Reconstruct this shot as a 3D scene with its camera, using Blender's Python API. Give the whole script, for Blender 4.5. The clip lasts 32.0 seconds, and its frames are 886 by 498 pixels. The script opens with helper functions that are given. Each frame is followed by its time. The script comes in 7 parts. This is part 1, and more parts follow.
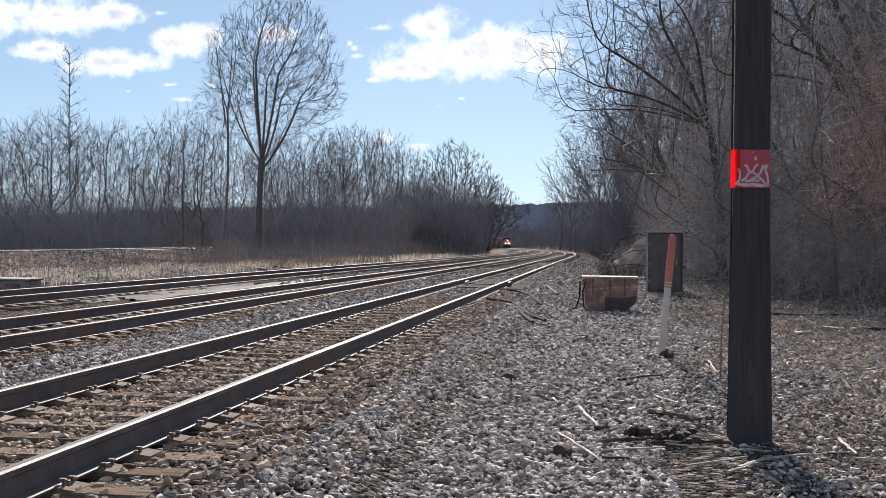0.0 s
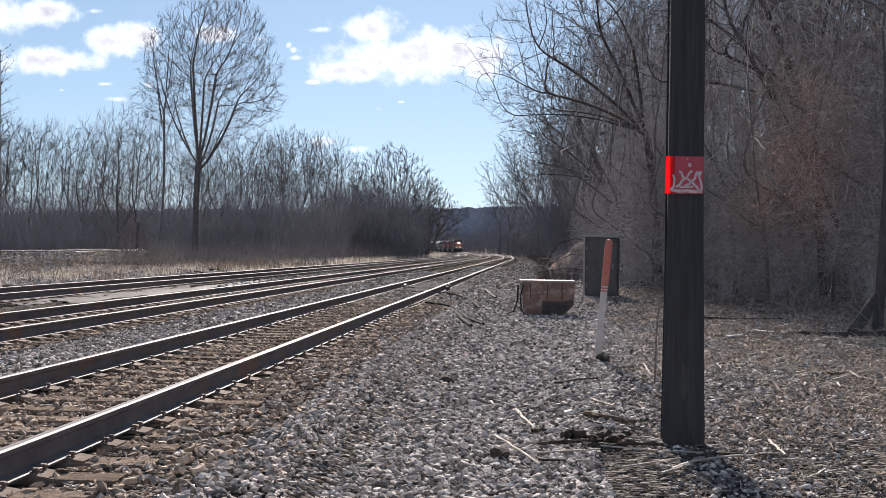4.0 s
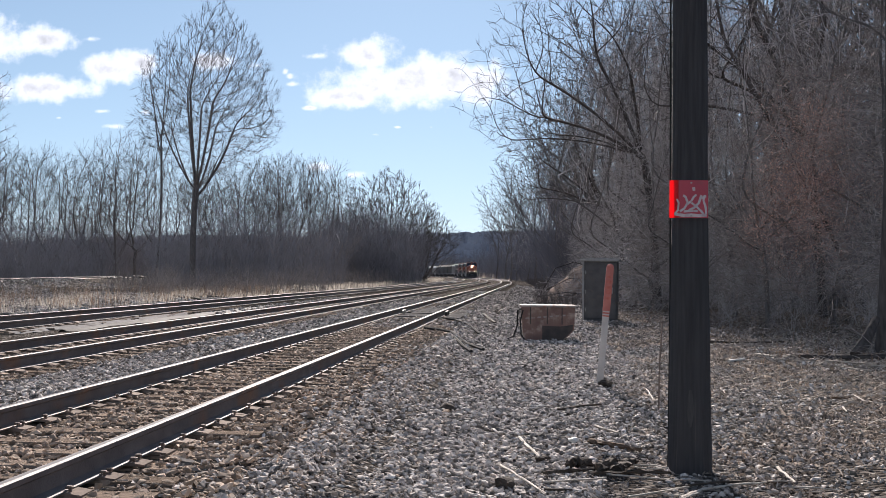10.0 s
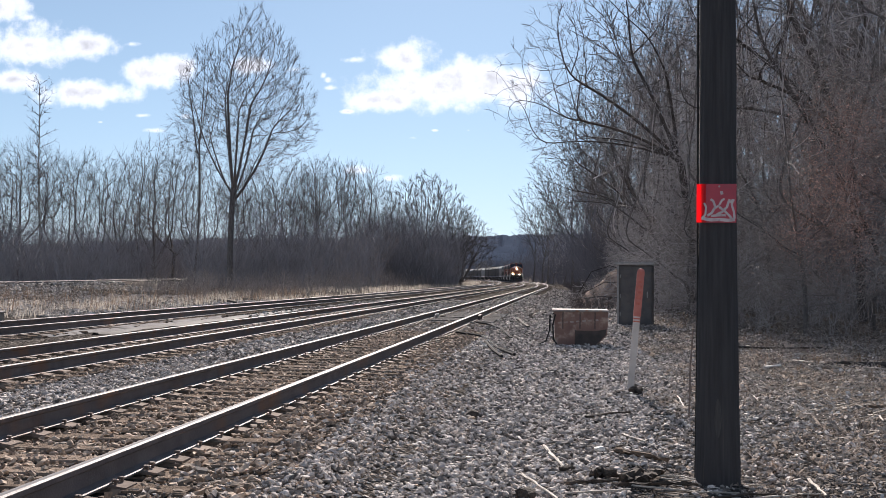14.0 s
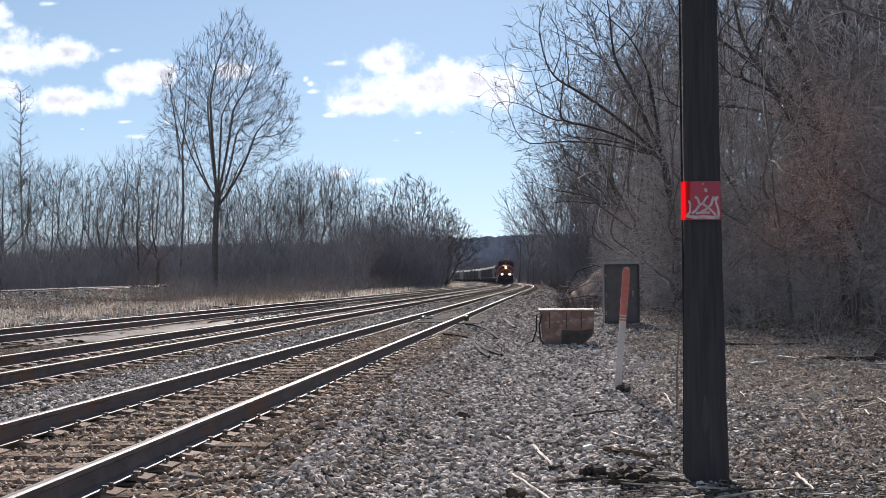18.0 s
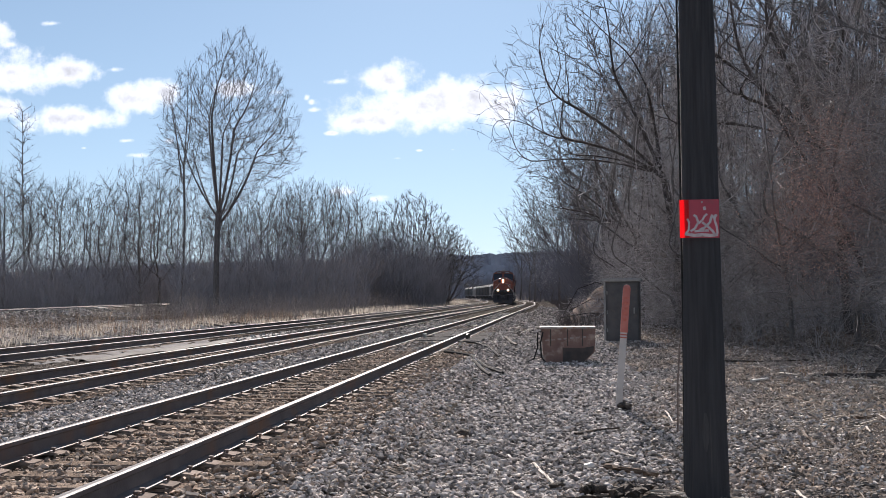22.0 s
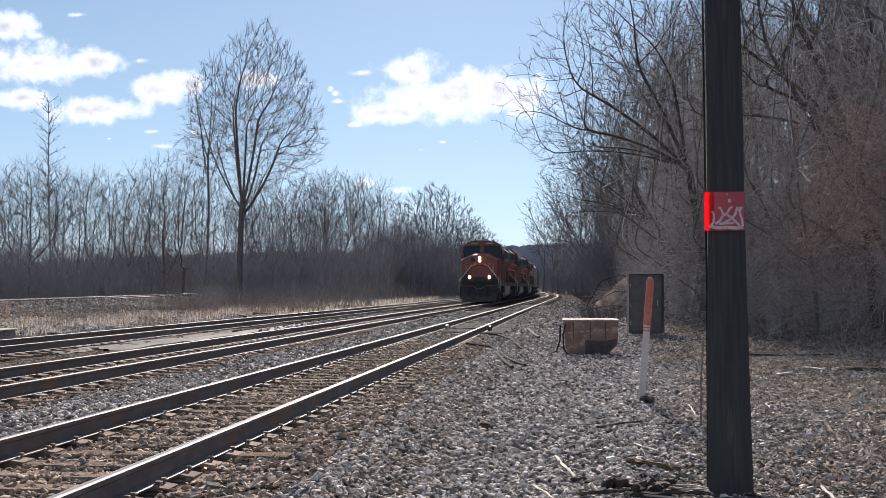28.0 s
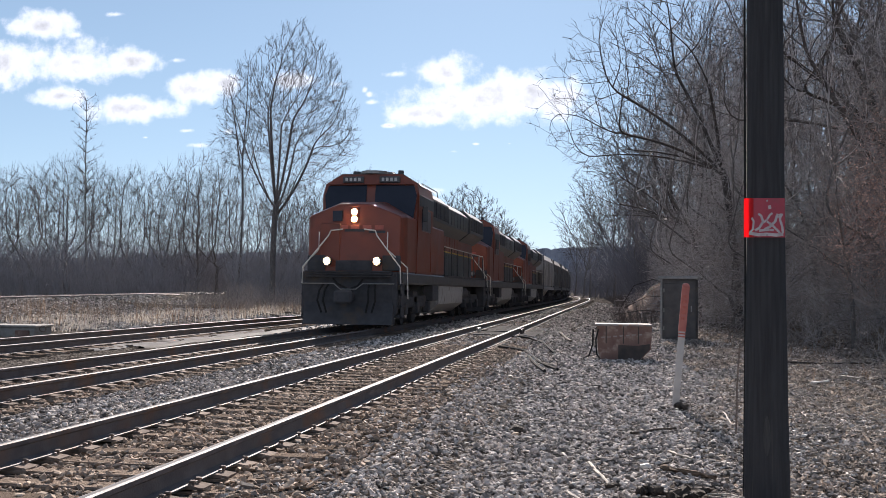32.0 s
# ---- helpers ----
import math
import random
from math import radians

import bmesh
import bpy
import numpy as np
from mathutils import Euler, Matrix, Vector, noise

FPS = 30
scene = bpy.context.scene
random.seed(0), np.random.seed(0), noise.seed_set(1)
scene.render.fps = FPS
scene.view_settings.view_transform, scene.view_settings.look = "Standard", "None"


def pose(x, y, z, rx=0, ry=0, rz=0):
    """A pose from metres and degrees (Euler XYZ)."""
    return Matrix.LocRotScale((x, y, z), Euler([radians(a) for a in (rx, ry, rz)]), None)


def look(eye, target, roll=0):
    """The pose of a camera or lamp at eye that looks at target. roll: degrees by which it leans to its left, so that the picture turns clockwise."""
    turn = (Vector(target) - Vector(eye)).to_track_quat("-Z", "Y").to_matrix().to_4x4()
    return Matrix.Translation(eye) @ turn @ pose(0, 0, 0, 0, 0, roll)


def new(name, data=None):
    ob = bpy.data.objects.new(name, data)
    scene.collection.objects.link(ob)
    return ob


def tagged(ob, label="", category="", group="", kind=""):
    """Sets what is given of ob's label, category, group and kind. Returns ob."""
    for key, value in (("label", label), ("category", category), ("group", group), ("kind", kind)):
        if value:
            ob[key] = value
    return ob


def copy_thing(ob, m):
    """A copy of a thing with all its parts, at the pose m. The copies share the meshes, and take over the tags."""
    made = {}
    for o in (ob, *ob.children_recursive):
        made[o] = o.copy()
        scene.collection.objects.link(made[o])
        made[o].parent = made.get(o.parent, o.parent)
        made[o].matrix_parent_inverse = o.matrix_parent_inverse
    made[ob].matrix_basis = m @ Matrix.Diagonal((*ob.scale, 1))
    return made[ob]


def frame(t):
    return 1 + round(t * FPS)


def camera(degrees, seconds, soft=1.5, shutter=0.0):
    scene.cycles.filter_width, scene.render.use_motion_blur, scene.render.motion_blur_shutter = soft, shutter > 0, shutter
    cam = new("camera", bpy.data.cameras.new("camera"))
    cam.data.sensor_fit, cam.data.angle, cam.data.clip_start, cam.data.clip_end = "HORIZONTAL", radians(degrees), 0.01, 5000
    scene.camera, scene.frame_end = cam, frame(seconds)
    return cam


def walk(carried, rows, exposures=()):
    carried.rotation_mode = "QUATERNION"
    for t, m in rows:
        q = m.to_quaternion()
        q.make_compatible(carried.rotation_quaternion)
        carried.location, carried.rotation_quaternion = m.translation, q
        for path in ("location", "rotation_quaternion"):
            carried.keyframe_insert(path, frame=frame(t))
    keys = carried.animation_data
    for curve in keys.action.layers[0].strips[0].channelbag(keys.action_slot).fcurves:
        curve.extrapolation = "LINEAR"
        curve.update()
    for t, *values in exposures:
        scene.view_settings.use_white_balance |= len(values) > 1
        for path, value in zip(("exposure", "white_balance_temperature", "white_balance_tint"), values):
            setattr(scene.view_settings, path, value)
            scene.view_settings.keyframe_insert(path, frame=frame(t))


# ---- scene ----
cam = camera(44.3, 32.0, soft=0.8)
PATH = [
    (0, (-0.015, -0.213, 1.076), (-0.295, 1.767, 1.069), 0.6),
    (0.5, (-0.011, -0.213, 1.078), (-0.273, 1.769, 1.072), 0.8),
    (1, (-0.013, -0.218, 1.079), (-0.262, 1.766, 1.073), 0.8),
    (1.5, (-0.008, -0.191, 1.078), (-0.245, 1.795, 1.071), 0.8),
    (2, (-0.012, -0.211, 1.073), (-0.233, 1.777, 1.066), 0.8),
    (2.5, (-0.006, -0.211, 1.085), (-0.214, 1.778, 1.08), 0.8),
    (3, (-0.004, -0.228, 1.086), (-0.195, 1.763, 1.083), 0.8),
    (3.5, (-0.005, -0.254, 1.078), (-0.175, 1.739, 1.075), 0.9),
    (5.5, (-0.034, -0.172, 1.087), (-0.201, 1.821, 1.11), 0.9),
    (6, (-0.028, -0.182, 1.09), (-0.196, 1.811, 1.117), 0.8),
    (6.5, (-0.031, -0.182, 1.088), (-0.196, 1.811, 1.118), 0.8),
    (7, (-0.024, -0.196, 1.086), (-0.187, 1.797, 1.119), 0.9),
    (7.5, (-0.026, -0.165, 1.088), (-0.188, 1.828, 1.12), 0.8),
    (8, (-0.019, -0.174, 1.084), (-0.179, 1.819, 1.118), 0.8),
    (8.5, (-0.013, -0.187, 1.087), (-0.172, 1.807, 1.12), 0.7),
    (9, (-0.022, -0.135, 1.089), (-0.184, 1.858, 1.124), 0.7),
    (9.5, (-0.03, -0.132, 1.097), (-0.193, 1.861, 1.138), 0.6),
    (10, (-0.058, -0.141, 1.093), (-0.222, 1.852, 1.139), 0.5),
    (10.5, (-0.097, -0.112, 1.089), (-0.262, 1.881, 1.137), 0.4),
    (11, (-0.084, -0.031, 1.1), (-0.25, 1.961, 1.147), 0.4),
    (11.5, (0.047, -0.003, 1.105), (-0.122, 1.989, 1.152), 1.3),
    (12, (0.056, 0.065, 1.123), (-0.118, 2.057, 1.163), 1.2),
    (12.5, (0.04, 0.062, 1.116), (-0.137, 2.054, 1.156), 1.2),
    (13, (0.039, 0.068, 1.108), (-0.164, 2.057, 1.149), 1.2),
    (13.5, (0.043, 0.048, 1.112), (-0.181, 2.035, 1.155), 0.9),
    (14, (0.055, 0.03, 1.114), (-0.177, 2.016, 1.165), 0.6),
    (14.5, (0.077, -0.005, 1.112), (-0.158, 1.981, 1.165), 0.5),
    (16.5, (0.072, -0.036, 1.106), (-0.138, 1.953, 1.159), 0.1),
    (17, (0.078, -0.056, 1.106), (-0.121, 1.934, 1.161), -0.2),
    (17.5, (0.056, -0.006, 1.108), (-0.146, 1.983, 1.162), -0.2),
    (18, (0.047, 0.01, 1.106), (-0.158, 1.999, 1.161), -0.3),
    (18.5, (0.054, 0.006, 1.109), (-0.156, 1.995, 1.165), -0.3),
    (19, (0.068, -0.006, 1.119), (-0.144, 1.981, 1.183), -0.4),
    (19.5, (0.07, -0.018, 1.118), (-0.143, 1.969, 1.19), -0.4),
    (20, (0.068, -0.028, 1.115), (-0.146, 1.959, 1.194), -0.4),
    (20.5, (0.063, -0.027, 1.116), (-0.151, 1.959, 1.197), -0.3),
    (21, (0.066, -0.02, 1.12), (-0.146, 1.967, 1.205), -0.5),
    (21.5, (0.062, -0.032, 1.117), (-0.146, 1.955, 1.205), -0.6),
    (22, (0.062, -0.021, 1.116), (-0.145, 1.966, 1.203), -0.5),
    (22.5, (0.048, 0.002, 1.114), (-0.162, 1.989, 1.199), -0.4),
    (23, (0.042, 0.01, 1.118), (-0.174, 1.997, 1.201), -0.4),
    (23.5, (0.046, -0.001, 1.118), (-0.172, 1.986, 1.202), 0.3),
    (24, (0.056, -0.023, 1.107), (-0.163, 1.963, 1.192), 0.5),
    (24.5, (0.069, -0.035, 1.111), (-0.149, 1.951, 1.196), 0.5),
    (25, (0.055, 0.001, 1.123), (-0.165, 1.987, 1.207), 0.4),
    (25.5, (0.064, 0.011, 1.119), (-0.157, 1.997, 1.201), 0.5),
    (27.5, (0.064, 0.021, 1.12), (-0.178, 2.005, 1.194), -0.1),
    (28, (0.064, 0.023, 1.117), (-0.185, 2.006, 1.189), -0.2),
    (28.5, (0.061, 0.032, 1.12), (-0.194, 2.014, 1.189), -0.2),
    (29, (0.023, 0.064, 1.145), (-0.241, 2.045, 1.224), -0.1),
    (29.5, (0.037, 0.026, 1.133), (-0.232, 2.007, 1.21), 0.8),
    (30, (0.042, 0.024, 1.131), (-0.228, 2.004, 1.209), 0.7),
    (30.5, (0.04, 0.017, 1.129), (-0.235, 1.996, 1.206), 0.8),
    (31, (0.037, 0.03, 1.132), (-0.245, 2.009, 1.209), 0.7),
    (31.5, (0.041, 0.037, 1.127), (-0.251, 2.014, 1.203), 0.7),
    (32, (0.028, 0.045, 1.129), (-0.279, 2.02, 1.204), 0.6),
]
walk(cam, [(t, look(eye, target, roll)) for t, eye, target, roll in PATH], [(0, 1.08, 6150, 16), (32, 1.08, 6150, 16)])

# ---- light ----
SUN_AZ, SUN_EL = -4.5, 28.0      # degrees from +y towards +x, degrees up
world = bpy.data.worlds.new("sky")
scene.world = world
world.use_nodes = True
wn, wl = world.node_tree.nodes, world.node_tree.links
wn.clear()
w_out = wn.new("ShaderNodeOutputWorld")
w_bg = wn.new("ShaderNodeBackground")
w_sky = wn.new("ShaderNodeTexSky")
w_sky.sky_type = "NISHITA"
w_sky.sun_disc = False
w_sky.sun_elevation = radians(SUN_EL)
w_sky.sun_rotation = radians(SUN_AZ)
w_sky.air_density, w_sky.dust_density, w_sky.ozone_density = 1.0, 0.12, 1.1
w_bg.inputs["Strength"].default_value = 0.06


def wmath(op, a, b=None, c=None, clamp=False):
    n = wn.new("ShaderNodeMath")
    n.operation, n.use_clamp = op, clamp
    for i, v in enumerate((a, b, c)):
        if v is None:
            continue
        if isinstance(v, (int, float)):
            n.inputs[i].default_value = v
        else:
            wl.new(v, n.inputs[i])
    return n.outputs[0]


def cloud_sky():
    tc = wn.new("ShaderNodeTexCoord")
    sep = wn.new("ShaderNodeSeparateXYZ")
    wl.new(tc.outputs["Generated"], sep.inputs[0])
    ahead = wmath("MAXIMUM", sep.outputs[1], 0.05)
    u = wmath("DIVIDE", sep.outputs[0], ahead)
    v = wmath("DIVIDE", sep.outputs[2], ahead)
    uv = wn.new("ShaderNodeCombineXYZ")
    wl.new(u, uv.inputs[0]), wl.new(v, uv.inputs[1])
    ns = wn.new("ShaderNodeTexNoise")
    ns.inputs["Scale"].default_value, ns.inputs["Detail"].default_value, ns.inputs["Roughness"].default_value = 42.0, 9.0, 0.6
    wl.new(uv.outputs[0], ns.inputs["Vector"])
    n_big = wn.new("ShaderNodeTexNoise")
    n_big.inputs["Scale"].default_value, n_big.inputs["Detail"].default_value = 11.0, 3.0
    wl.new(uv.outputs[0], n_big.inputs["Vector"])
    total = None
    for cu, cv, ru, rv in CLOUDS:
        peak = 1.15 if rv > 0.0085 else 0.62
        du = wmath("DIVIDE", wmath("SUBTRACT", u, cu), ru)
        dv = wmath("DIVIDE", wmath("SUBTRACT", v, cv), rv)
        r = wmath("SUBTRACT", peak, wmath("SQRT", wmath("ADD", wmath("MULTIPLY", du, du), wmath("MULTIPLY", dv, dv))))
        total = r if total is None else wmath("SMOOTH_MAX", total, r, 0.25)
    total = wmath("MAXIMUM", total, -0.7)
    rough = wmath("ADD", wmath("MULTIPLY", wmath("SUBTRACT", ns.outputs[0], 0.5), 2.1), wmath("MULTIPLY", wmath("SUBTRACT", n_big.outputs[0], 0.5), 0.7))
    dens = wmath("ADD", total, rough)
    mask = wn.new("ShaderNodeMapRange")
    mask.interpolation_type = "SMOOTHSTEP"
    mask.inputs["From Min"].default_value, mask.inputs["From Max"].default_value = 0.0, 0.9
    wl.new(dens, mask.inputs["Value"])
    front = wmath("GREATER_THAN", sep.outputs[1], 0.06)
    amount = wmath("MULTIPLY", mask.outputs[0], front)
    # a few soft clouds added over the unseen rest of the sky, whitening ambient
    ns2 = wn.new("ShaderNodeTexNoise")
    ns2.inputs["Scale"].default_value, ns2.inputs["Detail"].default_value = 2.6, 6.0
    wl.new(tc.outputs["Generated"], ns2.inputs["Vector"])
    mr2 = wn.new("ShaderNodeMapRange")
    mr2.inputs["From Min"].default_value, mr2.inputs["From Max"].default_value = 0.53, 0.72
    wl.new(ns2.outputs[0], mr2.inputs["Value"])
    amount = wmath("MAXIMUM", amount, wmath("MULTIPLY", mr2.outputs[0], wmath("LESS_THAN", sep.outputs[1], 0.06)))
    core = wn.new("ShaderNodeMapRange")
    core.inputs["From Min"].default_value, core.inputs["From Max"].default_value = 0.45, 1.25
    core.inputs["To Min"].default_value, core.inputs["To Max"].default_value = 1.0, 0.55
    wl.new(dens, core.inputs["Value"])
    bright = wn.new("ShaderNodeVectorMath")
    bright.operation = "SCALE"
    bright.inputs[0].default_value = (10.2, 10.4, 10.7)
    wl.new(core.outputs[0], bright.inputs["Scale"])
    mix = wn.new("ShaderNodeMix")
    mix.data_type = "RGBA"
    wl.new(amount, mix.inputs[0])
    bw = wn.new("ShaderNodeRGBToBW")
    wl.new(w_sky.outputs[0], bw.inputs[0])
    soft = wn.new("ShaderNodeVectorMath")      # thin high haze evens out the glow round the sun
    soft.operation = "SCALE"
    wl.new(w_sky.outputs[0], soft.inputs[0])
    wl.new(wmath("DIVIDE", 1.0, wmath("ADD", 1.0, wmath("DIVIDE", bw.outputs[0], 18.0))), soft.inputs["Scale"])
    cool = wn.new("ShaderNodeVectorMath")
    cool.operation = "MULTIPLY"
    cool.inputs[1].default_value = (0.92, 0.99, 1.06)
    wl.new(soft.outputs[0], cool.inputs[0])
    pale = wn.new("ShaderNodeVectorMath")      # pale blue haze of a cold clear day
    pale.operation = "SCALE"
    pale.inputs[0].default_value = (0.71, 1.0, 1.25)
    wl.new(wmath("MULTIPLY", bw.outputs[0], wmath("DIVIDE", 1.0, wmath("ADD", 1.0, wmath("DIVIDE", bw.outputs[0], 18.0)))), pale.inputs["Scale"])
    haze = wn.new("ShaderNodeMix")
    haze.data_type = "RGBA"
    haze.inputs[0].default_value = 0.6
    wl.new(cool.outputs[0], haze.inputs[6]), wl.new(pale.outputs[0], haze.inputs[7])
    wl.new(haze.outputs[2], mix.inputs[6])
    wl.new(bright.outputs[0], mix.inputs[7])
    wl.new(mix.outputs[2], w_bg.inputs["Color"])


# clouds ahead: sideways, up (tangents), half width, half height
CLOUDS = [
    (-0.1131, 0.1773, 0.0841, 0.0236), (-0.0709, 0.1841, 0.0449, 0.0202), (-0.1554, 0.2033, 0.0348, 0.0168), (-0.2026, 0.2025, 0.0236, 0.0062),
    (-0.1743, 0.1656, 0.0348, 0.0123), (-0.0475, 0.1741, 0.028, 0.0202), (-0.2082, 0.1542, 0.0101, 0.0034), (-0.2254, 0.1765, 0.0112, 0.0045),
    (-0.2319, 0.1884, 0.005, 0.005), (-0.1468, 0.129, 0.0135, 0.0039), (-0.1255, 0.1359, 0.0067, 0.0022), (-0.0944, 0.1358, 0.0067, 0.0022),
    (-0.1677, 0.0913, 0.0213, 0.0073), (-0.1961, 0.0982, 0.0269, 0.0067), (-0.5241, 0.2209, 0.0617, 0.0224), (-0.4668, 0.2176, 0.0364, 0.0157),
    (-0.4215, 0.2207, 0.0202, 0.0056), (-0.4638, 0.1737, 0.0533, 0.0135), (-0.3989, 0.1928, 0.0348, 0.0151), (-0.371, 0.1986, 0.0202, 0.0135),
    (-0.5383, 0.1882, 0.0336, 0.0123), (-0.5272, 0.2487, 0.0224, 0.0067), (-0.4084, 0.1517, 0.0135, 0.0039), (-0.396, 0.1373, 0.0236, 0.005),
    (-0.367, 0.1508, 0.0135, 0.0045), (-0.4501, 0.1456, 0.0067, 0.0028), (-0.4842, 0.2677, 0.0191, 0.0045), (-0.3045, 0.1978, 0.0213, 0.0101),
    (-0.2579, 0.1944, 0.0168, 0.0056), (-0.2281, 0.184, 0.0056, 0.005), (-0.5619, 0.2581, 0.0449, 0.0168), (-0.6083, 0.2206, 0.0617, 0.028),
]
cloud_sky()
wl.new(w_bg.outputs[0], w_out.inputs[0])

sun = new("sun", bpy.data.lights.new("sun", "SUN"))
sun.data.energy, sun.data.angle, sun.data.color = 5.0, radians(0.6), (1.0, 0.90, 0.76)
_az, _el = radians(SUN_AZ), radians(SUN_EL)
SUN_DIR = Vector((math.sin(_az) * math.cos(_el), math.cos(_az) * math.cos(_el), math.sin(_el)))
sun.matrix_world = look(SUN_DIR * 200, (0, 0, 0))

# ---- materials ----


def material(name, a, b, scale=8.0, rough=0.8, metal=0.0, bump=0.25, fine=60.0, stain=None, stain_scale=1.3, stain_at=0.56,
             island=0.0, each=0.0, stretch=(1, 1, 1), coords="Object", gloss=0.5, rough_var=0.12):
    """Two tones mixed by noise, with stains of a third, grain as relief, and change from piece to piece."""
    m = bpy.data.materials.new(name)
    m.use_nodes = True
    n, l = m.node_tree.nodes, m.node_tree.links
    p = n["Principled BSDF"]
    p.inputs["Roughness"].default_value, p.inputs["Metallic"].default_value = rough, metal
    p.inputs["Specular IOR Level"].default_value = gloss
    if coords == "Position":
        src = n.new("ShaderNodeNewGeometry").outputs["Position"]
    else:
        src = n.new("ShaderNodeTexCoord").outputs[coords]
    mp = n.new("ShaderNodeMapping")
    mp.inputs["Scale"].default_value = stretch
    l.new(src, mp.inputs[0])
    tex = n.new("ShaderNodeTexNoise")
    tex.inputs["Scale"].default_value, tex.inputs["Detail"].default_value = scale, 6.0
    l.new(mp.outputs[0], tex.inputs["Vector"])
    ramp = n.new("ShaderNodeMapRange")
    ramp.inputs["From Min"].default_value, ramp.inputs["From Max"].default_value = 0.32, 0.68
    l.new(tex.outputs[0], ramp.inputs["Value"])
    mix = n.new("ShaderNodeMix")
    mix.data_type = "RGBA"
    mix.inputs[6].default_value, mix.inputs[7].default_value = (*a, 1), (*b, 1)
    l.new(ramp.outputs[0], mix.inputs[0])
    col = mix.outputs[2]
    if stain:
        t2 = n.new("ShaderNodeTexNoise")
        t2.inputs["Scale"].default_value, t2.inputs["Detail"].default_value = stain_scale, 8.0
        l.new(mp.outputs[0], t2.inputs["Vector"])
        r2 = n.new("ShaderNodeMapRange")
        r2.inputs["From Min"].default_value, r2.inputs["From Max"].default_value = stain_at, stain_at + 0.14
        l.new(t2.outputs[0], r2.inputs["Value"])
        m2 = n.new("ShaderNodeMix")
        m2.data_type = "RGBA"
        m2.inputs[7].default_value = (*stain, 1)
        l.new(r2.outputs[0], m2.inputs[0]), l.new(col, m2.inputs[6])
        col = m2.outputs[2]
    for amount, node, socket in ((island, "ShaderNodeNewGeometry", "Random Per Island"), (each, "ShaderNodeObjectInfo", "Random")):
        if amount:
            g = n.new(node)
            mr = n.new("ShaderNodeMapRange")
            mr.inputs["To Min"].default_value, mr.inputs["To Max"].default_value = 1 - amount, 1 + amount
            l.new(g.outputs[socket], mr.inputs["Value"])
            hs = n.new("ShaderNodeHueSaturation")
            l.new(mr.outputs[0], hs.inputs["Value"]), l.new(col, hs.inputs["Color"])
            col = hs.outputs[0]
    l.new(col, p.inputs["Base Color"])
    if rough_var:
        rr = n.new("ShaderNodeMapRange")
        rr.inputs["To Min"].default_value, rr.inputs["To Max"].default_value = max(0.02, rough - rough_var), min(1, rough + rough_var)
        l.new(tex.outputs[0], rr.inputs["Value"]), l.new(rr.outputs[0], p.inputs["Roughness"])
    if bump:
        t3 = n.new("ShaderNodeTexNoise")
        t3.inputs["Scale"].default_value, t3.inputs["Detail"].default_value = fine, 4.0
        l.new(mp.outputs[0], t3.inputs["Vector"])
        bp = n.new("ShaderNodeBump")
        bp.inputs["Strength"].default_value, bp.inputs["Distance"].default_value = bump, 0.02
        l.new(t3.outputs[0], bp.inputs["Height"]), l.new(bp.outputs[0], p.inputs["Normal"])
    return m


def glow(name, colour, strength):
    m = bpy.data.materials.new(name)
    m.use_nodes = True
    p = m.node_tree.nodes["Principled BSDF"]
    p.inputs["Base Color"].default_value = (*colour, 1)
    p.inputs["Emission Color"].default_value, p.inputs["Emission Strength"].default_value = (*colour, 1), strength
    return m


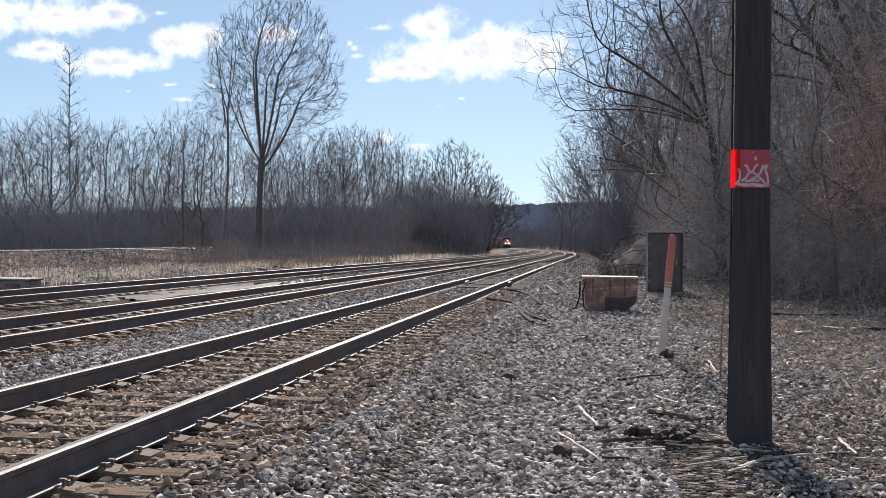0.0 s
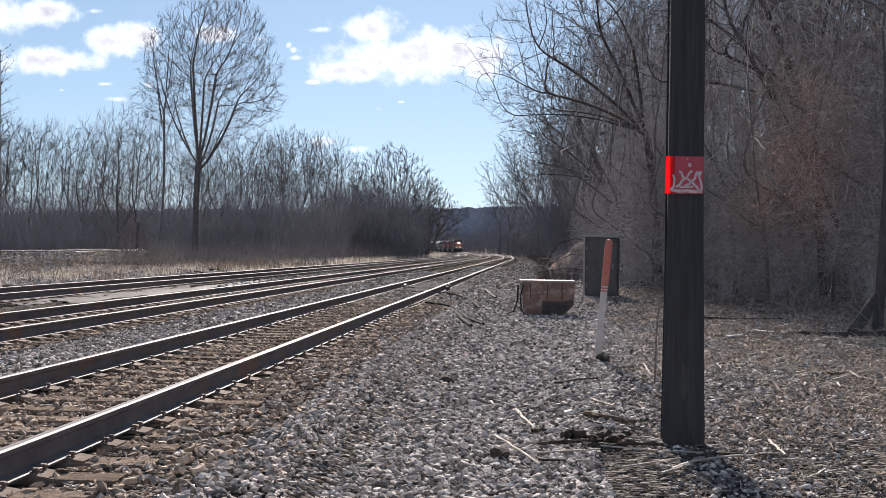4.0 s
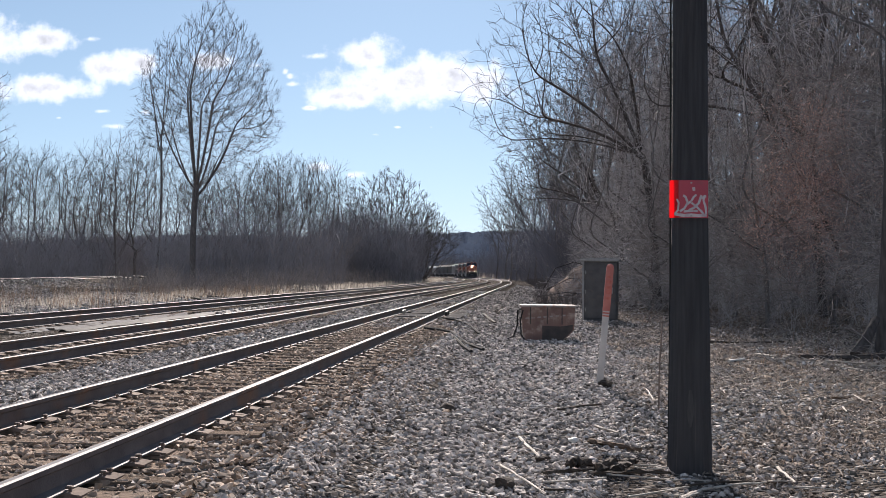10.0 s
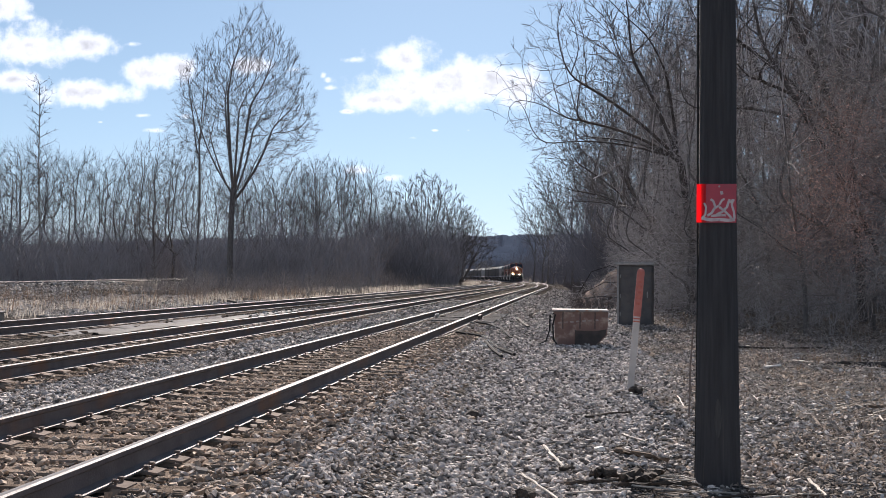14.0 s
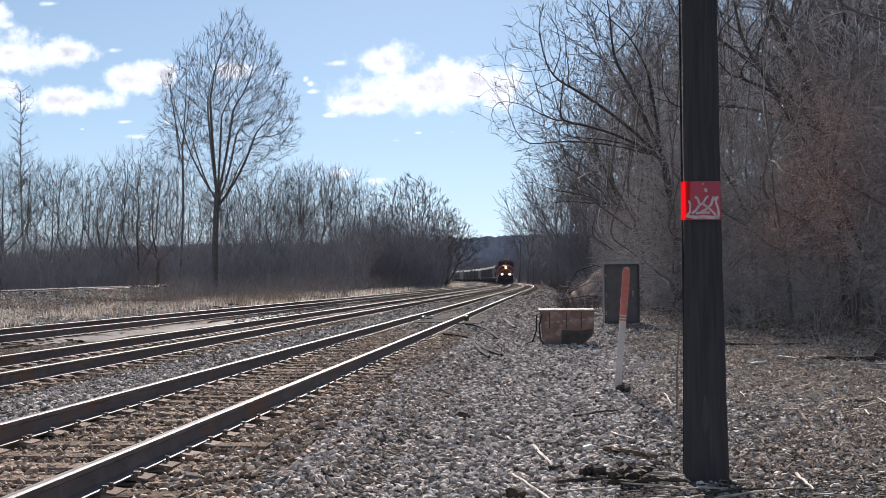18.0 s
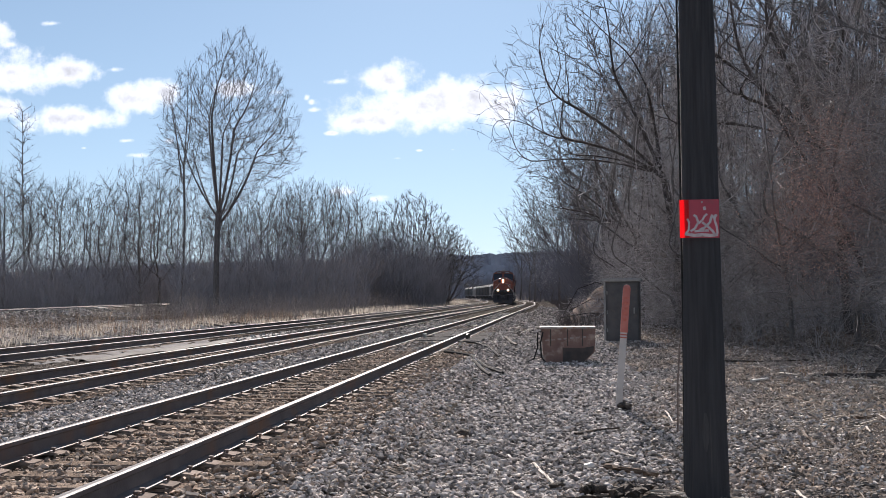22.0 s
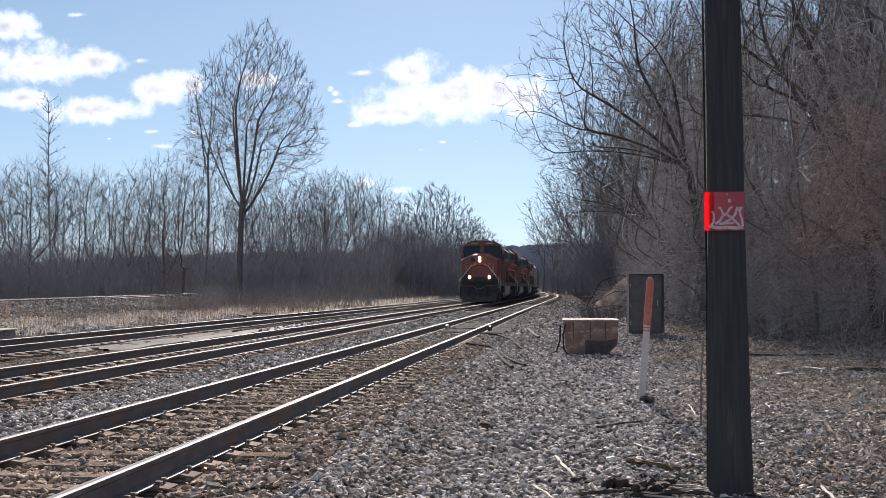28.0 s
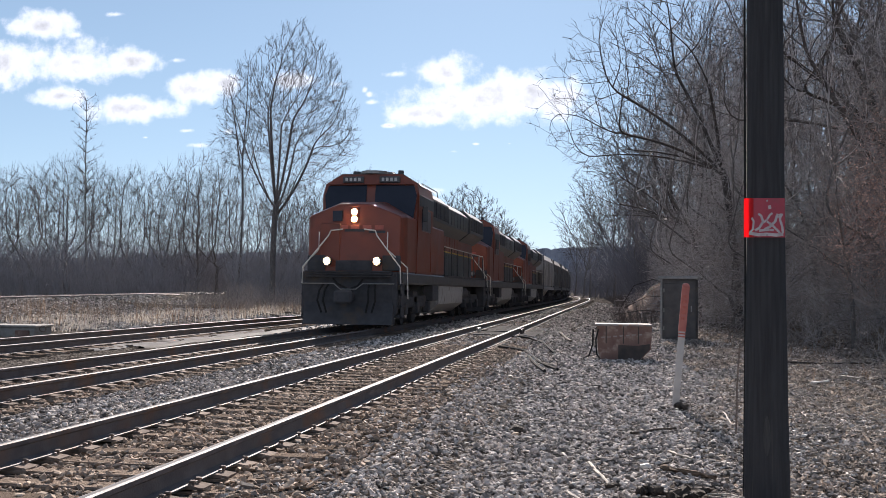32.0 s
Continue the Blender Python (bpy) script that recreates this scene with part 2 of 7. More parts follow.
def ground_material():
    """Grey stone chips by cells near the tracks, giving way to brown leaf litter and earth on the wooded side."""
    m = bpy.data.materials.new("ground_gravel_and_earth")
    m.use_nodes = True
    n, l = m.node_tree.nodes, m.node_tree.links
    p = n["Principled BSDF"]
    p.inputs["Roughness"].default_value, p.inputs["Specular IOR Level"].default_value = 0.95, 0.0
    pos = n.new("ShaderNodeNewGeometry").outputs["Position"]
    cells = n.new("ShaderNodeTexVoronoi")
    cells.inputs["Scale"].default_value = 17.0
    l.new(pos, cells.inputs["Vector"])
    big = n.new("ShaderNodeTexNoise")
    big.inputs["Scale"].default_value, big.inputs["Detail"].default_value = 0.35, 7.0
    l.new(pos, big.inputs["Vector"])
    grit = n.new("ShaderNodeTexNoise")
    grit.inputs["Scale"].default_value, grit.inputs["Detail"].default_value = 9.0, 8.0
    l.new(pos, grit.inputs["Vector"])

    def ramp(value, stops):
        r = n.new("ShaderNodeValToRGB")
        r.color_ramp.elements[0].position, r.color_ramp.elements[0].color = stops[0][0], (*stops[0][1], 1)
        r.color_ramp.elements[1].position, r.color_ramp.elements[1].color = stops[-1][0], (*stops[-1][1], 1)
        for at, c in stops[1:-1]:
            r.color_ramp.elements.new(at).color = (*c, 1)
        l.new(value, r.inputs[0])
        return r.outputs[0]

    def mix(f, a, b, mode="MIX"):
        x = n.new("ShaderNodeMix")
        x.data_type, x.blend_type = "RGBA", mode
        l.new(f, x.inputs[0])
        l.new(a, x.inputs[6]), l.new(b, x.inputs[7])
        return x.outputs[2]
    sepc = n.new("ShaderNodeSeparateColor")
    l.new(cells.outputs["Color"], sepc.inputs[0])
    # stone tones kept dark: shade in gaps between loose stones is coloured in
    stone = ramp(sepc.outputs[0], [(0.0, (0.024, 0.021, 0.019)), (0.5, (0.075, 0.066, 0.059)), (1.0, (0.21, 0.19, 0.174))])
    earth = ramp(grit.outputs[0], [(0.25, (0.058, 0.048, 0.042)), (0.5, (0.14, 0.12, 0.105)), (0.75, (0.30, 0.262, 0.228))])
    sp = n.new("ShaderNodeSeparateXYZ")
    l.new(pos, sp.inputs[0])
    wob = n.new("ShaderNodeMath")
    wob.operation = "MULTIPLY_ADD"
    l.new(big.outputs[0], wob.inputs[0])
    wob.inputs[1].default_value = 4.0
    l.new(sp.outputs[0], wob.inputs[2])
    side = n.new("ShaderNodeMapRange")
    side.inputs["From Min"].default_value, side.inputs["From Max"].default_value = 4.0, 7.2
    l.new(wob.outputs[0], side.inputs["Value"])
    far = n.new("ShaderNodeMapRange")      # the far left is earth and dead grass again
    far.inputs["From Min"].default_value, far.inputs["From Max"].default_value = -44.0, -58.0
    l.new(sp.outputs[0], far.inputs["Value"])
    long = n.new("ShaderNodeMapRange")
    long.inputs["From Min"].default_value, long.inputs["From Max"].default_value = 300.0, 420.0
    l.new(sp.outputs[1], long.inputs["Value"])
    mx = n.new("ShaderNodeMath")
    mx.operation = "MAXIMUM"
    l.new(side.outputs[0], mx.inputs[0]), l.new(far.outputs[0], mx.inputs[1])
    my = n.new("ShaderNodeMath")
    my.operation = "MAXIMUM"
    l.new(mx.outputs[0], my.inputs[0]), l.new(long.outputs[0], my.inputs[1])
    l.new(mix(my.outputs[0], stone, earth), p.inputs["Base Color"])
    h = n.new("ShaderNodeMath")
    h.operation = "MULTIPLY_ADD"
    l.new(cells.outputs["Distance"], h.inputs[0])
    h.inputs[1].default_value = -1.0
    l.new(grit.outputs[0], h.inputs[2])
    bp = n.new("ShaderNodeBump")
    bp.inputs["Strength"].default_value, bp.inputs["Distance"].default_value = 1.0, 0.05
    l.new(h.outputs[0], bp.inputs["Height"]), l.new(bp.outputs[0], p.inputs["Normal"])
    return m


M_GROUND = ground_material()
M_STONE = material("ballast_stone", (0.265, 0.238, 0.218), (0.545, 0.495, 0.456), 14, 0.9, bump=0.2, fine=90, island=0.75, coords="Position", gloss=0.05)
M_CINDER = material("cinder_grit", (0.115, 0.10, 0.093), (0.28, 0.248, 0.23), 14, 0.9, bump=0.2, fine=90, island=0.7, coords="Position", gloss=0.05)
M_RUSTY = material("rust_dusted_ballast", (0.24, 0.18, 0.135), (0.48, 0.385, 0.305), 9, 0.9, bump=0.2, fine=90, island=0.6, coords="Position", gloss=0.1)
M_RAIL = material("rail_brown_rust", (0.105, 0.092, 0.092), (0.165, 0.147, 0.146), 6, 0.7, 0.25, bump=0.25, fine=70, stain=(0.20, 0.12, 0.08), coords="Position")
M_HEAD = material("rail_polished_head", (0.125, 0.119, 0.119), (0.175, 0.168, 0.168), 2, 0.55, 0.0, bump=0.04, stretch=(6, 0.3, 1), coords="Position", rough_var=0.08, gloss=0.04)
M_TIE = material("tie_weathered_wood", (0.165, 0.13, 0.105), (0.285, 0.23, 0.188), 10, 0.9, bump=0.7, fine=40, stain=(0.07, 0.055, 0.045), stain_scale=2.2, stretch=(1, 9, 9), each=0.3, gloss=0.0)
# joined far ties, much darker than the near ones
M_TIE_FAR = material("tie_bed_dark", (0.055, 0.048, 0.043), (0.10, 0.088, 0.08), 3, 0.95, bump=0.5, coords="Position", gloss=0.0)
M_PLATE = material("tie_plate_rust", (0.17, 0.135, 0.115), (0.27, 0.22, 0.19), 14, 0.9, 0.0, bump=0.3, each=0.25, gloss=0.05)
M_SPIKE = material("spike_rust", (0.15, 0.115, 0.098), (0.24, 0.19, 0.165), 30, 0.8, 0.3)
M_POLE = material("pole_creosote_wood", (0.043, 0.042, 0.044), (0.066, 0.064, 0.066), 5, 0.9, bump=0.45, fine=22, stain=(0.11, 0.10, 0.093), stain_scale=3, stain_at=0.64, stretch=(7, 7, 0.35), gloss=0.12)
M_SCAR = material("pole_worn_wood", (0.06, 0.058, 0.058), (0.10, 0.096, 0.094), 9, 0.95, bump=0.5, fine=30, stretch=(6, 6, 0.5), gloss=0.05)
M_SIGN = material("sign_red_plastic", (0.46, 0.05, 0.075), (0.36, 0.045, 0.07), 5, 0.5, bump=0.08, stain=(0.27, 0.06, 0.075), stain_scale=7, stain_at=0.6)
# same plastic as the plate; sun shining through is put into brighter red
M_SIGN_EDGE = material("sign_sunlit_edge", (0.80, 0.045, 0.05), (0.70, 0.035, 0.045), 5, 0.45, bump=0.05)
M_SIGN_FADE = material("sign_worn_white", (0.42, 0.35, 0.355), (0.58, 0.52, 0.52), 25, 0.7, bump=0.2, stain=(0.5, 0.1, 0.12), stain_scale=30, stain_at=0.6)
M_WHITE_POST = material("post_white_plastic", (0.37, 0.345, 0.33), (0.46, 0.44, 0.42), 6, 0.5, bump=0.1, stain=(0.45, 0.42, 0.38), stain_scale=5)
M_ORANGE_CAP = material("post_orange_sleeve", (0.36, 0.10, 0.08), (0.43, 0.15, 0.12), 7, 0.5, bump=0.1, stain=(0.45, 0.12, 0.06), stain_scale=9)
M_DARKMARK = material("faded_print", (0.36, 0.09, 0.07), (0.45, 0.14, 0.10), 30, 0.7)
M_CRATE = material("tank_rusted_steel", (0.165, 0.092, 0.073), (0.25, 0.158, 0.13), 5, 0.75, 0.2, bump=0.35, fine=40, stain=(0.38, 0.30, 0.25), stain_scale=4.5, stain_at=0.55)
M_CRATE_DARK = material("tank_tar_stain", (0.028, 0.022, 0.02), (0.07, 0.05, 0.042), 6, 0.6, bump=0.3)
M_LID = material("tank_lid_worn_paint", (0.24, 0.205, 0.185), (0.34, 0.30, 0.275), 9, 0.8, bump=0.2, stain=(0.28, 0.15, 0.10), stain_scale=12, stain_at=0.54)
M_CABINET = material("cabinet_grey_steel", (0.075, 0.069, 0.069), (0.11, 0.102, 0.10), 4, 0.7, 0.0, bump=0.12, stain=(0.12, 0.10, 0.09), stain_scale=5)
M_CABINET_PALE = material("cabinet_roof_and_lit_side", (0.26, 0.25, 0.24), (0.36, 0.345, 0.33), 6, 0.7, 0.0, bump=0.15)
M_RUBBER = material("hose_black_rubber", (0.02, 0.02, 0.02), (0.04, 0.038, 0.036), 20, 0.9, gloss=0.1)
M_CONCRETE = material("concrete_grey", (0.22, 0.205, 0.19), (0.31, 0.295, 0.275), 5, 0.9, bump=0.4, stain=(0.20, 0.14, 0.10), stain_scale=4)
M_MAT = material("mat_dusty_felt", (0.10, 0.096, 0.094), (0.16, 0.154, 0.15), 4, 0.95, bump=0.5, fine=18, stain=(0.05, 0.047, 0.045), stain_scale=2.5, coords="Position", gloss=0.0)
M_EARTH = material("russet_earth", (0.19, 0.142, 0.118), (0.42, 0.335, 0.285), 2.5, 0.95, bump=0.8, fine=9, stain=(0.06, 0.045, 0.036), stain_scale=1.4, coords="Position", gloss=0.0)
M_MUD = material("dried_grey_mud", (0.22, 0.21, 0.205), (0.31, 0.298, 0.29), 1.5, 0.95, bump=0.4, fine=8, stain=(0.055, 0.052, 0.05), stain_scale=1.1, coords="Position", gloss=0.0)
M_WET_MUD = material("wet_dark_mud", (0.03, 0.028, 0.028), (0.06, 0.056, 0.054), 3, 0.8, bump=0.5, fine=14, coords="Position", gloss=0.1)
M_DRYWOOD = material("stick_bleached_wood", (0.32, 0.275, 0.23), (0.48, 0.43, 0.37), 14, 0.85, bump=0.4, stretch=(1, 1, 6))
M_PLANK = material("plank_brown_wood", (0.10, 0.07, 0.05), (0.18, 0.13, 0.095), 10, 0.95, bump=0.6, stretch=(1, 1, 6), gloss=0.1)
M_DARKWOOD = material("rotten_dark_wood", (0.035, 0.028, 0.023), (0.09, 0.072, 0.058), 12, 0.95, bump=0.6, gloss=0.2)
M_BARK = material("bark_grey_brown", (0.10, 0.088, 0.083), (0.20, 0.18, 0.17), 5, 0.9, bump=0.6, fine=18, stretch=(3, 3, 0.6), each=0.2, gloss=0.2)
M_BARK_DARK = material("bark_dark", (0.05, 0.043, 0.04), (0.11, 0.095, 0.088), 5, 0.9, bump=0.6, fine=18, stretch=(3, 3, 0.6), each=0.2, gloss=0.2)
M_BARK_PALE = material("bark_pale", (0.20, 0.185, 0.165), (0.34, 0.32, 0.29), 4, 0.85, bump=0.4, fine=14, stain=(0.10, 0.085, 0.07), stain_scale=2)
M_TWIG = material("twig_brown", (0.085, 0.074, 0.071), (0.15, 0.132, 0.124), 3, 0.8, bump=0, each=0.25, gloss=0.3)
M_TWIG_RED = material("twig_russet", (0.19, 0.163, 0.150), (0.38, 0.332, 0.305), 1.4, 0.7, bump=0, coords="Position", island=0.45, gloss=0.18)
M_TWIG_PALE = material("twig_grey_tan", (0.30, 0.274, 0.264), (0.50, 0.462, 0.448), 1.4, 0.72, bump=0, coords="Position", island=0.4, gloss=0.18)
# grey-lavender lift in this brush colour stands for haze before the woods
M_WOODS = material("woods_brush_hazed", (0.18, 0.172, 0.182), (0.31, 0.297, 0.312), 0.6, 0.9, bump=0, coords="Position", gloss=0.2)
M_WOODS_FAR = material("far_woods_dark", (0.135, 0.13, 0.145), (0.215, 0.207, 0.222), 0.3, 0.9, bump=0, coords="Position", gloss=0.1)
M_DRYGRASS = material("dead_grass", (0.40, 0.35, 0.295), (0.60, 0.54, 0.47), 2, 0.8, bump=0, coords="Position", island=0.35)
M_WEED = material("weed_stalks", (0.15, 0.105, 0.075), (0.26, 0.19, 0.14), 2, 0.85, bump=0, coords="Position", island=0.35)
M_LEAF_RUSSET = material("leaf_russet", (0.26, 0.145, 0.118), (0.60, 0.41, 0.35), 5, 0.8, bump=0, coords="Position", island=0.5, gloss=0.1)
M_LEAF = material("leaf_litter", (0.09, 0.074, 0.064), (0.41, 0.352, 0.306), 6, 0.75, bump=0, coords="Position", island=0.75)
# pale blue-grey: the haze of distance is put into the ridge's colour
M_RIDGE = material("ridge_woods_hazed", (0.24, 0.245, 0.28), (0.32, 0.325, 0.36), 0.08, 0.95, bump=0, coords="Position", gloss=0.1)
M_ORANGE = material("loco_orange_paint", (0.185, 0.042, 0.021), (0.225, 0.054, 0.026), 1.5, 0.4, bump=0.03, stain=(0.15, 0.042, 0.022), stain_scale=1.4, stain_at=0.55)
M_BLACKP = material("loco_black_paint", (0.045, 0.045, 0.05), (0.08, 0.078, 0.08), 2, 0.45, bump=0.05, stain=(0.07, 0.06, 0.05), stain_scale=1.6)
M_UNDER = material("underframe_grime", (0.042, 0.041, 0.046), (0.075, 0.073, 0.078), 5, 0.85, bump=0.3, stain=(0.09, 0.07, 0.055), stain_scale=2)
M_TANK = material("fuel_tank_dusty", (0.30, 0.29, 0.28), (0.42, 0.41, 0.40), 2, 0.6, bump=0.06, stain=(0.18, 0.16, 0.14), stain_scale=2)
M_RAILING = material("handrail_white_paint", (0.62, 0.58, 0.52), (0.75, 0.71, 0.65), 5, 0.5)
M_YELLOW = material("stripe_yellow", (0.62, 0.40, 0.06), (0.70, 0.48, 0.09), 4, 0.5)
M_NUMBER = material("number_white", (0.45, 0.43, 0.41), (0.55, 0.53, 0.51), 8, 0.5)
M_GLASS = material("cab_glass", (0.016, 0.019, 0.032), (0.024, 0.028, 0.045), 1, 0.3, bump=0, rough_var=0.03, gloss=0.3)
M_HOPPER = material("hopper_light_grey", (0.30, 0.285, 0.275), (0.39, 0.375, 0.36), 0.8, 0.55, bump=0.04, stain=(0.33, 0.29, 0.25), stain_scale=0.7, each=0.2)
M_HOPPER_DARK = material("hopper_weathered", (0.10, 0.097, 0.097), (0.16, 0.155, 0.152), 0.8, 0.7, bump=0.04, stain=(0.17, 0.13, 0.10), stain_scale=0.7, each=0.2)
# darker than the sides, to hold down the sunlight on the roofs
M_HOPPER_ROOF = material("hopper_roof_dimmed", (0.10, 0.095, 0.09), (0.17, 0.16, 0.15), 2, 0.9, bump=0.05, gloss=0.1)
M_LAMP = glow("lamp_lit", (1.0, 0.70, 0.34), 40.0)
M_STEEL = material("dull_steel", (0.25, 0.24, 0.23), (0.36, 0.35, 0.33), 12, 0.5, 0.8)
M_WHITE_LITTER = material("litter_white", (0.55, 0.52, 0.475), (0.66, 0.63, 0.585), 10, 0.7)



def let_light_through(m, share=0.3):
    """Thin dry blades glow when the sun stands behind them."""
    n, l = m.node_tree.nodes, m.node_tree.links
    p, out = n["Principled BSDF"], n["Material Output"]
    t = n.new("ShaderNodeBsdfTranslucent")
    mix = n.new("ShaderNodeMixShader")
    mix.inputs[0].default_value = share
    l.new(p.inputs["Base Color"].links[0].from_socket, t.inputs["Color"])
    l.new(p.outputs[0], mix.inputs[1]), l.new(t.outputs[0], mix.inputs[2]), l.new(mix.outputs[0], out.inputs["Surface"])


for dry in (M_DRYGRASS, M_WEED, M_LEAF, M_LEAF_RUSSET):
    let_light_through(dry)
let_light_through(M_SIGN_EDGE, 0.75)

# ---- building helpers ----


def mesh_object(name, verts, faces, mat, parent=None, label="", smooth=False):
    me = bpy.data.meshes.new(name)
    me.from_pydata(verts, [], faces)
    me.materials.append(mat)
    if smooth:
        me.shade_smooth()
    ob = new(name, me)
    if parent is not None:
        ob.parent = parent
    if label:
        tagged(ob, label)
    return ob


def part(name, bm, mat, parent=None, label="", smooth=False):
    """Links a bmesh as one mesh object under a thing or a part."""
    me = bpy.data.meshes.new(name)
    bm.normal_update()
    bm.to_mesh(me)
    bm.free()
    for m in (mat if isinstance(mat, (list, tuple)) else [mat]):
        me.materials.append(m)
    if smooth:
        me.shade_smooth()
    ob = new(name, me)
    if parent is not None:
        ob.parent = parent
    if label:
        tagged(ob, label)
    return ob


def thing(name, label, category, m=None, group="", kind=""):
    ob = new(name)
    ob.empty_display_size = 0.2
    if m is not None:
        ob.matrix_basis = m
    return tagged(ob, label, category, group, kind)


def box(x0, x1, y0, y1, z0, z1, bevel=0.0, bm=None, m=None):
    bm = bm or bmesh.new()
    vs = [bm.verts.new((x, y, z)) for x in (x0, x1) for y in (y0, y1) for z in (z0, z1)]
    fs = [bm.faces.new([vs[i] for i in f]) for f in ((0, 1, 3, 2), (4, 6, 7, 5), (0, 4, 5, 1), (2, 3, 7, 6), (0, 2, 6, 4), (1, 5, 7, 3))]
    if bevel:
        bmesh.ops.bevel(bm, geom=list({e for f in fs for e in f.edges}), offset=bevel, segments=1, affect="EDGES")
    if m is not None:
        bmesh.ops.transform(bm, matrix=m, verts=vs)
    return bm


def prism(profile, y0, y1, axis="y", bm=None):
    """A closed outline of two coordinates, drawn out along an axis."""
    bm = bm or bmesh.new()
    rings = []
    for y in (y0, y1):
        rings.append([bm.verts.new({"y": (a, y, b), "x": (y, a, b), "z": (a, b, y)}[axis]) for a, b in profile])
    n = len(profile)
    for i in range(n):
        bm.faces.new((rings[0][i], rings[0][(i + 1) % n], rings[1][(i + 1) % n], rings[1][i]))
    bm.faces.new(rings[0][::-1])
    bm.faces.new(rings[1])
    bmesh.ops.recalc_face_normals(bm, faces=bm.faces)
    return bm


def tube(points, radius, sides=6, bm=None, taper=1.0):
    bm = bm or bmesh.new()
    pts = [Vector(p) for p in points]
    rings = []
    for i, p in enumerate(pts):
        d = (pts[min(i + 1, len(pts) - 1)] - pts[max(i - 1, 0)]).normalized()
        u = d.cross(Vector((0.31, 0.17, 0.93)) if abs(d.z) < 0.9 else Vector((1, 0.1, 0))).normalized()
        v = d.cross(u)
        r = radius * (1 + (taper - 1) * i / (len(pts) - 1))
        rings.append([bm.verts.new(p + r * (math.cos(a) * u + math.sin(a) * v)) for a in (2 * math.pi * k / sides for k in range(sides))])
    for a, b in zip(rings, rings[1:]):
        for k in range(sides):
            bm.faces.new((a[k], a[(k + 1) % sides], b[(k + 1) % sides], b[k]))
    bm.faces.new(rings[0][::-1])
    bm.faces.new(rings[-1])
    bmesh.ops.recalc_face_normals(bm, faces=bm.faces)
    return bm


def disc(x, y, z, r, depth, axis="y", sides=18, bm=None):
    d = {"x": (1, 0, 0), "y": (0, 1, 0), "z": (0, 0, 1)}[axis]
    c = Vector((x, y, z))
    h = Vector(d) * depth / 2
    return tube([c - h, c + h], r, sides, bm)


# ---- the lie of the land ----
C1, C2, C3 = -3.522, -7.412, -12.06          # centre lines of three tracks
GAUGE = 0.7525                                # half the distance of the rail heads


def bend(y):
    """Sideways drift of the tracks, straight and then a wide curve."""
    return -np.maximum(0.0, np.asarray(y, float) - 124.0) ** 2 / 3630.0


def siding_x(y):
    return -36.4 - 0.225 * (np.asarray(y, float) - 60.8)


HX = [-200, -17.5, -15.0, -13.9, -10.3, -9.7, -9.1, -8.9, -2.05, -1.7, -1.35, -0.3, 2.0, 7.0, 14.0, 40.0, 140.0, 400.0]
HZ = [-0.45, -0.44, -0.33, -0.24, -0.24, -0.29, -0.245, -0.22, -0.22, -0.245, -0.405, -0.435, -0.45, -0.40, -0.1, 2.2, 12.0, 22.0]


def ground_z(x, y):
    x, y = np.asarray(x, float), np.asarray(y, float)
    z = np.interp(x - bend(y), HX, HZ)
    z = z - 0.055 * np.interp(x, [-1.6, -1.1, 3.0, 6.0], [0, 1, 1, 0]) * np.interp(y, [10.0, 14.5], [1, 0])
    d = np.abs(x - siding_x(y)) * 0.975
    z = np.where(y > 15, np.maximum(z, np.interp(d, [1.7, 6.5], [0.25, -0.45])), z)
    return z


def gz(x, y):
    return float(ground_z(x, y))


def build_ground():
    xs = np.unique(np.concatenate([-np.geomspace(70, 2600, 16), np.arange(-70, -18, 2.0), np.arange(-18, 9, 0.3), np.arange(9, 42, 2.0), np.geomspace(42, 2600, 18)]))
    ys = np.unique(np.concatenate([-np.geomspace(6, 900, 10), np.arange(-5, 40, 0.6), np.arange(40, 130, 3.0), np.arange(130, 620, 12.0), np.geomspace(640, 4200, 16)]))
    X, Y = np.meshgrid(xs, ys)
    Z = ground_z(X, Y)
    rng = np.random.default_rng(4)
    Z += rng.normal(0, 0.006, Z.shape) * (np.abs(X) < 20)
    ny, nx = X.shape
    v = np.stack([X, Y, Z], -1).reshape(-1, 3)
    i = (np.arange(ny - 1)[:, None] * nx + np.arange(nx - 1)[None]).ravel()
    f = np.stack([i, i + 1, i + nx + 1, i + nx], 1)
    ob = mesh_object("ground", v, f, M_GROUND)
    ob.data.shade_smooth()
    tagged(ob, "grey gravel and brown leaf-littered earth beside the tracks", "ground", kind="structure")


build_ground()


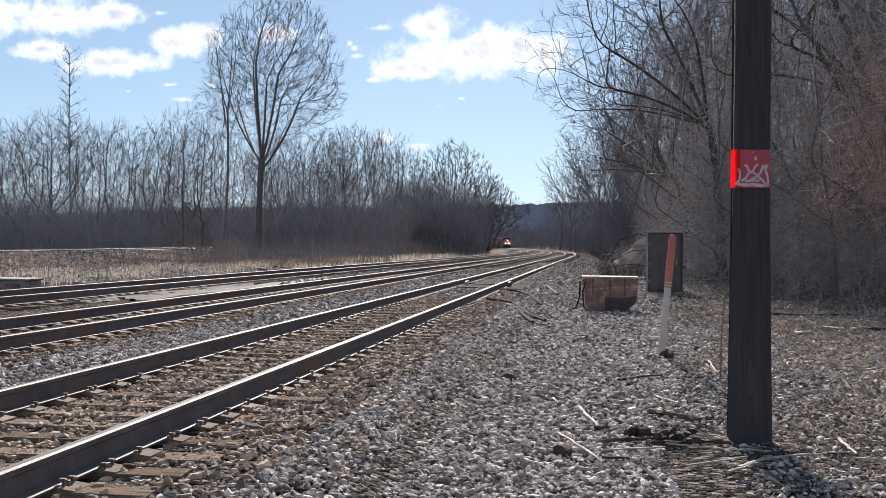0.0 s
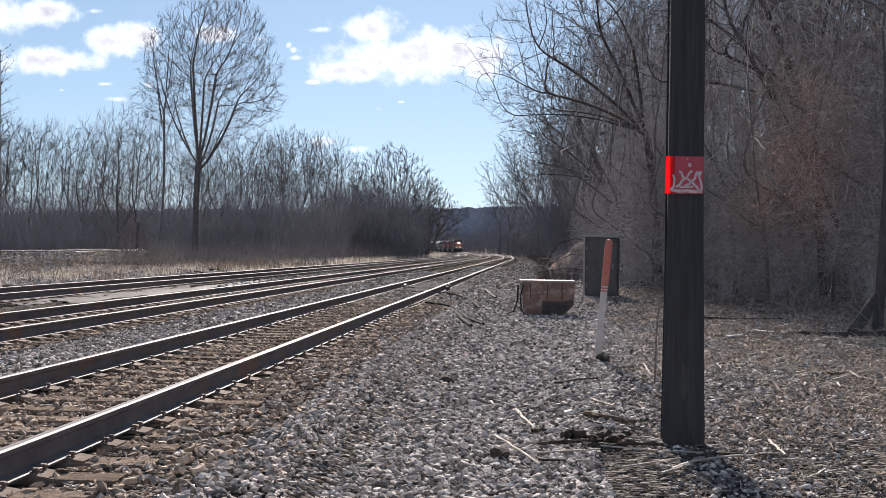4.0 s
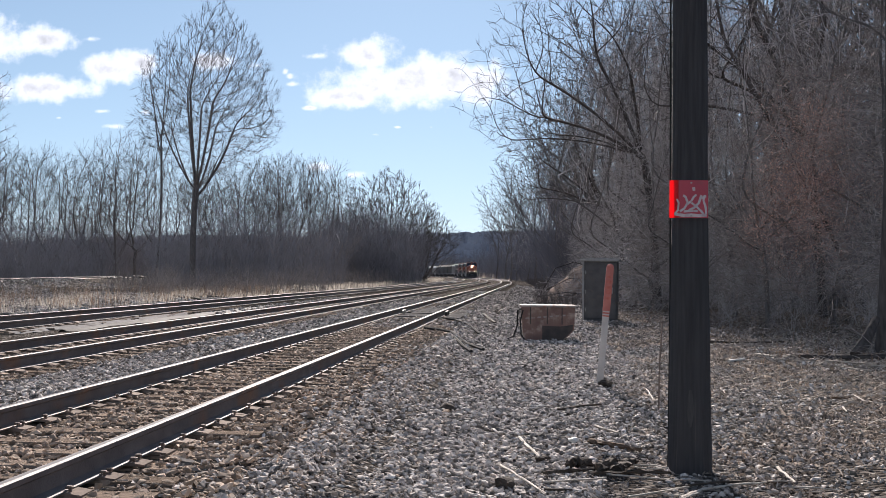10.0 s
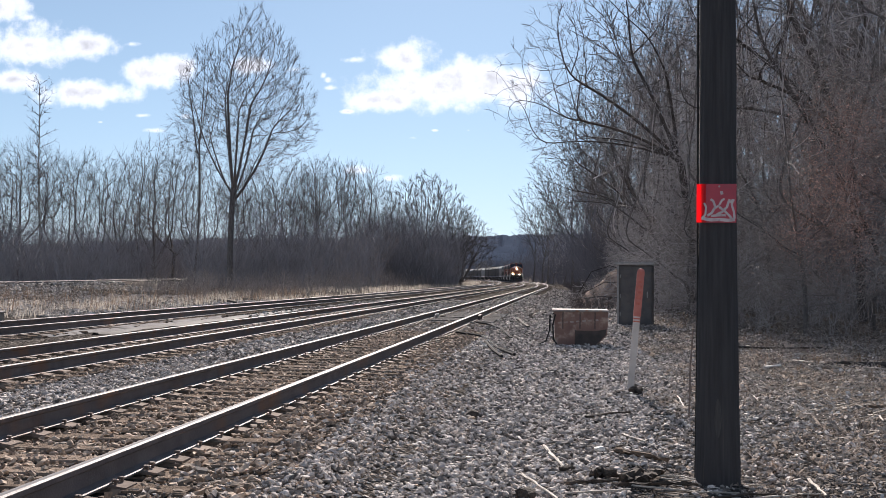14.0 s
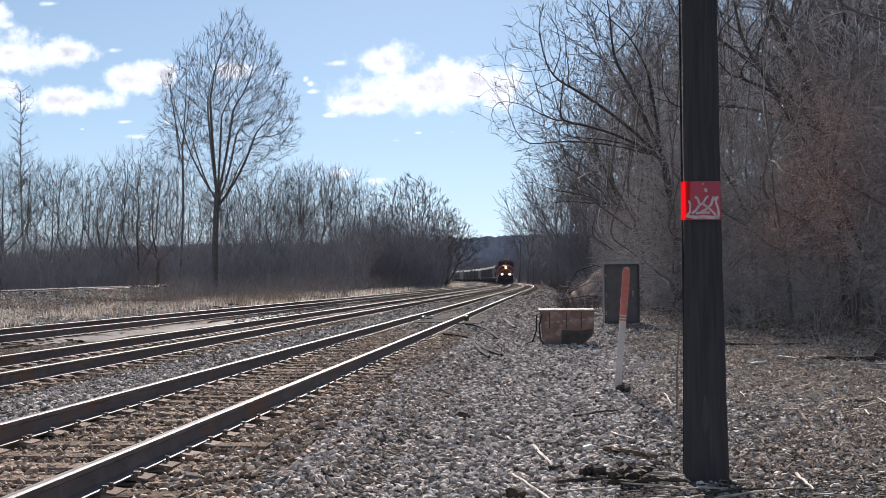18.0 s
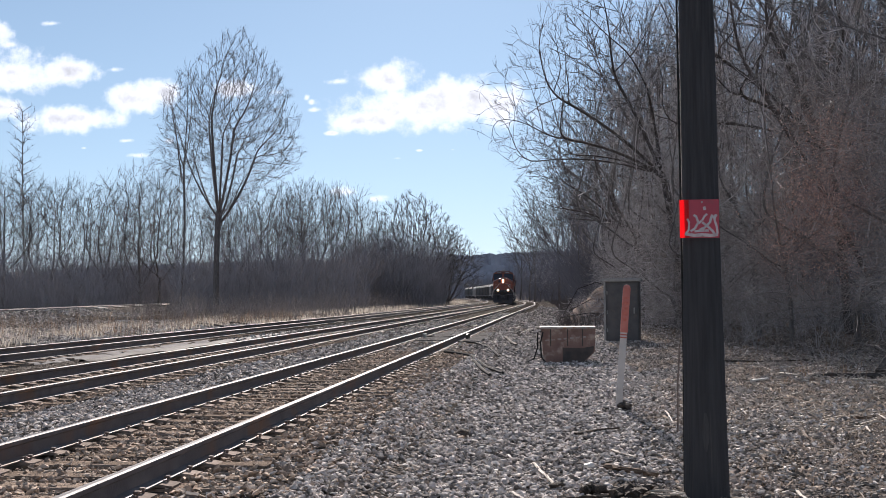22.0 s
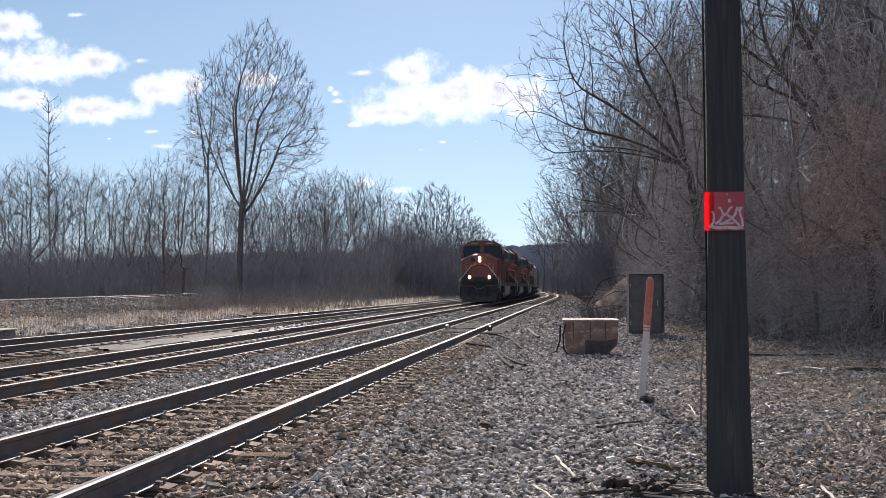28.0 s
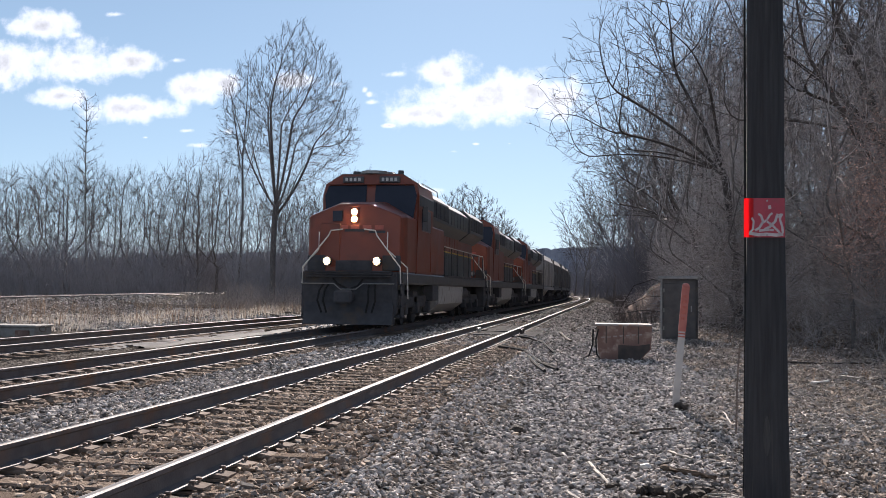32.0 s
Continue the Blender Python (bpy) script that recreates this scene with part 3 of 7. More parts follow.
def build_ridge():
    """The wooded ridge that closes the view: rows of far treetops, each standing above the one before."""
    rng = np.random.default_rng(8)
    xs = np.arange(-1700, 1700, 2.6)
    n = xs.size
    shape = 35.5 + 6 * np.sin(xs / 210.0 + 0.6) + 2.5 * np.sin(xs / 67.0) - 4 * np.clip(np.abs(xs + 60) / 300, 0, 1)
    V, F = [], []
    for y0, share in ((600, 0.40), (680, 0.58), (770, 0.78), (880, 1.0)):
        y = y0 + 25 * np.sin(xs / 180 + y0) + rng.normal(0, 2.0, n)
        top = shape * share + rng.normal(0, 0.5, n) + 0.6 * np.sin(xs / 8.0 + rng.normal(0, 1, n))
        k = sum(len(v) for v in V)
        V += [np.stack([xs, y, np.full(n, -3.0)], 1), np.stack([xs, y + 3, top * 0.7], 1), np.stack([xs, y + 10, top], 1), np.stack([xs, y + 60, top * 0.6], 1)]
        for r in range(3):
            a = k + r * n + np.arange(n - 1)
            F.append(np.stack([a, a + 1, a + n + 1, a + n], 1))
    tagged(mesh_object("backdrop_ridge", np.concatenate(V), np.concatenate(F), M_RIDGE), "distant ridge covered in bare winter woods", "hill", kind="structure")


build_ridge()

# ---- tracks ----
RAIL_PROFILE = [(-0.07, -0.172), (0.07, -0.172), (0.07, -0.161), (0.012, -0.140), (0.009, -0.055), (0.036, -0.036), (0.037, -0.008), (0.020, 0.0), (-0.010, 0.0), (-0.026, -0.003), (-0.037, -0.011), (-0.036, -0.036), (-0.009, -0.055), (-0.012, -0.140), (-0.07, -0.161)]


def rail(parent, x0, line, ys):
    """One rail along a line x(y): rusty web and foot, polished running surface."""
    prof = np.array(RAIL_PROFILE)
    n = len(prof)
    ys = np.asarray(ys, float)
    xc = line(ys) + x0
    v = np.stack([(xc[:, None] + prof[None, :, 0]), np.repeat(ys[:, None], n, 1), np.repeat(prof[None, :, 1], ys.size, 0)], -1).reshape(-1, 3)
    f, head = [], []
    for i in range(ys.size - 1):
        for k in range(n):
            f.append((i * n + k, i * n + (k + 1) % n, (i + 1) * n + (k + 1) % n, (i + 1) * n + k))
            head.append(k == 7)
    ob = mesh_object("rail", v, f, M_RAIL, parent, "rust-brown steel rail with a polished top")
    ob.data.materials.append(M_HEAD)
    ob.data.polygons.foreach_set("material_index", np.array(head, dtype=np.int32))
    return ob


def tie_mesh(name, length=2.6, width=0.23, depth=0.17, seed=0):
    rng = random.Random(seed)
    bm = bmesh.new()
    rings = []
    for i in range(6):
        x = (i / 5 - 0.5) * length
        j = lambda s: rng.uniform(-s, s)
        rings.append([bm.verts.new((x + j(0.012), a + j(0.008), b + j(0.006))) for a, b in ((-width / 2, -depth), (-width / 2, -0.012), (-width / 2 + 0.015, 0), (width / 2 - 0.015, 0), (width / 2, -0.012), (width / 2, -depth))])
    for a, b in zip(rings, rings[1:]):
        for k in range(5):
            bm.faces.new((a[k], a[k + 1], b[k + 1], b[k]))
    bm.faces.new(rings[0][::-1]), bm.faces.new(rings[-1])
    bmesh.ops.recalc_face_normals(bm, faces=bm.faces)
    me = bpy.data.meshes.new(name)
    bm.to_mesh(me)
    bm.free()
    me.materials.append(M_TIE)
    return me


def plate_mesh():
    bm = prism([(-0.17, -0.002), (0.17, -0.002), (0.17, 0.010), (0.078, 0.022), (-0.078, 0.022), (-0.17, 0.010)], -0.09, 0.09)
    me = bpy.data.meshes.new("tie_plate")
    bm.to_mesh(me)
    bm.free()
    me.materials.append(M_PLATE)
    return me


def spike_mesh():
    bm = box(-0.008, 0.008, -0.008, 0.008, 0, 0.028)
    box(-0.026, 0.016, -0.017, 0.017, 0.022, 0.040, 0.006, bm)
    me = bpy.data.meshes.new("spike")
    bm.to_mesh(me)
    bm.free()
    me.materials.append(M_SPIKE)
    return me


TIE_MESHES = [tie_mesh("tie", seed=s) for s in range(5)]
PLATE, SPIKE = plate_mesh(), spike_mesh()
TIE_STEP = 0.497


def build_track(label, centre, y0, y1, near, plates_to, spikes_to, line=bend, half=GAUGE, z=0.0):
    """A track as one thing: two rails, ties, tie plates and spikes near by, the far ties joined."""
    t = thing("railway_track", label, "railway track", group="parallel railway tracks")
    ys = np.concatenate([np.arange(y0, 130, 4.0), np.arange(130, y1, 8.0)])
    for s in (-1, 1):
        rail(t, centre + s * half, line, ys)
    rng = random.Random(int(abs(centre) * 10))
    y, far_v, far_f = y0 + rng.random() * 0.4, [], []
    while y < min(y1, 190):
        x = centre + float(line(y)) + rng.uniform(-0.05, 0.05)
        tilt = rng.uniform(-1.2, 1.2)
        if 2.0 <= y < near:
            tie = new("tie", rng.choice(TIE_MESHES))
            tie.parent = t
            tie.matrix_basis = pose(x, y, -0.193 + rng.uniform(-0.008, 0.004), 0, rng.uniform(-0.4, 0.4), tilt)
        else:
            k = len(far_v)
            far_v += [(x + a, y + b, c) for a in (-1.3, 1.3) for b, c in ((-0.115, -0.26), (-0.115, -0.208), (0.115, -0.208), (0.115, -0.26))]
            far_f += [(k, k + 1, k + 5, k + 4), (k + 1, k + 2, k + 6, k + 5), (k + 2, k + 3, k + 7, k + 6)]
        if 2.0 <= y < plates_to:
            for s in (-1, 1):
                p = new("tie_plate", PLATE)
                p.parent = t
                p.matrix_basis = pose(centre + float(line(y)) + s * half, y, -0.192, 0, 0, 0)
                if y < spikes_to:
                    for side in (-1, 1):
                        for dy in ((-0.045,), (0.05,), (-0.045, 0.05))[rng.randrange(3)]:
                            k = new("spike", SPIKE)
                            k.parent = p
                            k.matrix_basis = pose(side * 0.086, dy, 0.012 + rng.uniform(0, 0.012), rng.uniform(-6, 6), 0, 0 if side > 0 else 180)
        y += TIE_STEP * rng.uniform(0.93, 1.07)
    if far_v:
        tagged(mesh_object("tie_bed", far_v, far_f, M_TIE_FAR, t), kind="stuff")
    t.matrix_basis = pose(0, 0, z)
    return t


build_track("near main track with rusty rails on weathered wooden ties", C1, -40.0, 620, 48, 40, 24)
build_track("middle main track that the train runs on, rusty rails", C2, -40.0, 620, 44, 44, 12)
build_track("third track with dark rails and half-buried ties", C3, -40.0, 560, 40, 30, 0)


def siding():
    build_track("far siding with thin dark rails on a low gravel bank", 0.0, 20.0, 330, 20, 0, 0, line=siding_x, z=0.45)


siding()

# ---- loose ballast ----
CHIP_V = np.array([(x, y, z) for x in (-1, 1) for y in (-1, 1) for z in (-1, 1)]) / 1.55
CHIP_F = np.array([(0, 1, 3), (0, 3, 2), (4, 6, 7), (4, 7, 5), (0, 4, 5), (0, 5, 1), (2, 3, 7), (2, 7, 6), (0, 2, 6), (0, 6, 4), (1, 5, 7), (1, 7, 3)])


def turns(rng, n):
    q = rng.normal(size=(n, 4))
    q /= np.linalg.norm(q, axis=1)[:, None]
    w, x, y, z = q.T
    return np.stack([np.stack([1 - 2 * (y * y + z * z), 2 * (x * y - z * w), 2 * (x * z + y * w)], -1),
                     np.stack([2 * (x * y + z * w), 1 - 2 * (x * x + z * z), 2 * (y * z - x * w)], -1),
                     np.stack([2 * (x * z - y * w), 2 * (y * z + x * w), 1 - 2 * (x * x + y * y)], -1)], 1)


def stones(name, label, mat, areas, seed, category="gravel"):
    """Angular stones over patches (x0, x1, y0, y1, a square metre, least, largest radius), as one mass."""
    rng = np.random.default_rng(seed)
    V, F, base = [], [], 0
    for x0, x1, y0, y1, per, r0, r1 in areas:
        n = int((x1 - x0) * (y1 - y0) * per)
        x, y = rng.uniform(x0, x1, n), rng.uniform(y0, y1, n)
        r = r0 + (r1 - r0) * rng.random(n) ** 1.8
        P = np.stack([x + bend(y), y, ground_z(x + bend(y), y) + r * rng.uniform(-0.1, 1.05, n)], 1)
        sv, sf = (ICO_V, ICO_F) if y1 <= 16 and per > 250 else (CHIP_V, CHIP_F)
        k = len(sv)
        shape = (sv[None] * (1 + rng.uniform(-0.42, 0.25, (n, k, 1))) + rng.normal(0, 0.14, (n, k, 3))) * np.stack([rng.uniform(1.0, 1.75, n), rng.uniform(0.8, 1.1, n), rng.uniform(0.45, 0.9, n)], 1)[:, None]
        v = np.einsum("nij,nkj->nki", turns(rng, n), shape) * r[:, None, None]
        v[:, :, 2] *= 0.68
        V.append((v + P[:, None]).reshape(-1, 3))
        F.append((sf[None] + k * np.arange(n)[:, None, None]).reshape(-1, 3) + base)
        base += k * n
    ob = mesh_object(name, np.concatenate(V), np.concatenate(F), mat)
    return tagged(ob, label, category, kind="stuff")


def ico():
    bm = bmesh.new()
    bmesh.ops.create_icosphere(bm, subdivisions=1, radius=1.0)
    v = np.array([p.co[:] for p in bm.verts])
    f = np.array([[p.index for p in g.verts] for g in bm.faces])
    bm.free()
    return v, f


ICO_V, ICO_F = ico()
stones("ballast", "loose grey crushed-stone ballast beside the rails", M_STONE, [
    (-1.9, 0.5, 4.6, 9.5, 1300, 0.010, 0.033), (-2.5, -1.9, 4.6, 20, 130, 0.012, 0.034), (-1.9, 0.9, 9.5, 16, 820, 0.013, 0.037), (0.9, 1.9, 6.0, 16, 260, 0.010, 0.032),
    (-1.9, 1.6, 16, 26, 380, 0.02, 0.045), (-1.9, 1.6, 26, 40, 190, 0.025, 0.055),
    (-4.15, -2.9, 26, 46, 90, 0.022, 0.048), (-8.0, -6.8, 26, 46, 60, 0.024, 0.05), (-2.65, -1.85, 26, 46, 80, 0.022, 0.05), (-4.15, -2.9, 46, 82, 34, 0.035, 0.07), (-8.0, -6.8, 46, 82, 24, 0.035, 0.07), (-2.65, -1.85, 46, 82, 34, 0.035, 0.07), (-6.1, -4.9, 7.5, 16, 560, 0.013, 0.034), (-6.1, -4.9, 16, 20, 240, 0.018, 0.042), (-6.1, -4.9, 18, 34, 150, 0.024, 0.055), (-9.85, -8.7, 14, 34, 150, 0.022, 0.05),
    (-1.9, 2.5, 40, 75, 24, 0.045, 0.085), (-1.9, 2.0, 75, 135, 8, 0.06, 0.11), (-6.4, -4.6, 34, 60, 40, 0.035, 0.07), (-38, -17, 36, 62, 32, 0.04, 0.085), (-46, -22, 62, 74, 14, 0.06, 0.10), (-60, -36, 74, 100, 5, 0.07, 0.12), (-10.5, -8.7, 34, 60, 50, 0.035, 0.07), (-16, -13.7, 20, 42, 60, 0.026, 0.06), (1.6, 3.5, 7, 22, 110, 0.010, 0.03), (3.5, 7.5, 11, 27, 45, 0.014, 0.04), (1.6, 5.2, 27, 48, 70, 0.018, 0.05), (0.9, 3.2, 9.5, 27, 210, 0.011, 0.034), (-1.9, 0.9, -3.0, 4.6, 200, 0.014, 0.04)], 11)
stones("cinders", "dark fine cinders and grit round the foot of the pole", M_CINDER, [
    (0.45, 2.4, 5.4, 9.6, 900, 0.004, 0.014), (-0.3, 0.5, 5.0, 7.6, 300, 0.005, 0.014)], 13)
stones("rusty_ballast", "brown rust-dusted ballast between and beside the near rails", M_RUSTY, [
    (-4.15, -2.9, 4.6, 14, 420, 0.012, 0.036), (-4.15, -2.9, 14, 26, 230, 0.016, 0.036), (-2.65, -1.85, 4.4, 14, 420, 0.012, 0.038),
    (-2.65, -1.85, 14, 26, 150, 0.018, 0.042), (-1.85, -1.35, 4.4, 20, 170, 0.012, 0.034), (-1.35, -0.9, 4.4, 20, 60, 0.012, 0.032), (-4.9, -4.4, 6.5, 20, 200, 0.014, 0.04), (-8.0, -6.8, 10, 26, 140, 0.018, 0.042),
    (-6.5, -6.1, 9, 30, 160, 0.018, 0.042), (-12.7, -11.4, 17, 36, 70, 0.02, 0.05)], 12)

# ---- locomotives and cars ----


def bogie(parent, y, axles, wheel_r, width=2.5):
    b = part("bogie", box(-width / 2, -width / 2 + 0.16, y - axles[-1] - 0.75, y + axles[-1] + 0.75, 0.55, 0.95, 0.05), M_UNDER, parent)
    bm = box(width / 2 - 0.16, width / 2, y - axles[-1] - 0.75, y + axles[-1] + 0.75, 0.55, 0.95, 0.05)
    box(-width / 2, width / 2, y - 0.3, y + 0.3, 0.7, 1.1, 0.04, bm)
    part("side_frame", bm, M_UNDER, b)
    for a in axles:
        for s in (-1, 1):
            bm = disc(s * 0.74, y + a, wheel_r, wheel_r, 0.13, "x", 20)
            disc(s * 0.80, y + a, wheel_r, wheel_r * 0.35, 0.10, "x", 10, bm)
            part("wheel", bm, M_UNDER, b)
        part("axle", disc(0, y + a, wheel_r, 0.09, 1.5, "x", 8), M_UNDER, b)
        for s in (-1, 1):
            part("axle_box", box(s * width / 2 - 0.11, s * width / 2 + 0.11, y + a - 0.18, y + a + 0.18, wheel_r - 0.16, wheel_r + 0.2, 0.03), M_UNDER, b)
    return b


def build_locomotive(lit):
    """Six-axle freight engine, nose towards -y, coupler face at y = 0, rail tops at z = 0."""
    o = thing("locomotive", "orange and black diesel freight locomotive with lit headlights" if lit else "orange and black trailing diesel freight locomotive", "locomotive", group="locomotives of the train")
    part("underframe", box(-1.52, 1.52, 1.0, 21.6, 1.28, 1.62, 0.04), M_BLACKP, o, "black frame sill")
    # pilot and front steps
    bm = prism([(-1.38, 1.62), (1.38, 1.62), (1.38, 0.45), (1.1, 0.16), (-1.1, 0.16), (-1.38, 0.45)], 0.80, 1.0)
    part("pilot", bm, M_UNDER, o, "black steel pilot plate")
    bm = prism([(0.98, 0.12), (0.78, 0.75), (0.50, 0.12)], -1.30, 1.30, "x")
    part("snow_plough", bm, M_UNDER, o)
    bm = box(-0.17, 0.17, 0.0, 0.75, 0.78, 1.02, 0.05)
    box(-0.26, 0.26, -0.05, 0.2, 0.70, 1.10, 0.07, bm)
    part("coupler", bm, M_UNDER, o)
    for x in (-0.75, -0.6, 0.6, 0.78):
        part("air_hose", tube([(x, 0.70, 1.25), (x * 1.05, 0.45, 1.1), (x * 1.1, 0.36, 0.8), (x * 0.95, 0.42, 0.45)], 0.03), M_RUBBER, o)
    for s in (-1, 1):
        st = part("front_steps", box(s * 1.30 - 0.2, s * 1.30 + 0.2, 1.02, 1.5, 0.30, 0.36, 0.01), M_UNDER, o)
        for z in (0.62, 0.95, 1.25):
            part("step", box(s * 1.30 - 0.2, s * 1.30 + 0.2, 1.02, 1.5, z, z + 0.04), M_UNDER, st)
        part("step_side", box(s * 1.46 - 0.015, s * 1.46 + 0.015, 1.02, 1.5, 0.3, 1.62), M_UNDER, st)
    # nose
    nose = [(-1.48, 1.62), (1.48, 1.62), (1.48, 3.14), (0.50, 3.52), (-0.50, 3.52), (-1.48, 3.14)]
    bm = bmesh.new()
    front = [bm.verts.new((x * 0.93, 1.38 if z > 2 else 1.30, z if z < 3.2 else z - 0.04)) for x, z in nose]
    mid = [bm.verts.new((x, 1.85, z + (0.05 if z > 3 else 0))) for x, z in nose]
    back = [bm.verts.new((x, 3.45, z + (0.16 if z > 3.2 else 0.02 if z > 3 else 0))) for x, z in nose]
    for a, b in ((front, mid), (mid, back)):
        for i in range(6):
            bm.faces.new((a[i], a[(i + 1) % 6], b[(i + 1) % 6], b[i]))
    bm.faces.new(front), bm.faces.new(back)
    bmesh.ops.recalc_face_normals(bm, faces=bm.faces)
    bmesh.ops.bevel(bm, geom=[e for e in bm.edges], offset=0.04, segments=1, affect="EDGES")
    nz = part("nose", bm, M_ORANGE, o, "orange wide nose, scuffed")
    part("nose_door", box(-1.02, -0.42, 1.30, 1.375, 1.75, 2.95, 0.02), M_ORANGE, nz)
    for x, w in ((-0.80, 0.26), (-0.46, 0.26), (-0.12, 0.26), (0.24, 0.26), (0.6, 0.26)):
        part("faded_emblem", box(x, x + w, 1.345, 1.352, 2.78, 2.90), M_DARKMARK, nz)
    part("door_window", box(-0.66, -0.36, 1.322, 1.334, 3.0, 3.3, 0.01), M_GLASS, nz, "small dark nose window")
    for x, z, w in ((-0.98, 2.80, 0.55), (-0.30, 2.84, 0.6), (0.42, 2.80, 0.5)):
        part("worn_emblem", box(x, x + w, 1.338, 1.344, z - 0.12, z - 0.05), M_UNDER, nz)
    lampbox = part("headlight_housing", box(-0.13, 0.13, 1.30, 1.40, 2.95, 3.39, 0.05), M_ORANGE, nz)
    for z in (3.06, 3.27):
        part("headlight", disc(0, 1.292, z, 0.080, 0.014), M_LAMP if lit else M_STEEL, lampbox, "lit round headlight" if lit else "")
    for s in (-1, 1):
        d = part("ditch_light", disc(s * 0.74, 1.10, 1.90, 0.12, 0.16), M_UNDER, o)
        part("lamp_glass", disc(s * 0.74, 1.012, 1.90, 0.090, 0.014), M_LAMP if lit else M_STEEL, d, "lit ditch light" if lit else "")
        # raised dark panels; the shade of a recess is only in their colour
        part("dark_recess", box(s * 1.12 - 0.27, s * 1.12 + 0.27, 1.27, 1.33, 1.66, 2.06, 0.02), M_UNDER, nz)
        part("corner_grab_iron", tube([(s * 1.30, 0.70, 1.58), (s * 1.30, 0.63, 1.50), (s * 1.30, 0.63, 0.75), (s * 1.30, 0.70, 0.68)], 0.016), M_UNDER, o)
    part("dark_recess", box(-0.55, 0.55, 1.285, 1.32, 1.66, 1.92, 0.02), M_UNDER, nz)
    for z in (1.47, 1.54, 1.61):
        part("anticlimber_rib", box(-1.25, 1.25, 0.56, 0.74, z, z + 0.035, 0.01), M_UNDER, o)
    part("uncoupling_lever", tube([(-1.35, 0.62, 1.28), (-0.4, 0.55, 1.28), (-0.2, 0.5, 1.12), (0.25, 0.5, 1.12), (0.45, 0.55, 1.28), (1.35, 0.62, 1.28)], 0.018), M_STEEL, o)
    part("jumper_cable", tube([(-0.45, 0.68, 1.42), (-0.30, 0.56, 1.28), (0.05, 0.52, 1.12), (0.30, 0.56, 1.22), (0.42, 0.68, 1.40)], 0.028), M_RUBBER, o)
    # front handrails
    for s in (-1, 1):
        part("handrail", tube([(s * 0.32, 1.22, 2.78), (s * 0.66, 1.15, 2.74), (s * 0.72, 1.12, 2.60), (s * 1.44, 0.98, 1.75), (s * 1.46, 0.98, 1.28)], 0.02), M_RAILING, o, "white painted step handrail")
        part("handrail", tube([(s * 1.02, 1.2, 2.70), (s * 1.02, 1.16, 2.22), (s * 1.56, 1.45, 1.75), (s * 1.58, 1.5, 0.85)], 0.02), M_RAILING, o)
    # cab
    cab = [(-1.50, 1.62), (1.50, 1.62), (1.53, 3.85), (1.46, 4.18), (0.96, 4.52), (-0.96, 4.52), (-1.46, 4.18), (-1.53, 3.85)]
    bm = bmesh.new()
    f = [bm.verts.new((x, 3.30 + max(0, z - 3.2) * 0.25, z)) for x, z in cab]
    k = [bm.verts.new((x, 6.25, z)) for x, z in cab]
    for i in range(8):
        bm.faces.new((f[i], f[(i + 1) % 8], k[(i + 1) % 8], k[i]))
    bm.faces.new(f), bm.faces.new(k)
    bmesh.ops.recalc_face_normals(bm, faces=bm.faces)
    cb = part("cab", bm, M_ORANGE, o, "orange cab with dark roof")
    bm = prism([(-1.48, 4.20), (-0.97, 4.54), (0.97, 4.54), (1.48, 4.20), (1.44, 4.18), (-1.44, 4.18)], 3.66, 6.30)
    part("cab_roof", bm, M_BLACKP, cb)
    for s in (-1, 1):
        bm = prism([(s * 0.14, 3.50), (s * 0.5, 3.50), (s * 1.38, 3.20), (s * 1.46, 3.85), (s * 1.36, 4.12), (s * 0.14, 4.14)], 3.33, 3.36)
        for v in bm.verts:
            v.co.y += max(0, v.co.z - 3.2) * 0.25 - 0.055
        part("windscreen", bm, M_GLASS, cb, "dark windscreen pane")
        bm = box(s * 0.58 - 0.33, s * 0.58 + 0.33, 3.50, 3.64, 4.22, 4.44, 0.02)
        nb = part("number_board", bm, M_BLACKP, cb, "dark number board")
        for i in range(4):
            part("number_bar", box(s * 0.58 - 0.25 + i * 0.135, s * 0.58 - 0.17 + i * 0.135, 3.489, 3.496, 4.28, 4.39), M_NUMBER, nb)
        sw = part("side_window", box(s * 1.515 - 0.02, s * 1.515 + 0.02, 4.05, 5.7, 2.88, 3.55, 0.03), M_GLASS, cb)
        part("upper_band", box(s * 1.522 - 0.012, s * 1.522 + 0.012, 3.62, 6.24, 3.58, 3.88, 0.006), M_BLACKP, cb, "black band under the cab roof")
        part("window_frame", box(s * 1.525 - 0.02, s * 1.525 + 0.02, 4.92, 4.99, 2.93, 3.64), M_BLACKP, sw)
        part("mirror", box(s * 1.62 - 0.08, s * 1.62 + 0.08, 4.05, 4.1, 3.15, 3.6, 0.02), M_BLACKP, cb)
        part("cab_door", box(s * 1.512 - 0.015, s * 1.512 + 0.015, 5.8, 6.2, 1.7, 3.6, 0.01), M_ORANGE, cb)
    part("window_brow", box(-1.35, 1.35, 3.42, 3.58, 4.15, 4.18, 0.008), M_ORANGE, cb)
    ac = part("roof_cooler", box(-0.55, 0.55, 4.1, 5.3, 4.53, 4.66, 0.04), M_STEEL, cb)
    part("antenna_dome", disc(0, 3.95, 4.60, 0.42, 0.10, "z", 14), M_STEEL, ac)
    part("antenna", disc(0.85, 3.95, 4.60, 0.09, 0.16, "z", 8), M_BLACKP, cb)
    part("antenna", disc(-0.55, 3.85, 4.58, 0.12, 0.12, "z", 8), M_BLACKP, cb)
    for x in (-0.15, 0.0, 0.15):
        part("horn", tube([(x, 6.5, 4.78), (x, 6.0 + abs(x), 4.80)], 0.05, 8, taper=1.9), M_STEEL, cb)
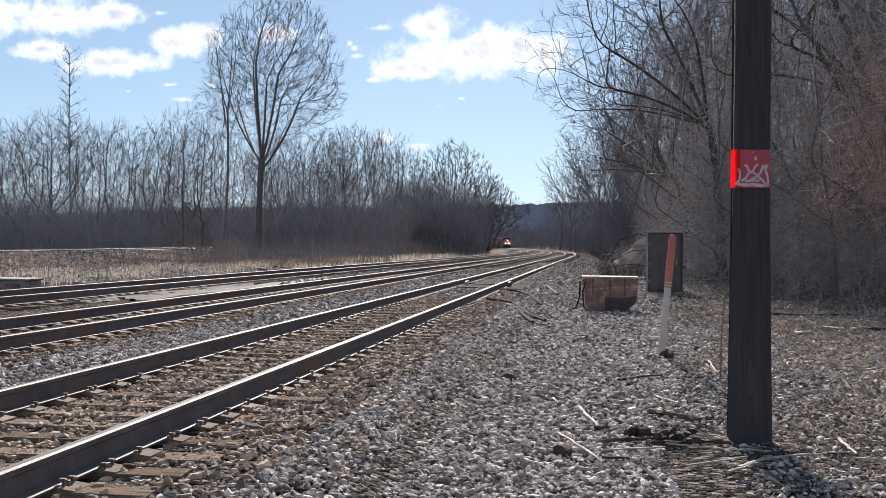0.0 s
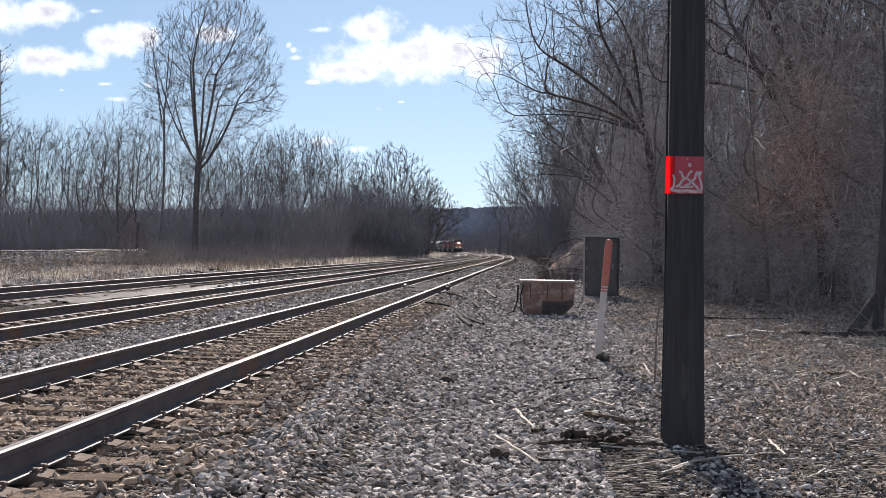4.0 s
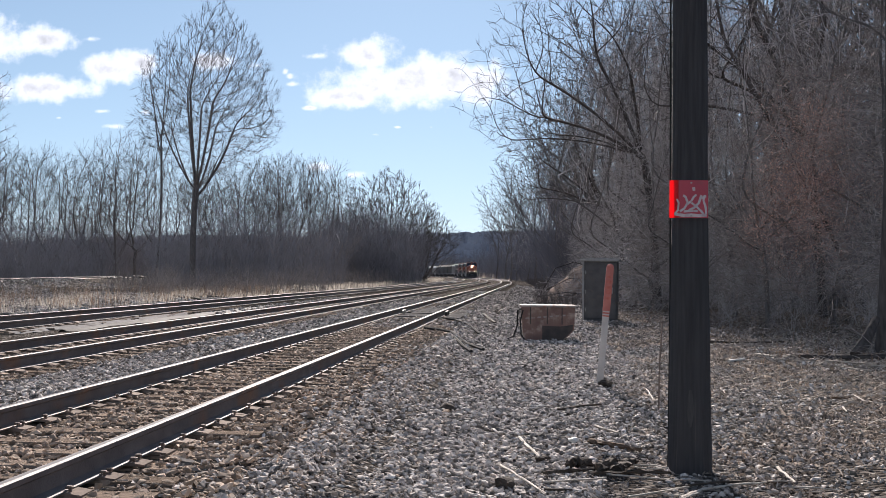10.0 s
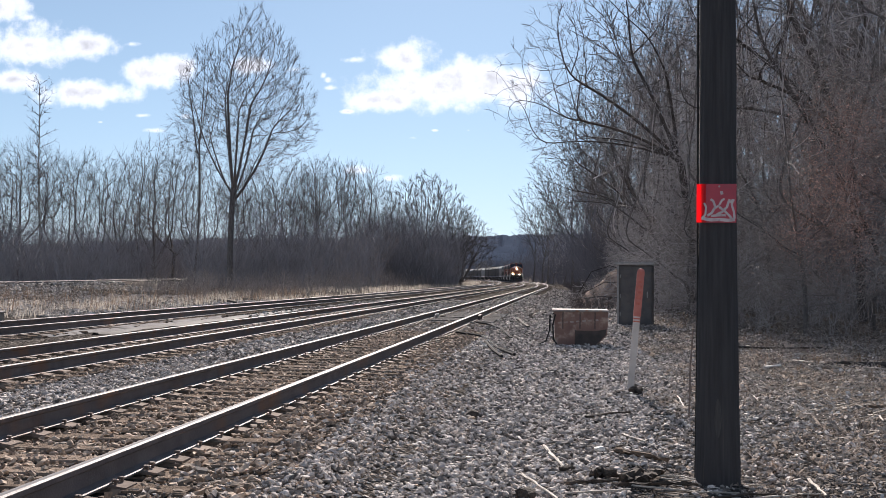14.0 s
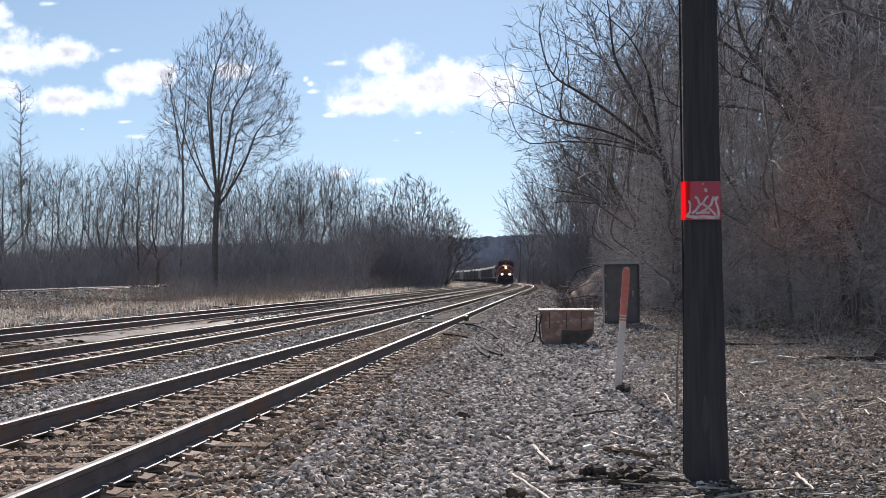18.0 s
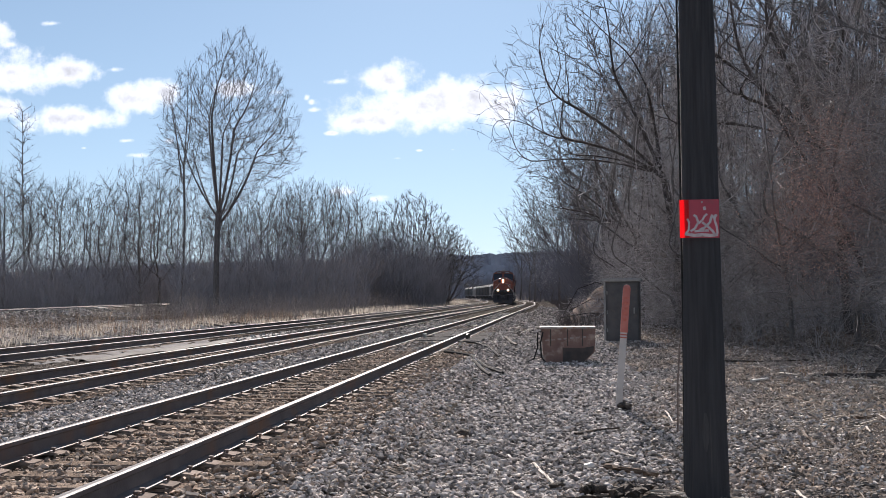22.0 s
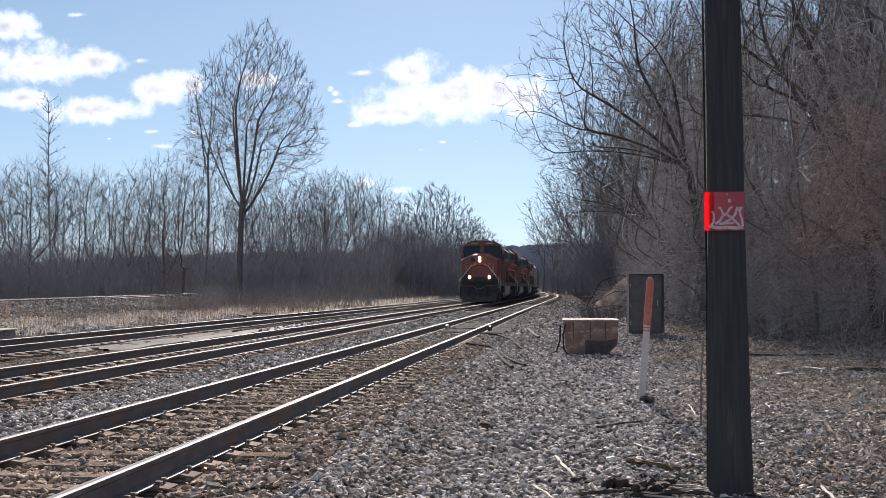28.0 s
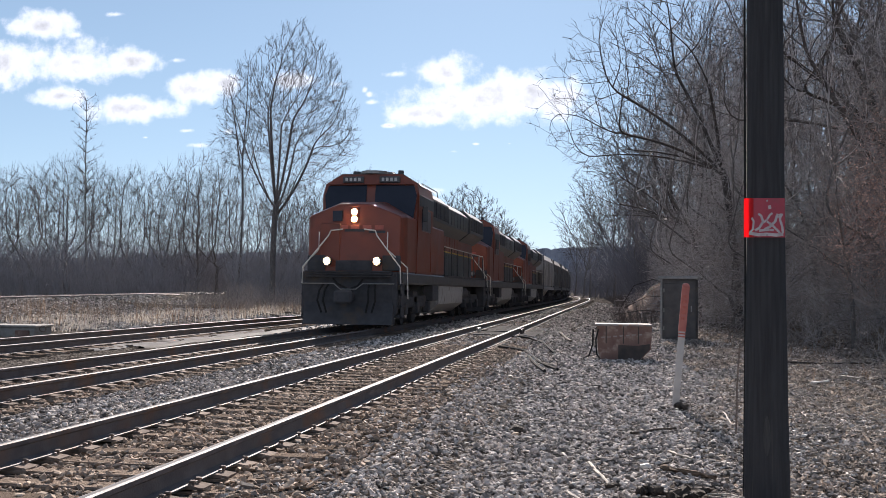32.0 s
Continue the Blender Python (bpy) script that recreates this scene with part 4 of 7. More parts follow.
    # long hood
    hood = part("long_hood", box(-0.95, 0.95, 6.25, 20.9, 2.62, 3.45, 0.05), M_ORANGE, o, "orange engine hood with black upper part")
    part("lower_hood", box(-0.93, 0.93, 6.27, 20.88, 1.62, 2.62, 0.03), M_BLACKP, hood, "black lower hood")
    bm = prism([(-0.95, 3.22), (0.95, 3.22), (1.36, 3.54), (1.38, 4.18), (1.04, 4.46), (-1.04, 4.46), (-1.38, 4.18), (-1.36, 3.54)], 6.27, 16.6)
    part("hood_top", bm, M_BLACKP, hood, "black upper hood with intakes")
    bm = prism([(-0.98, 3.20), (0.98, 3.20), (1.46, 3.56), (1.46, 4.24), (1.12, 4.54), (-1.12, 4.54), (-1.46, 4.24), (-1.46, 3.56)], 16.4, 21.1)
    rad = part("radiator", bm, M_BLACKP, hood, "black flared radiator section")
    for s in (-1, 1):
        for i in range(5):
            part("grille", box(s * 1.465 - 0.02, s * 1.465 + 0.02, 16.7 + i * 0.84, 17.42 + i * 0.84, 3.68, 4.24, 0.01), M_UNDER, rad)
        part("stripe", box(s * 0.962 - 0.006, s * 0.962 + 0.006, 6.3, 20.8, 2.60, 2.65), M_YELLOW, hood)
        for i in range(14):
            y = 6.5 + i * 0.72
            part("hood_door", box(s * 0.957 - 0.012, s * 0.957 + 0.012, y, y + 0.64, 2.66, 3.35, 0.008), M_ORANGE, hood)
            part("access_door", box(s * 0.937 - 0.012, s * 0.937 + 0.012, y, y + 0.64, 1.72, 2.56, 0.008), M_BLACKP, hood)
    bm = prism([(-0.97, 3.22), (0.97, 3.22), (1.40, 3.52), (1.42, 4.22), (1.10, 4.50), (-1.10, 4.50), (-1.42, 4.22), (-1.40, 3.52)], 6.3, 10.4)
    brake = part("brake_housing", bm, M_BLACKP, hood, "black flared housing behind the cab")
    for s in (-1, 1):
        for i in range(4):
            part("grille", box(s * 1.42 - 0.02, s * 1.42 + 0.02, 6.5 + i * 0.96, 7.32 + i * 0.96, 3.62, 4.16, 0.01), M_UNDER, brake)
        for i in range(7):
            part("intake_panel", box(s * 1.375 - 0.014, s * 1.375 + 0.014, 10.6 + i * 0.82, 11.3 + i * 0.82, 3.60, 4.12, 0.008), M_BLACKP, hood)
        part("roof_rail", tube([(s * 1.05, 6.6, 4.5), (s * 1.05, 6.7, 4.72), (s * 1.05, 9.9, 4.72), (s * 1.05, 10.0, 4.5)], 0.02, 5), M_STEEL, brake)
    for i in range(3):
        part("roof_fan", disc(0, 17.4 + i * 1.25, 4.56, 0.55, 0.10, "z", 16), M_UNDER, rad)
    part("exhaust_stack", box(-0.45, 0.45, 12.2, 13.0, 4.42, 4.66, 0.05), M_UNDER, hood)
    for y, h, w in ((7.0, 0.35, 0.6), (8.2, 0.22, 0.7), (10.3, 0.16, 0.6), (14.4, 0.2, 0.7)):
        part("roof_box", box(-w, w, y, y + 0.7, 4.42, 4.42 + h, 0.03), M_BLACKP, hood)
    # blower and inverter cabinets beside the hood behind the cab
    for s in (-1, 1):
        part("side_cabinet", box(s * 1.2 - 0.28, s * 1.2 + 0.28, 6.3, 8.9, 1.64, 3.25 if s > 0 else 2.6, 0.04), M_ORANGE, hood)
        part("walkway", box(s * 1.25 - 0.28, s * 1.25 + 0.28, 8.9, 21.5, 1.60, 1.66), M_UNDER, o)
        part("side_handrail", tube([(s * 1.5, 8.9, 2.68), (s * 1.5, 20.6, 2.68), (s * 1.5, 21.4, 1.7)], 0.02), M_RAILING, o)
        for i in range(8):
            part("handrail_post", tube([(s * 1.5, 9.0 + i * 1.65, 1.62), (s * 1.5, 9.0 + i * 1.65, 2.68)], 0.018, 5), M_UNDER, o)
        part("rear_steps", box(s * 1.30 - 0.2, s * 1.30 + 0.2, 21.1, 21.6, 0.4, 1.3, 0.02), M_UNDER, o)
    # fuel tank and air reservoirs
    bm = prism([(-1.0, 0.30), (1.0, 0.30), (1.42, 0.62), (1.46, 1.26), (-1.46, 1.26), (-1.42, 0.62)], 8.0, 14.2)
    tank = part("fuel_tank", bm, M_TANK, o, "dusty fuel tank")
    part("tank_end", prism([(-0.98, 0.36), (0.98, 0.36), (1.38, 0.64), (1.42, 1.22), (-1.42, 1.22), (-1.38, 0.64)], 7.96, 7.995), M_TANK, tank, "pale grey tank end")
    for s in (-1, 1):
        part("tank_panel", prism([(s * 1.425, 0.66), (s * 1.465, 1.24), (s * 1.475, 1.24), (s * 1.435, 0.66)], 8.1, 14.0), M_TANK, tank, "pale grey tank side")
        part("air_reservoir", disc(s * 1.2, 15.3, 1.02, 0.22, 1.8, "y", 12), M_UNDER, o)
        part("equipment_box", box(s * 1.3 - 0.18, s * 1.3 + 0.18, 6.6, 7.7, 0.75, 1.28, 0.03), M_UNDER, o)
    bogie(o, 4.6, (-2.0, 0.0, 2.0), 0.53)
    bogie(o, 17.9, (-2.0, 0.0, 2.0), 0.53)
    part("rear_pilot", box(-1.48, 1.48, 21.6, 21.75, 0.35, 1.6, 0.03), M_UNDER, o)
    part("rear_coupler", box(-0.16, 0.16, 21.7, 22.1, 0.78, 1.02, 0.05), M_UNDER, o)
    # the cab and nose stand taller than the hood
    for ob in o.children_recursive:
        for v in ob.data.vertices:
            if v.co.y < 6.26 and v.co.z > 1.7:
                v.co.z = float(np.interp(v.co.z, (1.7, 1.9, 3.2, 3.5, 4.1, 4.45, 4.9), (1.7, 1.94, 3.31, 3.63, 4.34, 4.66, 5.08)))
    return o


def build_hopper(mat, label):
    """Covered hopper car, front coupler face at y = 0."""
    L = 17.2
    o = thing("hopper_car", label, "freight car", group="cars of the train")
    side = [(-1.25, 1.35), (1.25, 1.35), (1.50, 1.62), (1.56, 2.7), (1.50, 3.9), (1.22, 4.42), (0.7, 4.60), (-0.7, 4.60), (-1.22, 4.42), (-1.50, 3.9), (-1.56, 2.7), (-1.50, 1.62)]
    bm = bmesh.new()
    rings = []
    for y, zlow in ((1.35, 3.0), (1.36, 2.95), (4.0, 1.35), (L - 4.0, 1.35), (L - 1.36, 2.95), (L - 1.35, 3.0)):
        rings.append([bm.verts.new((x, y, max(z, zlow - (0.0 if abs(x) < 1.3 else -0.2)) if z < 3.0 else z)) for x, z in side])
    for a, b in zip(rings, rings[1:]):
        for i in range(12):
            bm.faces.new((a[i], a[(i + 1) % 12], b[(i + 1) % 12], b[i]))
    bm.faces.new(rings[0][::-1]), bm.faces.new(rings[-1])
    bmesh.ops.recalc_face_normals(bm, faces=bm.faces)
    body = part("body", bm, [mat, M_HOPPER_ROOF], o)
    # upward faces take the dimmed roof colour against the sun
    body.data.polygons.foreach_set("material_index", np.array([1 if p.normal.z > 0.5 else 0 for p in body.data.polygons], dtype=np.int32))
    # full-depth side sheets of the ends
    for s in (-1, 1):
        part("side_sill", box(s * 1.50 - 0.05, s * 1.50 + 0.05, 0.55, L - 0.55, 1.22, 1.50, 0.02), mat, o)
        for i in range(13):
            y = 1.5 + i * (L - 3.0) / 12
            part("rib", prism([(s * 1.50, 1.6), (s * 1.565, 2.7), (s * 1.50, 3.9), (s * 1.56, 3.9), (s * 1.625, 2.7), (s * 1.56, 1.6)], y - 0.03, y + 0.03), mat, body)
        for y in (0.75, L - 0.75):
            ld = part("ladder", tube([(s * 1.5, y - 0.2, 1.3), (s * 1.5, y - 0.2, 4.3)], 0.02, 5), M_UNDER, o)
            tube([(s * 1.5, y + 0.2, 1.3), (s * 1.5, y + 0.2, 4.3)], 0.02, 5).free()
            for i in range(7):
                part("rung", tube([(s * 1.5, y - 0.2, 1.45 + i * 0.4), (s * 1.5, y + 0.2, 1.45 + i * 0.4)], 0.015, 5), M_UNDER, ld)
            part("end_post", box(s * 1.42 - 0.06, s * 1.42 + 0.06, y - 0.06, y + 0.06, 1.2, 4.3), mat, o)
    part("running_board", box(-0.35, 0.35, 0.7, L - 0.7, 4.70, 4.74), M_HOPPER_ROOF, o)
    for i in range(8):
        part("roof_hatch", disc(0, 2.4 + i * (L - 4.8) / 7, 4.66, 0.45, 0.14, "z", 12), M_HOPPER_ROOF, body)
    for y in (0.55, L - 0.75):
        part("end_sill", box(-1.48, 1.48, y, y + 0.2, 1.05, 1.42, 0.03), M_UNDER, o)
    part("centre_sill", box(-0.35, 0.35, 0.1, L - 0.1, 0.85, 1.2, 0.03), M_UNDER, o)
    for i in range(3):
        y = L / 2 + (i - 1) * 3.2
        bm = bmesh.new()
        a = [bm.verts.new(p) for p in ((-1.3, y - 1.5, 1.4), (1.3, y - 1.5, 1.4), (1.3, y + 1.5, 1.4), (-1.3, y + 1.5, 1.4))]
        b = [bm.verts.new(p) for p in ((-0.6, y - 0.35, 0.35), (0.6, y - 0.35, 0.35), (0.6, y + 0.35, 0.35), (-0.6, y + 0.35, 0.35))]
        for i2 in range(4):
            bm.faces.new((a[i2], a[(i2 + 1) % 4], b[(i2 + 1) % 4], b[i2]))
        bm.faces.new(a), bm.faces.new(b)
        bmesh.ops.recalc_face_normals(bm, faces=bm.faces)
        part("discharge_chute", bm, mat, o)
    bogie(o, 2.4, (-0.87, 0.87), 0.46)
    bogie(o, L - 2.4, (-0.87, 0.87), 0.46)
    for y in (-0.02, L - 0.5):
        part("coupler", box(-0.14, 0.14, y, y + 0.55, 0.78, 1.0, 0.04), M_UNDER, o)
    return o


LOCO, CAR = 21.95, 17.25
TRAIN = []                       # (vehicle, distance of its front behind the nose, spread of its bogies)


def build_train():
    lead = build_locomotive(True)
    trail = build_locomotive(False)
    trail["label"] = "orange and black trailing diesel freight locomotive"
    at = 0.0
    TRAIN.append((lead, at, 4.6, 17.9))
    at += LOCO
    TRAIN.append((trail, at, 4.6, 17.9))
    at += LOCO
    TRAIN.append((copy_thing(trail, Matrix()), at, 4.6, 17.9))
    at += LOCO
    pale = build_hopper(M_HOPPER, "pale grey covered hopper car of the freight train")
    dull = build_hopper(M_HOPPER_DARK, "weathered dull grey covered hopper car of the freight train")
    order = [0, 1, 1, 1, 1, 0, 1, 1, 1, 1, 0, 1, 1]
    used = [False, False]
    for k in order:
        first = (pale, dull)[k]
        TRAIN.append((copy_thing(first, Matrix()) if used[k] else first, at, 2.4, CAR - 2.4))
        used[k] = True
        at += CAR


build_train()


def train_y(t):
    """Where the nose of the train is along the line at t seconds."""
    s = 32.0 - t
    return 29.7 + 12.6 * s + 0.018 * s * s


def on_track(y):
    return Vector((C2 + float(bend(y)), y, 0.0))


def motions():
    for vehicle, behind, b0, b1 in TRAIN:
        rows = []
        for k in range(33):
            y = train_y(k) + behind
            a, b = on_track(y + b0), on_track(y + b1)
            d = (b - a).normalized()
            p = a - d * b0
            rows.append((k, pose(p.x, p.y, 0.0, 0, 0, math.degrees(math.atan2(-d.x, d.y)))))
        walk(vehicle, rows)

# ---- bare trees ----


def branch(rng, chains, p, d, length, r, lev, spec):
    """Grows one limb and what sprouts from it. Each row: level, points, radii."""
    n = max(2, int(length / spec["step"][lev]))
    turn = rng.uniform(0, 6.28)
    step = length / n
    wob, up, tip = spec["wobble"][lev], spec["up"][lev], 0.3 if lev == 0 else 0.2
    pts, radii = [p], [max(r, spec["least"])]
    chains.append((lev, pts, radii))
    for i in range(n):
        d = Vector((d.x + rng.gauss(0, wob), d.y + rng.gauss(0, wob), d.z + rng.gauss(0, wob) + up)).normalized()
        p = p + d * step
        r1 = r * (1 - (1 - tip) * (i + 1) / n)
        pts.append(p)
        radii.append(max(r1, spec["least"] * (0.6 if i == n - 1 else 1)))
        frac = (i + 1) / n
        if lev + 1 < len(spec["step"]) and frac >= spec["start"][lev]:
            want = spec["kids"][lev] * step / length / (1 - spec["start"][lev] + 1e-6)
            for _ in range(int(want) + (rng.random() < want - int(want))):
                turn += 2.4 + rng.gauss(0, 0.5)
                ang = radians(rng.gauss(spec["angle"][lev], spec["spread"] if lev == 0 else 8))
                u = d.cross(Vector((0.3, 0.2, 0.9)) if abs(d.z) < 0.8 else Vector((1, 0.2, 0))).normalized()
                v = d.cross(u)
                c = (d * math.cos(ang) + (u * math.cos(turn) + v * math.sin(turn)) * math.sin(ang)).normalized()
                ln = length * spec["ratio"][lev] * (1 - spec["fall"][lev] * frac) * rng.uniform(0.7, 1.25)
                branch(rng, chains, p, c, max(ln, 0.25), min(r1 * 0.75, spec["thick"] * ln), lev + 1, spec)


def tubes(segs, sides):
    s = np.array(segs, float)
    p0, p1, r0, r1 = s[:, 0:3], s[:, 3:6], s[:, 6], s[:, 7]
    a = p1 - p0
    a /= np.linalg.norm(a, axis=1)[:, None] + 1e-9
    ref = np.where(np.abs(a[:, 2:3]) > 0.9, np.array([[1.0, 0.05, 0]]), np.array([[0.02, 0.05, 1.0]]))
    u = np.cross(a, ref)
    u /= np.linalg.norm(u, axis=1)[:, None] + 1e-9
    w = np.cross(a, u)
    th = 2 * np.pi * np.arange(sides) / sides
    ring = np.cos(th)[None, :, None] * u[:, None] + np.sin(th)[None, :, None] * w[:, None]
    v = np.concatenate([p0[:, None] + r0[:, None, None] * ring, p1[:, None] + r1[:, None, None] * ring], 1)
    n = len(s)
    k = np.arange(sides)
    quad = np.stack([k, (k + 1) % sides, (k + 1) % sides + sides, k + sides], 1)
    f = quad[None] + (2 * sides * np.arange(n))[:, None, None]
    return v.reshape(-1, 3), f.reshape(-1, 4)


def limb_mesh(name, pts, radii, sides, mat, parent, label=""):
    """One unbroken tapering limb."""
    bm = bmesh.new()
    rings = []
    u = Vector((1, 0.05, 0))
    for i, p in enumerate(pts):
        d = (pts[min(i + 1, len(pts) - 1)] - pts[max(i - 1, 0)]).normalized()
        u = (u - d * u.dot(d)).normalized()
        v = d.cross(u)
        rings.append([bm.verts.new(p + radii[i] * (math.cos(a) * u + math.sin(a) * v)) for a in (2 * math.pi * k / sides for k in range(sides))])
    for a, b in zip(rings, rings[1:]):
        for k in range(sides):
            bm.faces.new((a[k], a[(k + 1) % sides], b[(k + 1) % sides], b[k]))
    return part(name, bm, mat, parent, label, smooth=True)


def build_tree(name, label, spec, seed, stems=((0, 0, 0, 1),), bark=None, twig=None, split=1, category="tree", stem_name="trunk", group="bare winter trees", limbs=()):
    """A leafless tree: trunk, great limbs where they can be told apart, and the finer crown as one part."""
    rng = random.Random(seed)
    chains = []
    for x, y, lean, scale in stems:
        az = rng.uniform(0, 2 * math.pi) if not isinstance(lean, tuple) else lean[1]
        ln = lean[0] if isinstance(lean, tuple) else lean
        d = Vector((math.sin(radians(ln)) * math.cos(az), math.sin(radians(ln)) * math.sin(az), math.cos(radians(ln))))
        branch(rng, chains, Vector((x, y, -0.15)), d, spec["height"] * scale, spec["radius"] * scale, 0, spec)
    for z, lean, az, length, r in limbs:
        d = Vector((math.sin(radians(lean)) * math.cos(az), math.sin(radians(lean)) * math.sin(az), math.cos(radians(lean))))
        branch(rng, chains, Vector((0, 0, z)), d, length, r, 1, spec)
    o = thing(name, label, category, group=group)
    fine = []
    for lev, pts, radii in chains:
        if lev == 0:
            limb_mesh(stem_name, pts, radii, 8 if radii[0] > 0.06 else 4, bark or M_BARK, o)
        elif lev < split:
            limb_mesh("limb", pts, radii, 5, bark or M_BARK, o)
        else:
            fine += [(*pts[i], *pts[i + 1], radii[i], radii[i + 1]) for i in range(len(pts) - 1)]
    if fine:
        v, f = tubes(fine, 3)
        mesh_object("crown", v, f, twig or M_TWIG, o)
    return o


def crown_space(rng, n, profile, drift=(0.0, 0.0), shell=0.5, flat=1.0):
    """Points that fill a crown: profile rows are height and radius; drift moves the middle sideways over the crown's height."""
    zs, rs = np.array(profile, float).T
    z = rng.uniform(zs[0], zs[-1], n * 4)
    keep = rng.random(n * 4) < (np.interp(z, zs, rs) / rs.max()) ** 1.6
    z = z[keep][:n]
    a, r = rng.uniform(0, 2 * np.pi, z.size), np.interp(z, zs, rs) * rng.random(z.size) ** shell
    up = (z - zs[0]) / (zs[-1] - zs[0])
    lump = 1 + 0.10 * np.sin(3 * a + 1.3 * z / rs.max()) + 0.07 * np.sin(5 * a + z)
    return np.stack([r * lump * np.cos(a) + drift[0] * up, r * lump * np.sin(a) * flat + drift[1] * up, z], 1)


def colonise(rng, stems, space, step, kill, reach=7.0, up=0.12, keep_on=0.55, stray=0.10):
    """Limbs that grow from the stems towards the points of a crown and fork as they part. Gives the places and each one's parent."""
    place, parent, way = [], [], []
    for chain in stems:
        for i, p in enumerate(chain):
            if i == 0:
                parent.append(int(np.linalg.norm(np.array(place) - np.array(p), axis=1).argmin()) if place else -1)
            else:
                parent.append(len(place) - 1)
            q = np.array(place[parent[-1]]) if parent[-1] >= 0 else np.array(p) - (0, 0, 1.0)
            place.append(np.array(p, float))
            d = place[-1] - q
            way.append(d / (np.linalg.norm(d) + 1e-9))
    grown = {}
    gap = np.linalg.norm(space[:, None] - np.array(place)[None], axis=2)
    near, dist = gap.argmin(1), gap.min(1)
    for _ in range(160):
        pull = space - np.array(place)[near]
        pull /= np.linalg.norm(pull, axis=1)[:, None] + 1e-9
        # a tip bends only a little; side shoots may leave at wider angles
        ahead = (pull * np.array(way)[near]).sum(1)
        live = (dist < reach) & (ahead > np.array([0.25 if grown.get(int(i), 0) == 0 else -0.1 for i in near]))
        if not live.any():
            break
        ids, inv = np.unique(near[live], return_inverse=True)
        pull = pull[live]
        total = np.zeros((ids.size, 3))
        np.add.at(total, inv, pull)
        fresh = []
        for i, d in zip(ids, total):
            if grown.get(i, 0) >= 4:
                continue
            grown[i] = grown.get(i, 0) + 1
            d = d / (np.linalg.norm(d) + 1e-9) + keep_on * way[i] + rng.normal(0, stray, 3)
            d[2] += up
            d /= np.linalg.norm(d) + 1e-9
            place.append(place[i] + d * step)
            parent.append(int(i))
            way.append(d)
            fresh.append(len(place) - 1)
        if not fresh:
            break
        gap = np.linalg.norm(space[:, None] - np.array([place[i] for i in fresh])[None], axis=2)
        k = gap.argmin(1)
        closer = gap[np.arange(k.size), k] < dist
        dist = np.where(closer, gap[np.arange(k.size), k], dist)
        near = np.where(closer, np.array(fresh)[k], near)
        left = dist > kill
        space, near, dist = space[left], near[left], dist[left]
        if not len(space):
            break
    return np.array(place), np.array(parent)


def grown_tree(name, label, seed, stems, space, step, kill, tip=0.012, power=2.3, twigs=2, twig_len=0.6, droop=0.0, limb_from=0.05, bark=None, twig=None,
               category="tree", stem_name="trunk", group="bare winter trees", up=0.12, stray=0.10, reach=7.0, twist=0.5, plain=False):
    """A leafless tree whose limbs fork until they fill its crown: trunk and great limbs as parts, the finer crown as one part."""
    rng = np.random.default_rng(seed)
    place, parent = colonise(rng, stems, space, step, kill, reach, up, 0.55, stray)
    n = len(place)
    kids = [[] for _ in range(n)]
    for i in range(1, n):
        kids[parent[i]].append(i)
    thick = np.zeros(n)
    for i in range(n - 1, -1, -1):
        thick[i] = tip if not kids[i] else sum(thick[k] ** power for k in kids[i]) ** (1 / power)
    soft = place.copy()
    for i in range(1, n):
        if kids[i]:
            k = max(kids[i], key=lambda j: thick[j])
            soft[i] = 0.5 * place[i] + 0.25 * (place[parent[i]] + place[k])
    o = thing(name, label, category, group=group)
    chains, todo = [], [(-1, 0)]
    while todo:
        p, i = todo.pop()
        chain = ([p] if p >= 0 else []) + [i]
        while kids[i]:
            order = sorted(kids[i], key=lambda j: -thick[j])
            todo += [(i, j) for j in order[1:]]
            i = order[0]
            chain.append(i)
        chains.append(chain)
    fine = []
    for c, chain in enumerate(chains):
        r = [float(thick[i]) for i in chain]
        if chain[0] != 0:
            r[0] = min(r[0], r[1] * 1.15)
        pts = [Vector(soft[i]) for i in chain]
        if c == 0 or (r[0] > limb_from and len(chain) > 5):
            if c == 0:
                r[0] *= 1.25
            limb_mesh(stem_name if c == 0 else "limb", pts, r, 8 if c == 0 else 5, bark or M_BARK, o)
        else:
            fine += [(*pts[i], *pts[i + 1], r[i], r[i + 1]) for i in range(len(pts) - 1)]
    heart = np.array([space[:, 0].mean(), space[:, 1].mean(), space[:, 2].min()])
    for i in range(1, n):
        count = twigs if not kids[i] else 1 if thick[i] < tip * 2.2 and rng.random() < 0.6 else 0
        d0 = place[i] - place[parent[i]]
        d0 /= np.linalg.norm(d0) + 1e-9
        for _ in range(count):
            out = place[i] - heart
            d = d0 + 0.5 * out / (np.linalg.norm(out) + 1e-9) + rng.normal(0, twist, 3) + (0, 0, 0.25 - droop)
            d /= np.linalg.norm(d) + 1e-9
            ln = twig_len * rng.uniform(0.5, 1.3)
            a = soft[i]
            if plain:
                fine.append((*a, *(a + d * ln), tip * 0.8, tip * 0.45))
                continue
            b = a + d * ln * 0.5
            e = d + rng.normal(0, 0.25, 3) + (0, 0, 0.15 - droop)
            e /= np.linalg.norm(e) + 1e-9
            fine += [(*a, *b, tip * 0.85, tip * 0.7), (*b, *(b + e * ln * 0.5), tip * 0.7, tip * 0.45)]
    v, f = tubes(fine, 3)
    mesh_object("crown", v, f, twig or M_TWIG, o)
    return o


